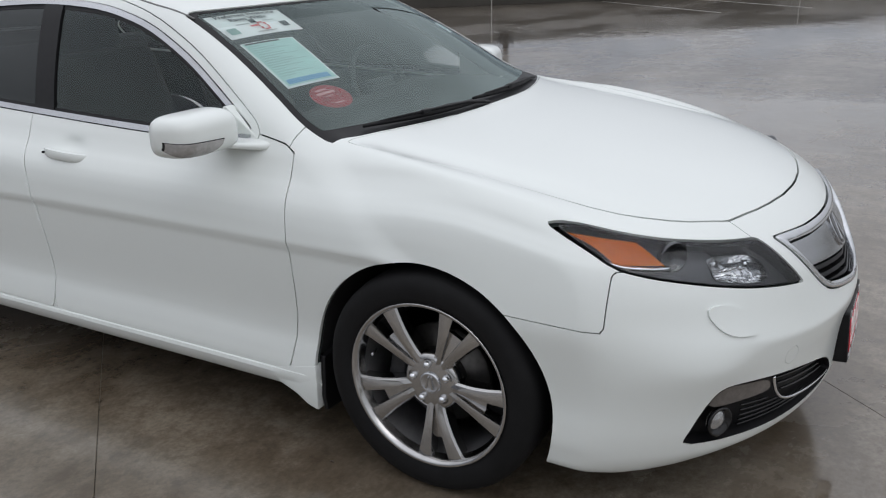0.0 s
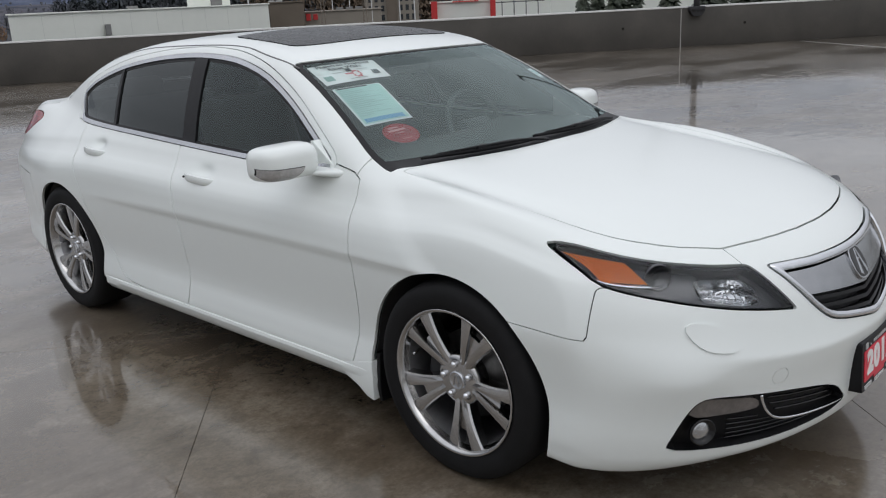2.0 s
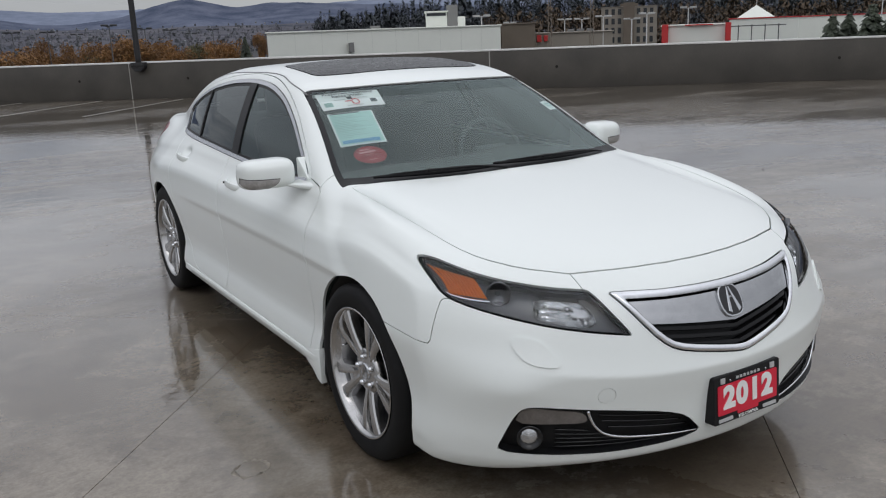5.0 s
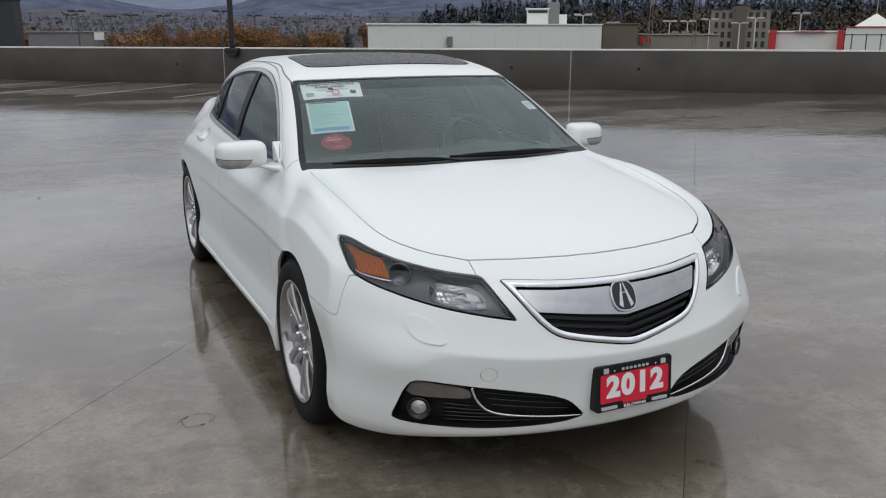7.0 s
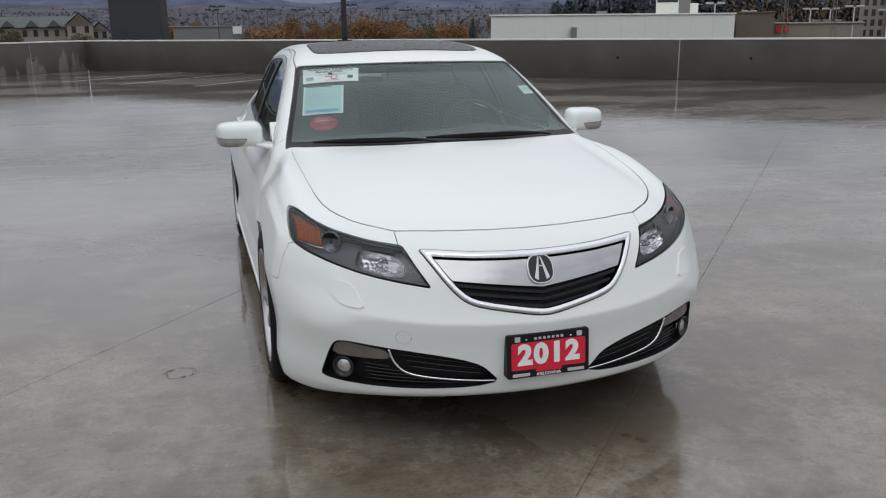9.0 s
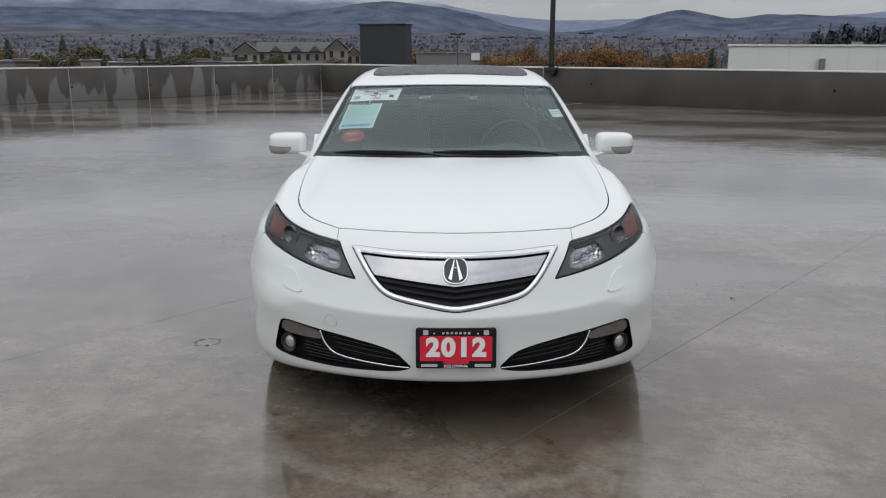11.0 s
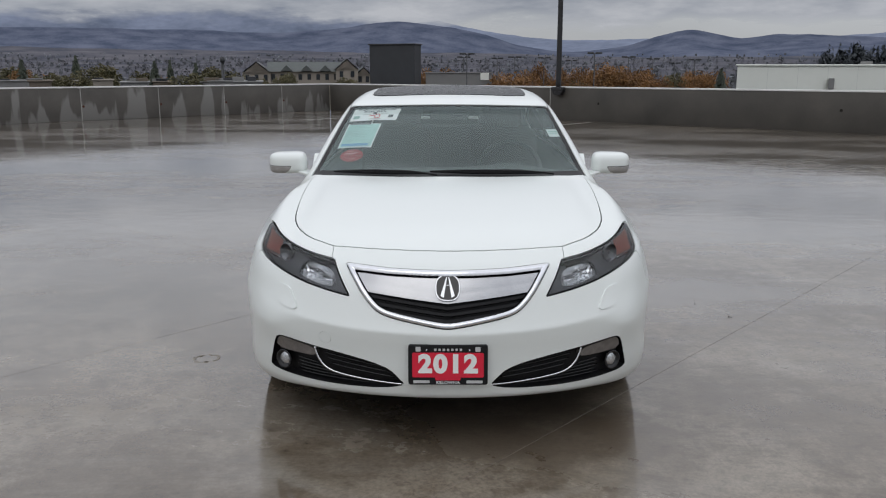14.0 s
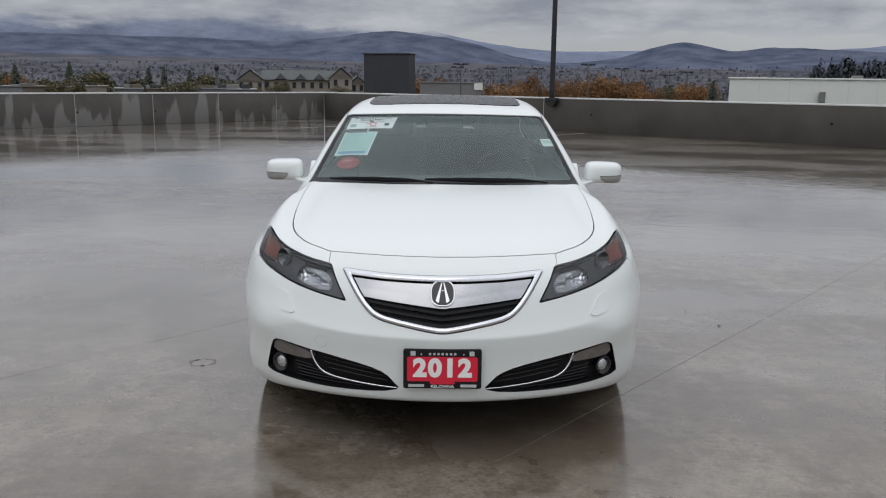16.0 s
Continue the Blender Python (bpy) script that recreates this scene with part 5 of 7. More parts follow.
for x0, x1, t0, t1, pivot in ((-0.10, -0.62, 0.026, 0.030, -0.06), (0.52, -0.10, 0.020, 0.050, 0.56)):
    blade = [on_screen(x0 + (x1 - x0) * i / 20, t0 + (t1 - t0) * i / 20) for i in range(21)]
    wiper = part("wiper", tube(blade, [0.0040 + 0.0042 * math.sin(math.pi * i / 20) for i in range(21)], 8, 1.3), BLACK, car, "black windshield wiper")
    middle = blade[11] + Vector((0, -0.004, 0.010))
    start = on_screen(pivot, 0.012) + Vector((0, 0, -0.004))
    arm = [start.lerp(middle, i / 10) + Vector((0, 0, 0.010 * math.sin(math.pi * i / 10))) for i in range(11)]
    part("wiper_arm", tube(arm, [0.0090 - 0.0035 * i / 10 for i in range(11)], 8, 0.6), BLACK, wiper)
    part("wiper_spoiler", tube([p + Vector((0, -0.006, 0.009 + 0.003 * math.sin(math.pi * i / 16))) for i, p in enumerate(blade[2:-2])], [0.002 + 0.0035 * math.sin(math.pi * i / 16) for i in range(17)], 8, 0.7), BLACK, wiper)
    bm = block(bmesh.new(), middle, (0.05, 0.018, 0.014), None, 0.004, 2)
    part("wiper_hinge", smooth(bm), BLACK, wiper)

# ---- cabin ----
bm = bmesh.new()
rows = []
for y, z, w in ((1.30, 0.90, 0.60), (1.42, 0.955, 0.68), (1.62, 0.985, 0.70), (1.82, 0.965, 0.70), (1.90, 0.90, 0.69), (1.88, 0.60, 0.66)):
    rows.append([bm.verts.new((w * k / 6, y, z - 0.02 * (k / 6) ** 2 + (0.03 * math.exp(-((w * k / 6 - 0.36) / 0.16) ** 2) if 1.5 < y < 1.9 else 0))) for k in range(-6, 7)])
for p, q in zip(rows, rows[1:]):
    for k in range(12):
        bm.faces.new((p[k], p[k + 1], q[k + 1], q[k]))
part("dashboard", smooth(bm, 60), LINING, car, "dark dashboard")
for x in (-0.37, 0.37):
    bm = bmesh.new()
    block(bm, (x, 2.42, 0.52), (0.50, 0.55, 0.16), Matrix.Rotation(radians(6), 3, "X"), 0.06, 3)
    block(bm, (x, 2.74, 0.84), (0.48, 0.15, 0.62), Matrix.Rotation(radians(-20), 3, "X"), 0.06, 3)
    seat = part("front_seat", smooth(bm), LEATHER, car, "grey leather front seat")
    bm = block(bmesh.new(), (x, 2.90, 1.215), (0.27, 0.10, 0.17), Matrix.Rotation(radians(-12), 3, "X"), 0.04, 3)
    part("headrest", smooth(bm), LEATHER, seat)
bm = bmesh.new()
block(bm, (0, 3.35, 0.52), (1.30, 0.50, 0.18), None, 0.05, 3)
block(bm, (0, 3.66, 0.82), (1.30, 0.16, 0.58), Matrix.Rotation(radians(-24), 3, "X"), 0.05, 3)
bench = part("rear_seat", smooth(bm), LEATHER, car, "grey leather rear bench")
for x in (-0.36, 0.36):
    part("headrest", smooth(block(bmesh.new(), (x, 3.82, 1.13), (0.25, 0.10, 0.13), Matrix.Rotation(radians(-14), 3, "X"), 0.035, 3)), LEATHER, bench)
wheel_ring = tube([(0.37 + 0.185 * math.cos(a), 1.98 + 0.185 * math.sin(a) * 0.42, 0.93 + 0.185 * math.sin(a) * 0.9) for a in [2 * math.pi * i / 40 for i in range(41)]], 0.015, 10)
steer = part("steering_wheel", wheel_ring, LINING, car, "dark steering wheel")
part("steering_hub", smooth(block(bmesh.new(), (0.37, 1.985, 0.925), (0.20, 0.05, 0.10), Matrix.Rotation(radians(-25), 3, "X"), 0.02, 3)), LINING, steer)
part("rear_view_mirror", smooth(block(bmesh.new(), (0.0, 2.05, 1.255), (0.23, 0.035, 0.065), None, 0.015, 3)), LINING, car, "dark rear-view mirror")
bm = block(bmesh.new(), (0, 2.9, 0.36), (1.4, 2.2, 0.08), None, 0.02)
part("cabin_floor", bm, LINING, car)


# ---- papers behind the windshield ----
def under_screen(xy, lift=0.0):
    """Points of the windshield over (x, y) places, lowered by a glass's thickness."""
    lo, hi = np.full(len(xy), 0.9), np.full(len(xy), 1.5)
    for _ in range(24):
        mid = (lo + hi) / 2
        out = solid(xy[:, 0], xy[:, 1], mid) > 0
        hi, lo = np.where(out, mid, hi), np.where(out, lo, mid)
    return np.column_stack((xy, hi - 0.0105 + lift * 0.8))


def sheet(name, corners, mat, parent=car, label="", lift=0.0, steps=8):
    """A thin sheet that lies against the inside of the windshield; corners are (x, y): top right, top left, bottom left, bottom right as seen from the driver's seat."""
    a, b, c, d = [np.array(p, float) for p in corners]
    g = np.linspace(0, 1, steps + 1)
    u, w = [k.ravel()[:, None] for k in np.meshgrid(g, g, indexing="ij")]
    xy = (a * (1 - u) + b * u) * (1 - w) + (d * (1 - u) + c * u) * w
    pts = under_screen(xy, lift)
    n = steps + 1
    faces = [(i * n + j, (i + 1) * n + j, (i + 1) * n + j + 1, i * n + j + 1) for i in range(steps) for j in range(steps)]
    return part(name, mesh_of(name, pts, faces), mat, parent, label)


PAPER = surface("white_card", (0.88, 0.88, 0.88), 0.55, vary=0.03)
GREEN = surface("green_paper", (0.50, 0.70, 0.67), 0.6, vary=0.06, scale=12)
PALE = surface("pale_border", (0.80, 0.86, 0.85), 0.6, vary=0.03)
BLUE = surface("blue_band", (0.20, 0.42, 0.60), 0.6, vary=0.06)
INK = surface("dark_ink", (0.03, 0.03, 0.035), 0.6, vary=0.1)
FADED = surface("faded_ink", (0.40, 0.58, 0.55), 0.6, vary=0.1)
RED_INK = surface("red_ink", (0.62, 0.05, 0.06), 0.5, vary=0.08)
GREEN_INK = surface("green_ink", (0.30, 0.45, 0.42), 0.5, vary=0.08)


def within(corners, u0, w0, u1, w1):
    a, b, c, d = [np.array(p, float) for p in corners]
    f = lambda u, w: tuple((a * (1 - u) + b * u) * (1 - w) + (d * (1 - u) + c * u) * w)
    return f(u0, w0), f(u1, w0), f(u1, w1), f(u0, w1)


CARD = ((-0.572, 2.054), (-0.285, 1.976), (-0.312, 1.842), (-0.592, 1.913))
card = sheet("window_card", CARD, PAPER, label="white printed financing card")
SLIP = ((-0.592, 1.884), (-0.394, 1.826), (-0.438, 1.603), (-0.634, 1.660))
slip = sheet("window_form", SLIP, PALE, label="pale green printed form")
sheet("form_field", within(SLIP, 0.04, 0.03, 0.96, 0.97), GREEN, slip, lift=0.0022)
sheet("form_band", within(SLIP, 0.08, 0.86, 0.88, 0.95), BLUE, slip, lift=0.004)
for k in range(15):
    sheet("form_line", within(SLIP, 0.08, 0.10 + 0.048 * k, 0.30 + 0.6 * ((k * 37) % 11) / 11, 0.118 + 0.048 * k), FADED, slip, lift=0.004, steps=2)
sheet("form_heading", within(SLIP, 0.06, 0.035, 0.70, 0.065), INK, slip, lift=0.004, steps=2)
for u0, w0, u1, w1, mat in ((0.06, 0.62, 0.19, 0.86, GREEN_INK), (0.45, 0.36, 0.53, 0.52, INK), (0.80, 0.58, 0.90, 0.80, INK), (0.40, 0.60, 0.50, 0.66, RED_INK), (0.40, 0.88, 0.66, 0.92, GREY), (0.24, 0.50, 0.42, 0.53, GREY), (0.62, 0.45, 0.78, 0.48, GREY)):
    sheet("card_mark", within(CARD, u0, w0, u1, w1), mat, card, lift=0.003, steps=2)


def words_on(corners, text, u, w, size, mat, parent, lift=0.004, width=1.0):
    """Words laid on a sheet at the share (u, w) of its sides."""
    a, b, c, d = [np.array(p, float) for p in corners]
    me = lettering(text, size, 0.0, 0.0006, width)
    n = len(me.vertices)
    co = np.empty(n * 3)
    me.vertices.foreach_get("co", co)
    co = co.reshape(-1, 3)
    top = np.linalg.norm(b - a)
    side = np.linalg.norm(d - a) * 1.13
    f = np.stack((u + co[:, 0] / top, w - co[:, 2] / side), 1)
    xy = (a * (1 - f[:, :1]) + b * f[:, :1]) * (1 - f[:, 1:]) + (d * (1 - f[:, :1]) + c * f[:, :1]) * f[:, 1:]
    p = under_screen(xy, lift)
    me.vertices.foreach_set("co", p.ravel())
    return part("words", me, mat, parent)


words_on(CARD, "Preferred Financing", 0.50, 0.12, 0.031, INK, card, width=0.98)
words_on(CARD, "Rates With:", 0.48, 0.30, 0.031, INK, card, width=1.0)
ring = [((0.56 + 0.055 * math.cos(a)), 0.68 + 0.16 * math.sin(a)) for a in [2 * math.pi * i / 16 for i in range(16)]]
for i in range(16):
    (u, w), (u2, w2) = ring[i], ring[(i + 1) % 16]
    if i % 2 == 0:
        sheet("red_mark", within(CARD, min(u, u2) - 0.008, min(w, w2) - 0.02, max(u, u2) + 0.008, max(w, w2) + 0.02), RED_INK, card, lift=0.003, steps=1)
# red round sticker
STICKER = surface("sticker_red", (0.34, 0.035, 0.045), 0.6, vary=0.25, scale=30)
pts, faces = [], []
for i in range(40):
    a = 2 * math.pi * i / 40
    pts.append((-0.543 + 0.066 * math.cos(a), 1.564 + 0.054 * math.sin(a) - 0.016 * math.cos(a)))
pts = np.array([(-0.543, 1.564)] + pts)
p = under_screen(pts)
sticker = part("round_sticker", mesh_of("round_sticker", p, [(0, 1 + i, 1 + (i + 1) % 40) for i in range(40)]), STICKER, car, "red round windshield sticker")
ROUND = ((-0.600, 1.618), (-0.490, 1.592), (-0.490, 1.508), (-0.600, 1.534))
for u0, w0, u1, w1 in ((0.22, 0.08, 0.62, 0.16), (0.15, 0.24, 0.78, 0.36), (0.35, 0.46, 0.62, 0.50), (0.36, 0.84, 0.70, 0.90)):
    sheet("sticker_mark", within(ROUND, u0, w0, u1, w1), surface("pink_ink", (0.60, 0.28, 0.28), 0.6) if u0 == 0.22 else bpy.data.materials["pink_ink"], sticker, lift=0.003, steps=2)
TAG = ((0.563, 1.820), (0.643, 1.856), (0.655, 1.785), (0.578, 1.750))
tag = sheet("window_tag", TAG, PALE, label="small pale service tag", steps=3)
sheet("tag_mark", within(TAG, 0.1, 0.3, 0.9, 0.42), FADED, tag, lift=0.003, steps=1)
sheet("tag_mark", within(TAG, 0.1, 0.55, 0.8, 0.64), FADED, tag, lift=0.003, steps=1)


# ---- the town, woods and hills beyond the parapets ----
def far(az, dist, z=0.0):
    """A place by its bearing in degrees from +y towards +x and its distance."""
    return Vector((-1.2 + dist * math.sin(radians(az)), -2.3 + dist * math.cos(radians(az)), z))


def rise_of(el, dist):
    return 1.5 + dist * math.tan(radians(el))


STREET = -9.5
GRASS = surface("far_ground", (0.050, 0.054, 0.060), 0.9, vary=0.25, scale=0.03, bump_scale=0.4, spec=0.1, second=(0.074, 0.073, 0.076))
STUCCO = surface("cream_stucco", (0.27, 0.24, 0.20), 0.8, vary=0.08, scale=0.5)
SHINGLE = surface("grey_green_roof", (0.085, 0.094, 0.09), 0.75, vary=0.15, scale=1.2)
WHITE_WALL = surface("white_cladding", (0.72, 0.74, 0.68), 0.6, vary=0.03, scale=0.25, bump_scale=2)
GREY_WALL = surface("grey_cladding", (0.19, 0.19, 0.185), 0.6, vary=0.1, scale=0.4)
BROWN_WALL = surface("brown_cladding", (0.13, 0.105, 0.08), 0.7, vary=0.1, scale=0.4)
BEIGE_WALL = surface("beige_cladding", (0.23, 0.205, 0.17), 0.7, vary=0.1, scale=0.4)
CHARCOAL = surface("charcoal_panel", (0.032, 0.034, 0.038), 0.5, vary=0.12, scale=0.8)
PANE = surface("dark_pane", (0.03, 0.035, 0.04), 0.15, vary=0.2, scale=3)
PALE_SEAM = surface("pale_seam", (0.58, 0.60, 0.56), 0.6, vary=0.03)
RED_WALL = surface("red_panel", (0.50, 0.03, 0.03), 0.45, vary=0.08, scale=1)
BARK = surface("bark", (0.06, 0.045, 0.035), 0.85, vary=0.3, scale=6)
LAMP_WHITE = surface("white_post", (0.42, 0.42, 0.41), 0.5, vary=0.05)


def leaves(name, a, b):
    m = surface(name, a, 0.7, vary=0.3, scale=0.8, bump_scale=6, second=b)
    return m


ORANGE_LEAF = leaves("autumn_leaf", (0.12, 0.062, 0.026), (0.25, 0.125, 0.04))
OLIVE_LEAF = leaves("olive_leaf", (0.062, 0.062, 0.032), (0.135, 0.118, 0.056))
GREEN_LEAF = leaves("dark_leaf", (0.018, 0.026, 0.018), (0.04, 0.05, 0.03))

bm = bmesh.new()
bmesh.ops.create_circle(bm, cap_ends=True, segments=64, radius=4600, matrix=Matrix.Translation((0, 0, STREET)))
ground = part("ground", bm, GRASS, None)
tagged(ground, "grey-brown town ground far below the deck", "ground", kind="structure")


def slab_house(name, label, a, b, depth, top, mat, category="building", parapet_top=None, behind=None):
    """A flat-roofed block whose front runs from a to b (left to right), with a roof edge."""
    a, b = Vector(a), Vector(b)
    way = (b - a).normalized()
    back = Vector((-way.y, way.x, 0))
    if back.dot(a) < 0:
        back = -back
    if behind:
        back = Vector((*behind, 0)).normalized()
    ob = thing(name, (a.x, a.y, STREET), label, category)
    m = Matrix(((way.x, back.x, 0, 0), (way.y, back.y, 0, 0), (0, 0, 1, 0), (0, 0, 0, 1)))
    wide = (b - a).length
    bm = bmesh.new()
    block(bm, (wide / 2, depth / 2, (top + STREET) / 2), (wide, depth, top - STREET), None, 0.05, 1)
    bm.transform(Matrix.Translation((a.x, a.y, 0)) @ m)
    part("wall", bm, mat, ob)
    bm = bmesh.new()
    block(bm, (wide / 2, depth / 2, top + 0.03), (wide + 0.3, depth + 0.3, 0.14), None, 0.03, 1)
    bm.transform(Matrix.Translation((a.x, a.y, 0)) @ m)
    part("roof_edge", bm, parapet_top or mat, ob)
    return ob, Matrix.Translation((a.x, a.y, 0)) @ m, wide


def fixed(name, centre, size, mat, parent, m, bevel=0.02):
    bm = bmesh.new()
    block(bm, centre, size, None, bevel, 1)
    bm.transform(m)
    return part(name, bm, mat, parent)


# white warehouse with its stair tower
ob, m, wide = slab_house("warehouse", "long white flat-roofed warehouse", (24.3, 70.5, 0), (51.5, 74.0, 0), 26, 2.07, WHITE_WALL, behind=(0.40, 0.92))
for k in range(9):
    fixed("cladding_seam", (wide * (k + 1) / 10, -0.01, -2), (0.03, 0.02, 8.0), PALE_SEAM, ob, m, 0)
fixed("wall_vent", (8.6, -0.25, 0.55), (0.55, 0.5, 0.9), GREY_WALL, ob, m)
fixed("roof_hatch", (12.0, 8, 2.3), (1.2, 1.2, 0.4), GREY_WALL, ob, m)
ob, m, wide = slab_house("stair_tower", "pale stepped roof-top tower", far(29.8, 99), far(31.2, 99), 4, rise_of(1.36, 99), WHITE_WALL)
fixed("window_band", (wide / 2, -0.02, rise_of(1.2, 99)), (wide * 0.9, 0.08, 0.32), PANE, ob, m, 0)
fixed("tall_block", (wide + 0.62, 1.5, rise_of(0.9, 99)), (1.2, 3, 3.0), GREY_WALL, ob, m)
fixed("low_block", (wide + 1.6, 1.5, rise_of(0.5, 99)), (0.9, 3, 1.8), WHITE_WALL, ob, m)
fixed("outrigger", (wide + 1.7, 0.2, rise_of(0.96, 99)), (1.6, 0.08, 0.08), GREY_WALL, ob, m, 0)
# charcoal screen block
slab_house("plant_screen", "charcoal metal roof-top plant screen", far(-4.75, 99), far(-1.75, 97), 2.2, rise_of(1.80, 98), CHARCOAL, "screen")
# low grey hall with a round white mark
ob, m, wide = slab_house("low_hall", "low grey hall with a plain white sign", far(-1.1, 112), far(3.3, 112), 10, rise_of(-0.05, 112), GREY_WALL)
fixed("sign", (wide - 0.9, -0.1, rise_of(-0.28, 112)), (1.1, 0.15, 0.9), WHITE_WALL, ob, m)
# brown and beige shops with red plain letters
ob, m, wide = slab_house("brown_shop", "flat-roofed brown shop with red sign shapes", far(34.7, 96), far(36.9, 96), 8, rise_of(0.40, 96), BROWN_WALL)
ob, m, wide = slab_house("grey_shop", "long beige flat-roofed shop", far(36.6, 100), far(41.9, 100), 10, rise_of(-0.28, 100), BEIGE_WALL)
for k in range(5):
    fixed("sign_letter", (-1.3 + 0.78 * k, -0.2, rise_of(-0.60, 96)), (0.5, 0.12, 0.75 - 0.12 * (k % 3)), RED_WALL, ob, m)
for k in range(3):
    fixed("roof_unit", (4.6 + 1.1 * k, 1.0, rise_of(-0.2, 100)), (0.8, 0.8, 0.5), GREY_WALL, ob, m)
# six-storey hotel
ob, m, wide = slab_house("hotel", "beige hotel block with rows of dark windows", far(41.5, 208), far(45.0, 208), 14, rise_of(1.18, 208), BEIGE_WALL)
fixed("core", (wide * 0.5, -0.4, -1.5), (wide * 0.2, 1.2, 16.4), BROWN_WALL, ob, m)
fixed("roof_house", (wide * 0.5, 4, rise_of(1.22, 208)), (wide * 0.32, 5, 1.2), BROWN_WALL, ob, m)
for r in range(6):
    for c in range(6):
        x = wide * (0.07 + 0.115 * c) if c < 3 else wide * (0.64 + 0.115 * (c - 3))
        window = fixed("window", (x + 0.4, -0.02, 4.7 - 2.1 * r), (0.75, 0.12, 1.3), PANE, ob, m, 0)
# white shop with red end walls
ob, m, wide = slab_house("red_and_white_shop", "white shop front between red end walls", far(44.85, 80), far(48.9, 80), 9, rise_of(-0.10, 80), WHITE_WALL)
fixed("red_fin", (0.25, -0.3, -3.2), (0.55, 1.2, 9.4), RED_WALL, ob, m)
fixed("red_fin", (wide - 0.1, -0.3, -3.2), (0.45, 1.2, 9.4), RED_WALL, ob, m)
fixed("red_cornice", (wide * 0.55, -0.15, rise_of(-0.08, 80)), (wide * 0.42, 0.3, 0.10), RED_WALL, ob, m, 0)
fixed("roof_sign", (wide * 0.52, 0.2, rise_of(-0.16, 80)), (1.5, 0.2, 0.22), BROWN_WALL, ob, m)
for k in range(4):
    fixed("trellis_post", (wide + 0.8 + 1.1 * k, 0.5, -1.0), (0.08, 0.08, 4.5), CHARCOAL, ob, m, 0)
fixed("trellis_rail", (wide + 2.4, 0.5, rise_of(-0.26, 80)), (4.6, 0.08, 0.08), CHARCOAL, ob, m, 0)
# white hall with a pyramid roof and long white wing
ob, m, wide = slab_house("pyramid_hall", "white hall with a pyramid roof and flagpole", far(49.2, 130), far(53.2, 130), 9, rise_of(0.16, 130), WHITE_WALL, "building", RED_WALL)
bm = bmesh.new()
corners = [bm.verts.new(c) for c in ((1.0, 0.5, rise_of(0.22, 130)), (6.0, 0.5, rise_of(0.22, 130)), (6.0, 6.5, rise_of(0.22, 130)), (1.0, 6.5, rise_of(0.22, 130)))]
tip = bm.verts.new((3.5, 3.5, rise_of(0.98, 130)))
for i in range(4):
    bm.faces.new((corners[i], corners[(i + 1) % 4], tip))
bm.faces.new(corners[::-1])
bm.transform(m)
part("pyramid_roof", bm, WHITE_WALL, ob)
fixed("flagpole", (3.5, 3.5, rise_of(1.5, 130)), (0.09, 0.09, 3.6), LAMP_WHITE, ob, m, 0)
slab_house("long_white_wing", "long low white commercial wing", far(49.4, 150), far(68.0, 150), 14, rise_of(0.14, 150), WHITE_WALL, "building", RED_WALL)
ob, m, wide = slab_house("white_tower", "white residential tower with stacked balconies", far(61.6, 175), far(64.4, 175), 9, rise_of(3.4, 175), WHITE_WALL)
for r in range(7):
    for c in range(2):
        fixed("balcony", (wide * (0.45 + 0.22 * c), -0.2, 1.2 + 1.6 * r), (1.3, 0.7, 0.75), PANE, ob, m, 0.03)
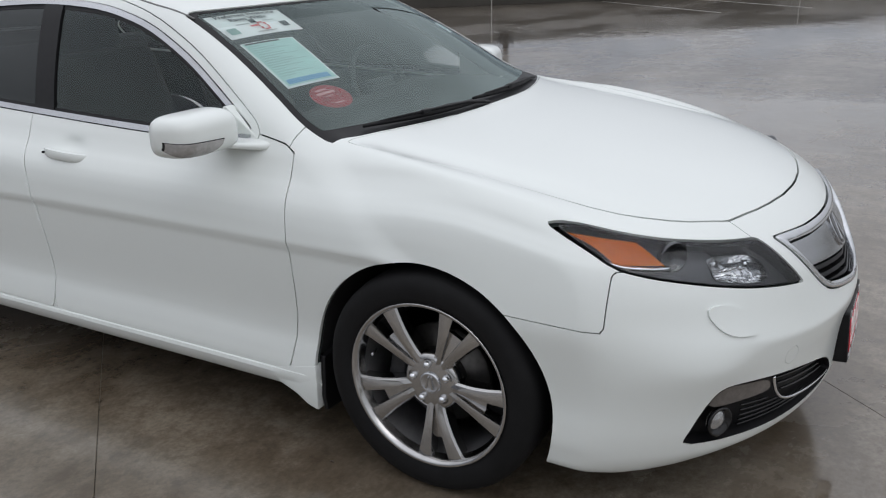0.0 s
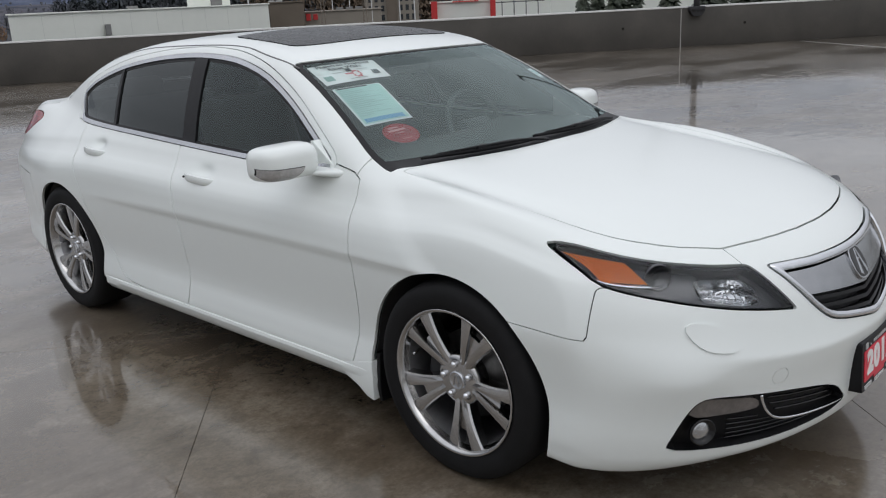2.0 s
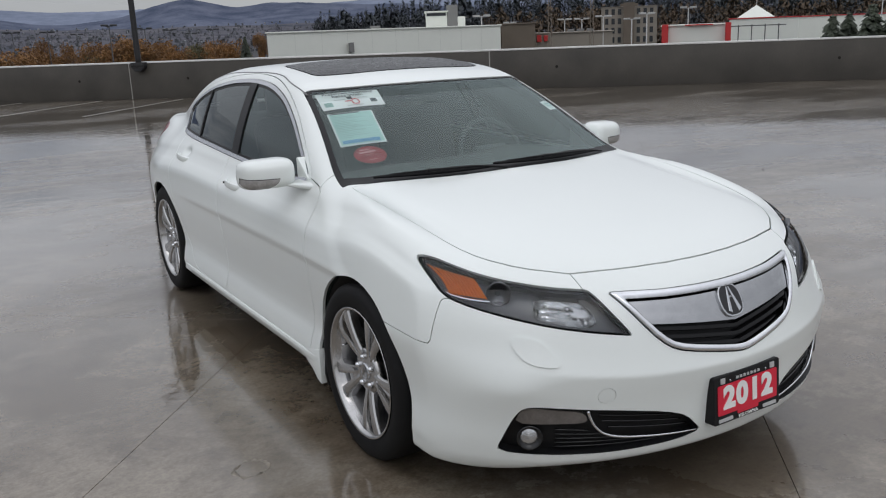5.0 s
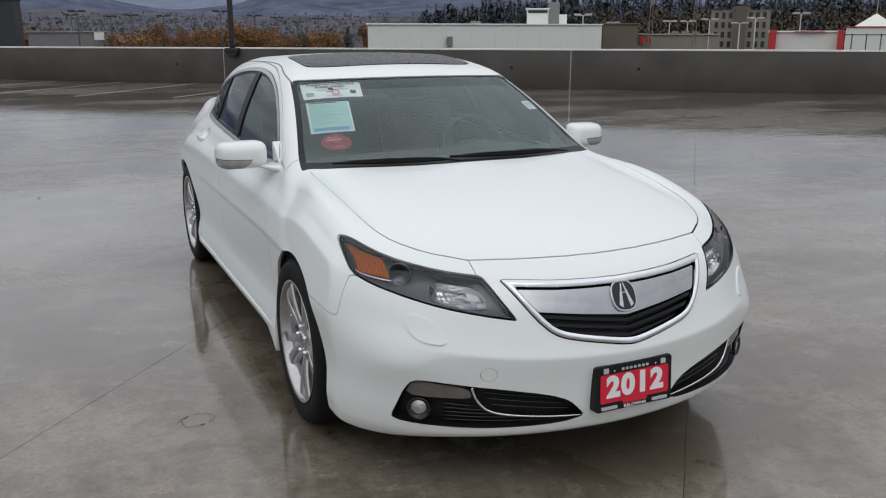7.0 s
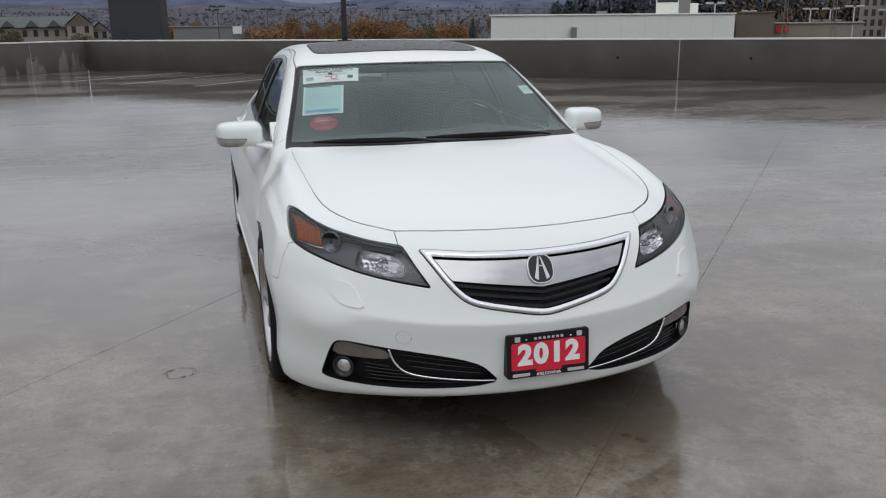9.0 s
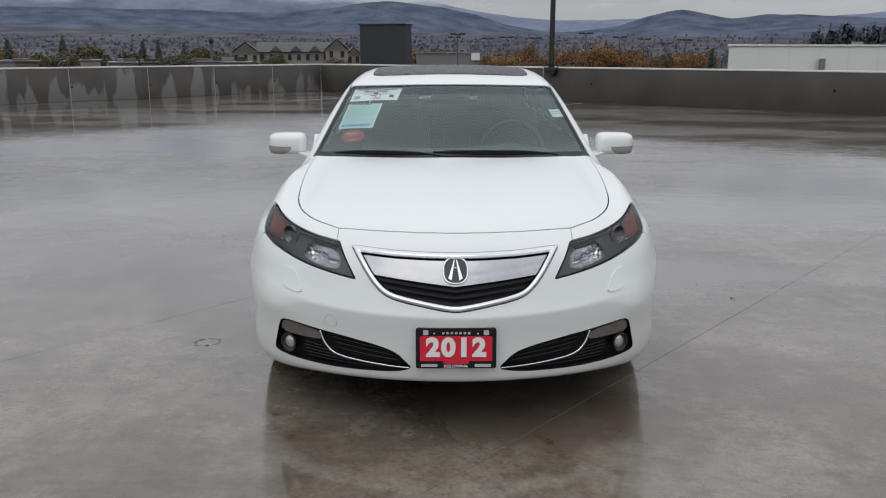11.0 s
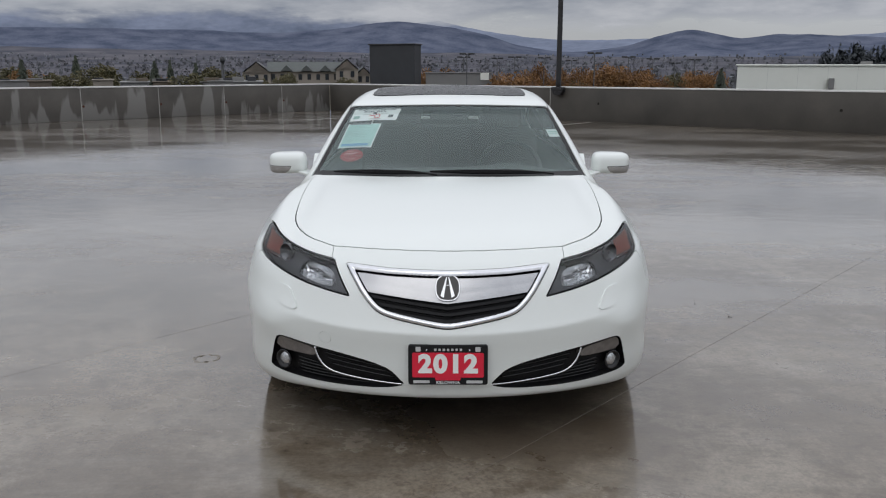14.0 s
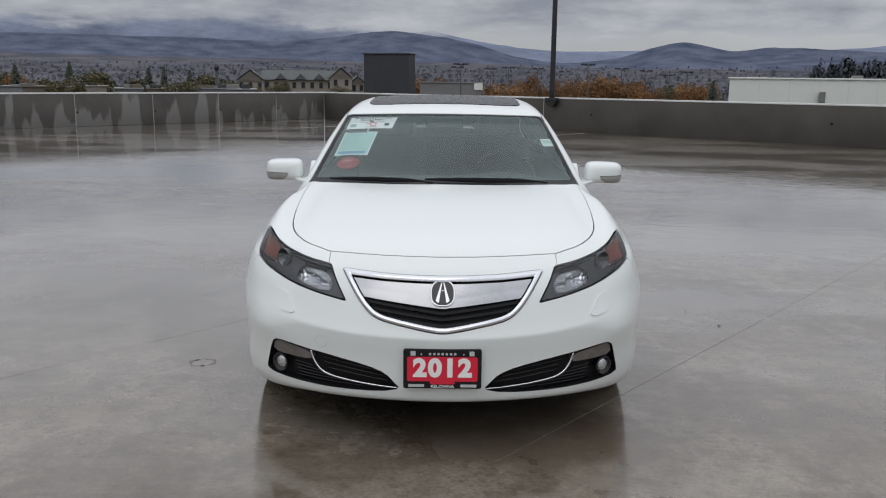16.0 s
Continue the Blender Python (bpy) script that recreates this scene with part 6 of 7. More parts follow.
# apartment house with gables
ob = thing("apartment_house", far(-9.2, 150, STREET), "cream three-storey apartment house with grey-green gable roofs", "building")
spin = Matrix.Translation(far(-9.2, 150, 0)) @ Matrix.Rotation(radians(9.2), 4, "Z")
for x0, x1, top, peak, y in ((-10.6, -6.0, 1.5, 3.3, 0.0), (-6.3, 6.0, 1.6, 3.3, 1.0), (5.2, 9.0, 2.1, 3.8, -0.6), (8.8, 11.4, 1.2, 2.4, 1.5)):
    bm = bmesh.new()
    block(bm, ((x0 + x1) / 2, y + 4, (top + STREET) / 2), (x1 - x0, 8, top - STREET))
    bm.transform(spin)
    part("wall", bm, STUCCO, ob)
    gable = (x1 - x0) < 6
    bm = bmesh.new()
    if gable:
        pts = [(x0 - 0.2, y - 0.1, top - 0.1), (x1 + 0.2, y - 0.1, top - 0.1), ((x0 + x1) / 2, y - 0.1, peak), (x0 - 0.2, y + 8.4, top - 0.1), (x1 + 0.2, y + 8.4, top - 0.1), ((x0 + x1) / 2, y + 8.4, peak)]
        vs = [bm.verts.new(p) for p in pts]
        for f in ((0, 2, 5, 3), (1, 4, 5, 2), (0, 3, 4, 1), (3, 5, 4)):
            bm.faces.new([vs[i] for i in f])
        front = bmesh.new()
        fv = [front.verts.new((p[0], p[1], p[2])) for p in ((x0, y - 0.14, top - 0.2), (x1, y - 0.14, top - 0.2), ((x0 + x1) / 2, y - 0.14, peak - 0.22))]
        front.faces.new(fv)
        bmesh.ops.solidify(front, geom=front.faces[:], thickness=0.1)
        front.transform(spin)
        part("gable", front, STUCCO, ob)
    else:
        pts = [(x0 - 0.3, y - 0.5, top), (x1 + 0.3, y - 0.5, top), (x1 + 0.3, y + 4, peak), (x0 - 0.3, y + 4, peak), (x0 - 0.3, y + 8.5, top), (x1 + 0.3, y + 8.5, top)]
        vs = [bm.verts.new(p) for p in pts]
        for f in ((0, 1, 2, 3), (3, 2, 5, 4), (0, 3, 4), (1, 5, 2)):
            bm.faces.new([vs[i] for i in f])
    bm.transform(spin)
    part("roof", bm, SHINGLE, ob)
    n = max(2, int((x1 - x0) / 1.5))
    for r in range(3):
        for c in range(n):
            w = block(bmesh.new(), (x0 + (x1 - x0) * (c + 0.5) / n, y - 0.03, top - 0.9 - 2.4 * r), (0.62, 0.12, 1.0))
            w.transform(spin)
            part("window", w, PANE, ob)
for x in (-3.2, 0.2, 3.4):
    bm = bmesh.new()
    vs = [bm.verts.new(p) for p in ((x - 1, 0.4, 1.7), (x + 1, 0.4, 1.7), (x, 0.4, 2.7), (x, 3.4, 2.8), (x - 1, 3.0, 2.1), (x + 1, 3.0, 2.1))]
    for f in ((0, 1, 2), (0, 2, 3, 4), (1, 5, 3, 2)):
        bm.faces.new([vs[i] for i in f])
    bm.transform(spin)
    part("dormer", bm, SHINGLE, ob)
# roofs and rooftop plant just over the parapet on the left
rng = random.Random(5)
for k in range(13):
    az = -27.5 + 1.75 * k
    if -13 < az < -6:
        continue
    d = rng.uniform(85, 120)
    ob, m, wide = slab_house("flat_roof_building", "low flat-roofed building with roof-top units", far(az, d), far(az + rng.uniform(1.0, 2.0), d), 8, rise_of(rng.uniform(-0.72, -0.48), d), rng.choice((GREY_WALL, BEIGE_WALL, GREY_WALL, BROWN_WALL)))
    for j in range(rng.randint(1, 3)):
        fixed("roof_unit", (wide * rng.uniform(0.1, 0.9), 1.5, rise_of(-0.5, d)), (rng.uniform(0.7, 1.6), 1, rng.uniform(0.3, 0.7)), rng.choice((GREY_WALL, BROWN_WALL, CHARCOAL)), ob, m)
ob = thing("chimney", far(-14.3, 100, STREET), "dark-capped grey flue chimney", "chimney")
part("stack", tube([far(-14.3, 100, STREET), far(-14.3, 100, rise_of(0.75, 100))], 0.18, 14), CHARCOAL, ob)
part("cap", tube([far(-14.3, 100, rise_of(0.62, 100)), far(-14.3, 100, rise_of(0.95, 100))], 0.28, 14), CHARCOAL, ob)


# ---- trees ----
def crown_mesh(seed, wide, tall, count, leaf):
    """A ragged crown: many small bent leaf clumps set round limbs, denser outside, with gaps."""
    r = random.Random(seed)
    verts, faces = [], []
    lobes = [(r.uniform(-0.55, 0.55) * wide, r.uniform(-0.55, 0.55) * wide, tall * r.uniform(0.15, 0.85), r.uniform(0.28, 0.5) * wide) for _ in range(14)]
    for _ in range(count):
        lx, ly, lz, lr = r.choice(lobes)
        d = Vector((r.gauss(0, 1), r.gauss(0, 1), r.gauss(0, 0.9))).normalized() * lr * r.uniform(0.55, 1.08)
        c = Vector((lx, ly, lz)) + d
        n = Vector((r.gauss(0, 1), r.gauss(0, 1), r.gauss(0.4, 1))).normalized()
        a = n.orthogonal().normalized()
        b = n.cross(a)
        s = leaf * r.uniform(0.6, 1.3)
        k = len(verts)
        verts += [c + a * s, c + b * s * 0.8 + n * s * 0.3, c - a * s * 0.9, c - b * s * 0.8 + n * s * 0.25, c - n * s * 0.35]
        faces += [(k, k + 1, k + 4), (k + 1, k + 2, k + 4), (k + 2, k + 3, k + 4), (k + 3, k, k + 4)]
    return mesh_of("crown", verts, faces, False)


def broad_tree(name, seed, mat, label, group, wide=3.4, tall=6.0):
    ob = thing(name, (0, 0, 0), label, "tree", group)
    trunk = tube([(0, 0, 0), (0.1, 0.05, 1.6), (0.05, 0.15, 3.6), (-0.1, 0.1, 6.5)], [0.28, 0.22, 0.17, 0.06], 9)
    part("trunk", trunk, BARK, ob, m=Matrix())
    r = random.Random(seed)
    for k in range(5):
        a = 2 * math.pi * k / 5 + r.uniform(-0.3, 0.3)
        part("limb", tube([(0.05, 0.1, 2.6 + 0.4 * k), (math.cos(a) * 1.1, math.sin(a) * 1.1, 4.0 + 0.4 * k), (math.cos(a) * 2.0, math.sin(a) * 2.0, 5.4 + 0.4 * k)], [0.11, 0.07, 0.03], 6), BARK, ob, m=Matrix())
    crown = crown_mesh(seed, wide, tall, 5200, 0.125)
    crown.transform(Matrix.Translation((0, 0, 3.2)))
    part("crown", crown, mat, ob, m=Matrix())
    return ob


def fir(name, seed, label, group):
    ob = thing(name, (0, 0, 0), label, "tree", group)
    part("trunk", tube([(0, 0, 0), (0, 0, 9.8)], [0.22, 0.03], 8), BARK, ob, m=Matrix())
    r = random.Random(seed)
    verts, faces = [], []
    for k in range(620):
        h = r.uniform(0.09, 1.0)
        a = r.uniform(0, 2 * math.pi)
        reach = (1 - h) ** 0.8 * 2.3 * r.uniform(0.35, 1.05)
        c = Vector((math.cos(a) * reach, math.sin(a) * reach, 10.2 * h - 0.25 * reach))
        d = Vector((math.cos(a), math.sin(a), -0.35)).normalized()
        side = d.cross(Vector((0, 0, 1))).normalized()
        s = 0.30 + 0.35 * (1 - h)
        i = len(verts)
        verts += [c - d * s, c + side * s * 0.55 - Vector((0, 0, 0.08)), c + d * s * 0.9 - Vector((0, 0, 0.12)), c - side * s * 0.55 - Vector((0, 0, 0.08)), c + Vector((0, 0, 0.16))]
        faces += [(i, i + 1, i + 4), (i + 1, i + 2, i + 4), (i + 2, i + 3, i + 4), (i + 3, i, i + 4)]
    part("crown", mesh_of("crown", verts, faces, False), GREEN_LEAF, ob, m=Matrix())
    return ob


def stand(base, az, dist, el, full, spin=0.0, widen=1.0):
    """A tree whose top reaches an elevation; full is its height as built."""
    top = rise_of(el, dist)
    s = (top - STREET) / full
    p = far(az, dist, STREET)
    return p, Matrix.Translation(p) @ Matrix.Rotation(spin, 4, "Z"), s


def plant(bases, rows, full):
    used = set()
    for k, (az, dist, el, w) in enumerate(rows):
        base = bases[k % len(bases)]
        p, m, s = stand(base, az, dist, el, full, k * 1.3)
        ob = base if base not in used else copy_thing(base, m)
        used.add(base)
        ob.matrix_basis = m @ Matrix.Diagonal((s * w, s * w, s, 1))


oranges = [broad_tree("autumn_tree", s, ORANGE_LEAF, "autumn tree with rust-orange leaves", "autumn trees") for s in (1, 2, 3)]
plant(oranges, [(-0.2, 120, 0.60, 0.9), (4.6, 112, 0.70, 1.1), (5.9, 130, 0.78, 0.7), (8.9, 125, 0.58, 0.8), (10.1, 115, 0.70, 0.9), (11.0, 112, 0.78, 1.0), (11.9, 112, 0.72, 1.0), (12.8, 112, 0.62, 1.0), (13.6, 114, 0.50, 0.9),
                (17.2, 120, 0.42, 0.9), (2.8, 140, 0.40, 0.8), (7.3, 150, 0.42, 0.7), (16.2, 130, 0.35, 0.7), (-18.4, 130, 0.35, 0.9), (-25.6, 130, 0.42, 0.9), (19.5, 260, 0.62, 0.6)], 9.8)
olives = [broad_tree("olive_tree", s, OLIVE_LEAF, "olive-green deciduous tree turning yellow", "olive trees", 2.5, 5.4) for s in (11, 12)]
plant(olives, [(-27.4, 135, 0.95, 1.3), (-24.9, 128, 0.80, 1.2), (-21.3, 125, 1.20, 1.2), (-19.5, 126, 1.12, 1.25), (-15.2, 128, 1.02, 1.3), (-11.6, 118, 0.62, 0.85), (-10.3, 118, 0.68, 0.8),
               (-28.6, 118, 0.72, 1.2), (-23.9, 120, 0.62, 1.1), (-22.4, 118, 0.85, 1.1), (-17.0, 118, 0.62, 1.2), (-13.2, 120, 0.60, 1.0), (-6.1, 120, 0.30, 0.9), (9.6, 118, 0.55, 0.9), (14.8, 125, 0.58, 0.8)], 9.8)
firs = [fir("fir_tree", s, "dark green conifer tree beside the shops", "conifers") for s in (21, 22)]
plant(firs, [(-26.2, 126, 0.70, 0.9), (-18.6, 124, 0.66, 0.9), (-16.1, 126, 0.55, 0.8), (-23.2, 130, 0.98, 0.8), (-17.7, 135, 0.72, 0.7), (18.1, 100, 0.20, 0.9), (54.9, 92, 0.10, 1.5), (55.8, 94, 0.22, 1.4), (57.0, 92, 0.62, 1.5), (58.1, 92, 0.30, 1.5), (60.3, 92, 0.40, 1.5), (62.4, 92, 0.52, 1.6), (63.3, 95, 0.30, 1.4), (64.6, 92, 0.46, 1.6), (65.5, 94, 0.62, 1.5), (66.6, 92, 0.42, 1.6), (67.6, 93, 0.5, 1.5)], 10.2)


# ---- street lights ----
def lot_light(label, mat, double):
    ob = thing("lot_light", (0, 0, 0), label, "street light", "parking-lot lights")
    part("pole", tube([(0, 0, 0), (0, 0, 10)], [0.10, 0.06], 8), mat, ob, m=Matrix())
    for s in ((-1, 1) if double else (1,)):
        part("head", block(bmesh.new(), (s * 0.55, 0, 10.02), (0.75, 0.34, 0.16), None, 0.03, 1), mat, ob, m=Matrix())
    part("arm", tube([(-0.5 if double else 0, 0, 9.95), (0.5, 0, 9.95)], 0.035, 6), mat, ob, m=Matrix())
    return ob


for mat, label, rows in ((CHARCOAL, "dark twin-head parking-lot light", [(1.4, 120, 1.04), (1.7, 105, 1.26), (3.6, 125, 0.96), (4.8, 120, 1.04), (6.7, 125, 0.99), (10.1, 105, 1.29), (12.2, 118, 1.03), (13.7, 125, 0.90), (16.3, 125, 0.84), (8.4, 150, 0.8), (15.0, 140, 0.62)]),
                         (LAMP_WHITE, "white twin-head street light", [(33.4, 92, 1.07), (35.4, 120, 0.55), (38.9, 110, 0.62), (40.0, 110, 0.62), (41.3, 100, 0.73), (44.0, 95, 0.80), (43.1, 100, 0.5), (46.6, 105, 1.05), (57.6, 110, 1.0)])):
    base = lot_light(label, mat, True)
    for k, (az, d, el) in enumerate(rows):
        p = far(az, d, STREET)
        s = (rise_of(el, d) - STREET) / 10.1
        m = Matrix.Translation(p) @ Matrix.Rotation(radians(-az + 15 * (k % 3)), 4, "Z")
        ob = base if k == 0 else copy_thing(base, m)
        ob.matrix_basis = m @ Matrix.Diagonal((1, 1, s, 1))
for az in (37.6, 40.3):
    d = 70
    ob = thing("lattice_mast", far(az, d, STREET), "slim dark bare lattice mast", "mast", "lattice masts")
    top = rise_of(2.2, d)
    for s in (-1, 1):
        part("leg", tube([far(az, d, STREET) + Vector((s * 0.42, 0, 0)), far(az, d, top) + Vector((s * 0.10, 0, 0))], 0.03, 6), BROWN_WALL, ob)
    for k in range(22):
        z = STREET + (top - STREET) * k / 22
        w0, w1 = 0.42 - 0.32 * k / 22, 0.42 - 0.32 * (k + 1) / 22
        s = 1 if k % 2 else -1
        part("brace", tube([far(az, d, z) + Vector((s * w0, 0, 0)), far(az, d, z + (top - STREET) / 22) + Vector((-s * w1, 0, 0))], 0.018, 5), BROWN_WALL, ob)


# ---- parked cars and roofs of the far town, conifer ridge and hills ----
def scatter_boxes(name, label, count, bearings, dists, size, mats, seed, lift=0.0):
    r = random.Random(seed)
    verts, faces, slots = [], [], []
    for _ in range(count):
        az, d = r.uniform(*bearings), r.uniform(*dists)
        p = far(az, d)
        z = STREET + lift * ((d - dists[0]) / (dists[1] - dists[0])) ** 1.3
        w, l, h = size * r.uniform(0.6, 1.5), size * r.uniform(0.6, 1.5), size * r.uniform(0.35, 0.7)
        a = r.uniform(0, 3.14)
        k = len(verts)
        for sx, sy in ((-1, -1), (1, -1), (1, 1), (-1, 1)):
            q = Vector((sx * w * math.cos(a) - sy * l * math.sin(a), sx * w * math.sin(a) + sy * l * math.cos(a), 0)) * 0.5
            verts += [(p.x + q.x, p.y + q.y, z - 2), (p.x + q.x, p.y + q.y, z + h)]
        verts += [(p.x, p.y, z + h * 1.6)]
        faces += [(k, k + 2, k + 3, k + 1), (k + 2, k + 4, k + 5, k + 3), (k + 4, k + 6, k + 7, k + 5), (k + 6, k, k + 1, k + 7), (k + 1, k + 3, k + 8), (k + 3, k + 5, k + 8), (k + 5, k + 7, k + 8), (k + 7, k + 1, k + 8)]
        slots += [r.randrange(len(mats))] * 8
    me = mesh_of(name, verts, faces, False)
    for m in mats:
        me.materials.append(m)
    me.polygons.foreach_set("material_index", slots)
    ob = new(name, me)
    return tagged(ob, label, "town", kind="stuff")


# house tones kept close and bluish: distance haze is mixed into them
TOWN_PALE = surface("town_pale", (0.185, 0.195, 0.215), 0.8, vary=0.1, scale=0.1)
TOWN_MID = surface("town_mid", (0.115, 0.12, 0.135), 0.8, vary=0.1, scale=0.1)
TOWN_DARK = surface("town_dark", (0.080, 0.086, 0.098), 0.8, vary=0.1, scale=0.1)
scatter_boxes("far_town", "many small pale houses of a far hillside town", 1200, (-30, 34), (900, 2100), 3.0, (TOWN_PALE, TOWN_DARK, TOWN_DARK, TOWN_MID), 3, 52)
scatter_boxes("far_street", "low roofs, signs and parked cars beyond the parapet", 170, (-2, 20), (105, 180), 3.2, (WHITE_WALL, GREY_WALL, RED_WALL, CHARCOAL, BEIGE_WALL, surface("blue_panel", (0.05, 0.12, 0.30), 0.5)), 4, 3.0)


def far_wood(name, label, count, bearings, dists, tall, mat, seed, crest, round_share=0.5, flecks=24):
    """Far woods: every tree a loose cone or ball of small flecks of foliage."""
    r = np.random.default_rng(seed)
    az, d = r.uniform(*bearings, count), r.uniform(*dists, count)
    deep = (d - dists[0]) / (dists[1] - dists[0])
    base = (1.5 + d * np.tan(np.radians(crest(az)))) * deep ** 0.8 + STREET * (1 - deep) - 1
    h = tall * r.uniform(0.5, 1.35, count)
    blunt = r.random(count) < round_share
    w = h * np.where(blunt, r.uniform(0.30, 0.5, count), r.uniform(0.12, 0.20, count))
    share = r.random((count, flecks)) ** np.where(blunt, 0.8, 1.1)[:, None]
    swell = np.where(blunt[:, None], np.sqrt(np.clip(1 - (2 * share - 0.9) ** 2, 0.02, 1)), (1 - share) ** 0.85)
    turn = r.uniform(0, 6.283, (count, flecks))
    reach = w[:, None] * swell * np.sqrt(r.random((count, flecks)))
    centre = np.stack(((-1.2 + d * np.sin(np.radians(az)))[:, None] + reach * np.cos(turn), (-2.3 + d * np.cos(np.radians(az)))[:, None] + reach * np.sin(turn), base[:, None] + h[:, None] * share), 2)
    size = (h[:, None] * np.where(blunt[:, None], 0.085, 0.036))[:, :, None, None]
    verts = (centre[:, :, None, :] + size * r.normal(0, 0.8, (count, flecks, 3, 3)) * (1, 1, 1.3)).reshape(-1, 3)
    ob = part(name, mesh_of(name, verts, np.arange(len(verts)).reshape(-1, 3), True, r.normal(0, 0.35, verts.shape) + (0, -0.35, 0.85)), mat, None)
    return tagged(ob, label, "woods", kind="stuff")


# foliage colours paled towards blue-grey, with the haze painted in
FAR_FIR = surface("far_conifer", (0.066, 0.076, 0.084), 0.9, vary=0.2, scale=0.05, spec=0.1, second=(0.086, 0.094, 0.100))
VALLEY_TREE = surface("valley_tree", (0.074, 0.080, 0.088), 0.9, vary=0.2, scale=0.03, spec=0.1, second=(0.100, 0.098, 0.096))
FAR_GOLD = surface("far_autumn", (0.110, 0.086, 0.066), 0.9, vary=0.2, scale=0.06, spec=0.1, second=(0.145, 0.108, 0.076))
crest = curve([(20, 0.25), (25, 0.45), (29, 0.95), (33, 1.40), (38, 1.45), (45, 1.35), (52, 1.25), (70, 1.2)])
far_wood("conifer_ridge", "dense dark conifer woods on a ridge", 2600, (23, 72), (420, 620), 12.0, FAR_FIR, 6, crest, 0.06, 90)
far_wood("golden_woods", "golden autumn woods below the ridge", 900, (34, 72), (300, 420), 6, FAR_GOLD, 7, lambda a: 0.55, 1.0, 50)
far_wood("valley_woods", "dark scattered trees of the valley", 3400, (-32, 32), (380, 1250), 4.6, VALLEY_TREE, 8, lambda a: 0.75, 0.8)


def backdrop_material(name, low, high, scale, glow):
    """Far hills with woods and clearings: matt, with the moist air's haze put into a bluish, faintly glowing colour."""
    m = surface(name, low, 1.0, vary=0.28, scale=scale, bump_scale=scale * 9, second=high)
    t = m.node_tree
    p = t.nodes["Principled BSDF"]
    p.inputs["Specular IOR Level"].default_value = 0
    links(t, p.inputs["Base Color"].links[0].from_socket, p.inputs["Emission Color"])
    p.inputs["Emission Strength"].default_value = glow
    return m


def hills(name, label, near, ridge, top, mat, seed, bearings, wave):
    """A range of hills: rising from the plain to a ridge whose elevation runs along the bearings."""
    verts, faces = [], []
    n, k = 520, 14
    for i in range(n + 1):
        az = bearings[0] + (bearings[1] - bearings[0]) * i / n
        for j in range(k + 1):
            u = j / k
            d = near + (ridge - near) * u
            el = float(top(az)) * (0.12 + 0.88 * u ** 1.25) * (u > 0) + wave * noise.fractal(Vector((az * 0.22 + seed, u * 2.2, seed)), 0.9, 2.1, 6) * min(1, 3 * u)
            p = far(az, d, rise_of(el, d) if u > 0 else STREET - 5)
            verts.append(p)
    for i in range(n):
        for j in range(k):
            a = i * (k + 1) + j
            faces.append((a, a + k + 1, a + k + 2, a + 1))
    ob = part(name, mesh_of(name, verts, faces), mat, None)
    return tagged(ob, label, "hills", kind="structure")


# haze painted by range: farther hills are bluer, paler and glow more
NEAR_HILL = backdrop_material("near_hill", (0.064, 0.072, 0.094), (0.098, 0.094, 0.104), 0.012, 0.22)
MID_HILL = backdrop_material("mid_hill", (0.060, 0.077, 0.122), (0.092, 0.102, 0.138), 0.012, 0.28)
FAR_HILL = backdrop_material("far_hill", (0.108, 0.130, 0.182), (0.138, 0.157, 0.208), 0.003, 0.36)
hills("backdrop_slopes", "town slopes coloured blue-grey for moist air", 1300, 2300, curve([(-40, 1.35), (-27, 1.45), (-15, 1.35), (-4, 1.25), (3, 1.2), (10, 0.95), (16, 0.95), (24, 0.9), (32, 1.0), (75, 0.9)]), NEAR_HILL, 3.1, (-60, 90), 0.10)
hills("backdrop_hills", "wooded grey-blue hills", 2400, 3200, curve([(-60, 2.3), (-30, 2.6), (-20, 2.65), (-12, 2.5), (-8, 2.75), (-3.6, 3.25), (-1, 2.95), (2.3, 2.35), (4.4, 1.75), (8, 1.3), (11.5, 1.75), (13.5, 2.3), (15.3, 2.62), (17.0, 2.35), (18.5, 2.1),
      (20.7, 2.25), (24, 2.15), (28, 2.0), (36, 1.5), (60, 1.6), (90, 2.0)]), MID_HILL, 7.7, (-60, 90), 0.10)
hills("backdrop_mountains", "mountains coloured misty blue", 3300, 4100, curve([(-60, 5.6), (-30, 5.6), (-22, 5.2), (-15, 5.5), (-9, 4.9), (-4.5, 4.5), (-2, 3.7), (0, 3.1), (6, 2.2), (10, 2.0), (14, 2.1), (20, 2.0), (26, 2.3), (31, 2.9), (36, 3.6), (44, 3.9), (60, 3.6), (90, 3.0)]), FAR_HILL, 1.3, (-60, 90), 0.16)


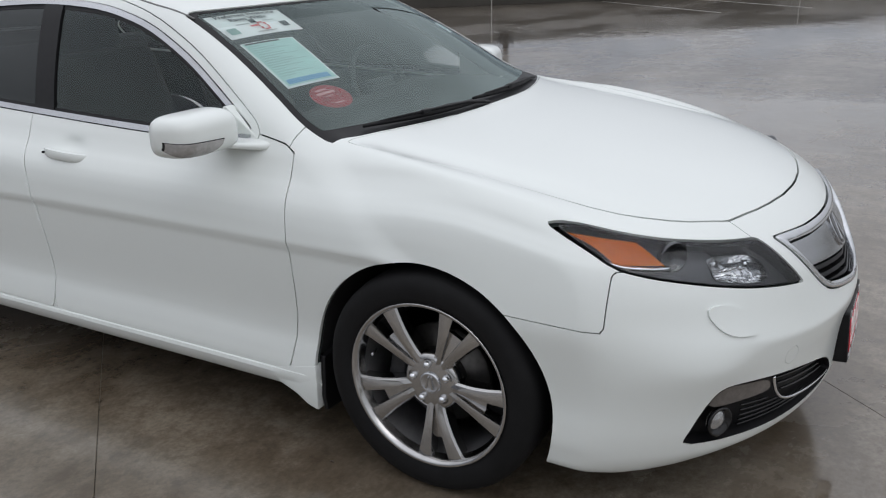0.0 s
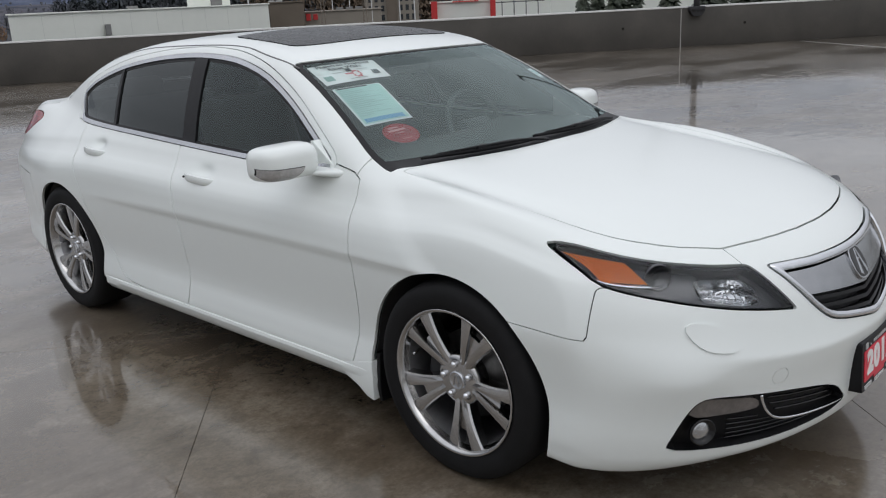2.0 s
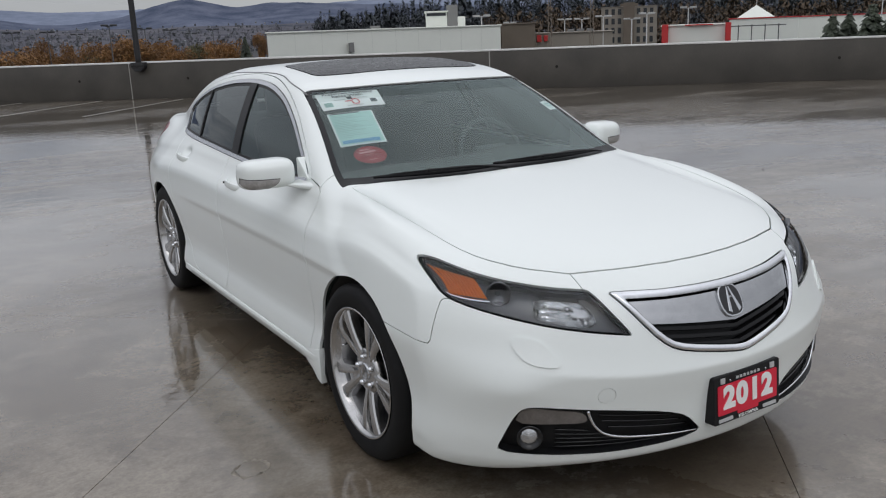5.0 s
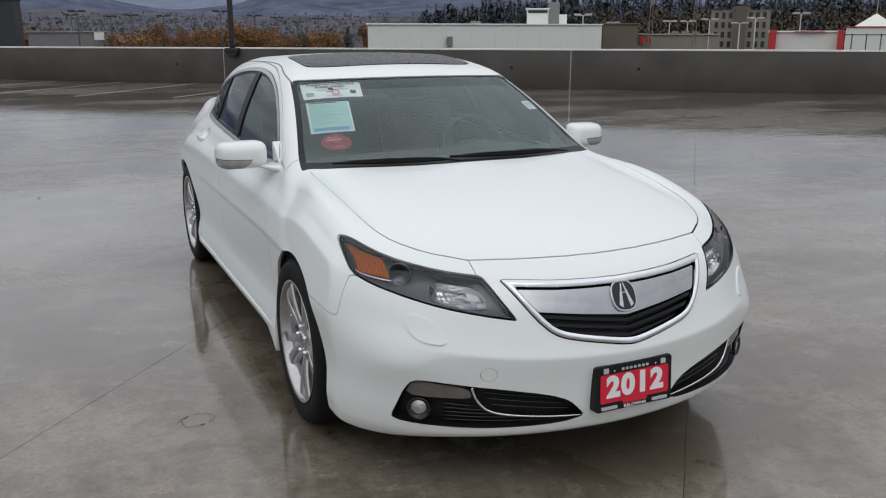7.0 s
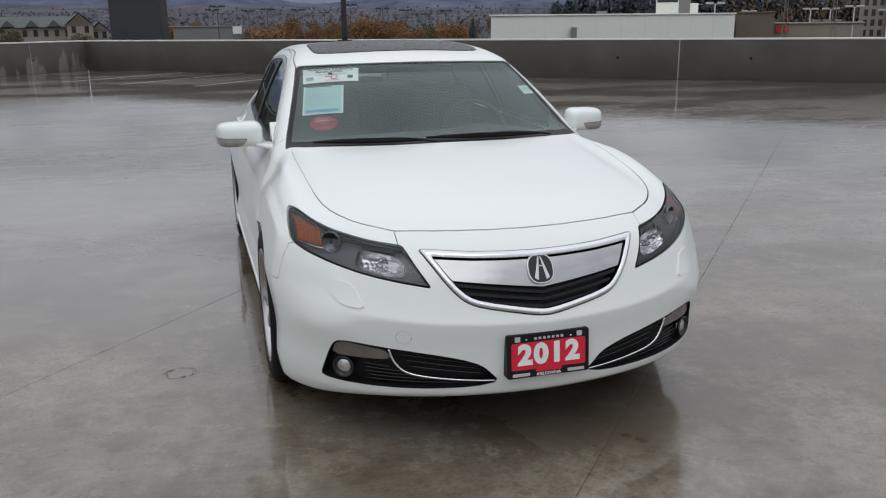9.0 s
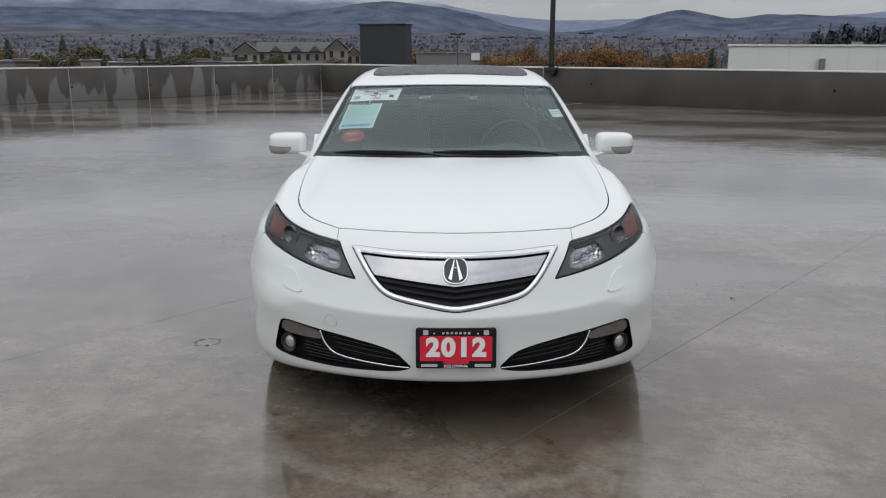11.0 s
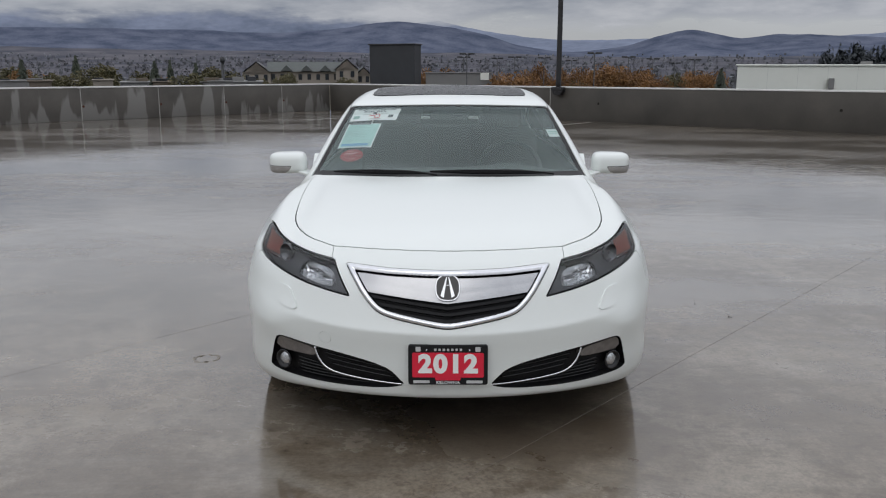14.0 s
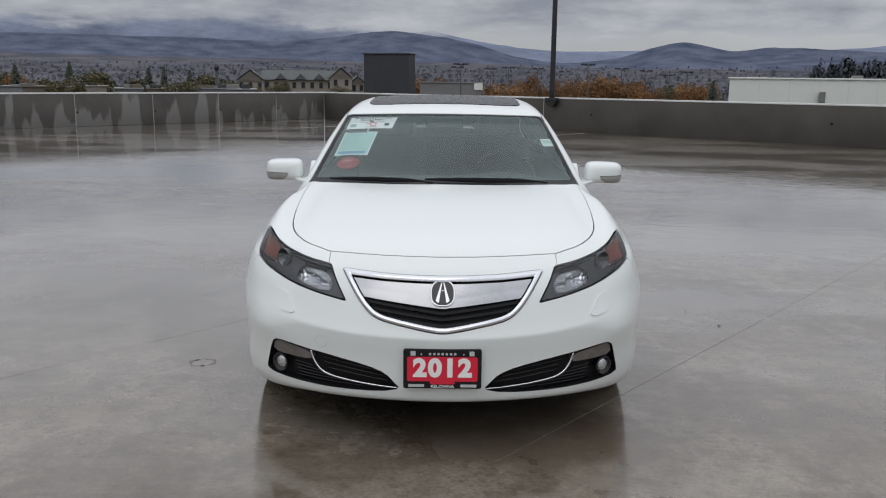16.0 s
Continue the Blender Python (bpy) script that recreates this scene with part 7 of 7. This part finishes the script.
def cloud_bank():
    """A far bank of low cloud across the mountain tops, torn by noise."""
    m = bpy.data.materials.new("low_cloud")
    m.use_nodes = True
    t = m.node_tree
    t.nodes.remove(t.nodes["Principled BSDF"])
    geo = t.nodes.new("ShaderNodeNewGeometry").outputs["Position"]
    mp = t.nodes.new("ShaderNodeMapping")
    mp.inputs["Scale"].default_value = (0.0022, 0.0022, 0.0085)
    links(t, geo, mp.inputs[0])
    n = t.nodes.new("ShaderNodeTexNoise")
    n.inputs["Scale"].default_value, n.inputs["Detail"].default_value, n.inputs["Roughness"].default_value = 1.0, 8, 0.6
    links(t, mp.outputs[0], n.inputs["Vector"])
    s = t.nodes.new("ShaderNodeSeparateXYZ")
    links(t, geo, s.inputs[0])
    up = t.nodes.new("ShaderNodeMapRange")
    up.inputs[1].default_value, up.inputs[2].default_value, up.inputs[3].default_value, up.inputs[4].default_value = 108, 285, -0.30, 0.42
    links(t, s.outputs[2], up.inputs[0])
    add = t.nodes.new("ShaderNodeMath")
    links(t, n.outputs[0], add.inputs[0])
    links(t, up.outputs[0], add.inputs[1])
    r = t.nodes.new("ShaderNodeMapRange")
    r.inputs[1].default_value, r.inputs[2].default_value, r.inputs[3].default_value, r.inputs[4].default_value = 0.42, 0.60, 0, 0.97
    links(t, add.outputs[0], r.inputs[0])
    tone = t.nodes.new("ShaderNodeValToRGB")
    tone.color_ramp.elements[0].color, tone.color_ramp.elements[1].color = (0.25, 0.275, 0.325, 1), (0.47, 0.485, 0.52, 1)
    tone.color_ramp.elements[0].position, tone.color_ramp.elements[1].position = 0.36, 0.66
    links(t, n.outputs[0], tone.inputs[0])
    e = t.nodes.new("ShaderNodeEmission")
    links(t, tone.outputs[0], e.inputs[0])
    clear = t.nodes.new("ShaderNodeBsdfTransparent")
    mix = t.nodes.new("ShaderNodeMixShader")
    links(t, r.outputs[0], mix.inputs[0])
    links(t, clear.outputs[0], mix.inputs[1])
    links(t, e.outputs[0], mix.inputs[2])
    links(t, mix.outputs[0], t.nodes["Material Output"].inputs[0])
    verts, faces = [], []
    for i in range(101):
        az = -60 + 150 * i / 100
        verts += [far(az, 3250, 90), far(az, 3250, 520)]
    faces = [(2 * i, 2 * i + 2, 2 * i + 3, 2 * i + 1) for i in range(100)]
    ob = part("backdrop_clouds", mesh_of("backdrop_clouds", verts, faces), m, None)
    return tagged(ob, "torn grey cloud bank lying on the mountains", "clouds", kind="structure")


cloud_bank()
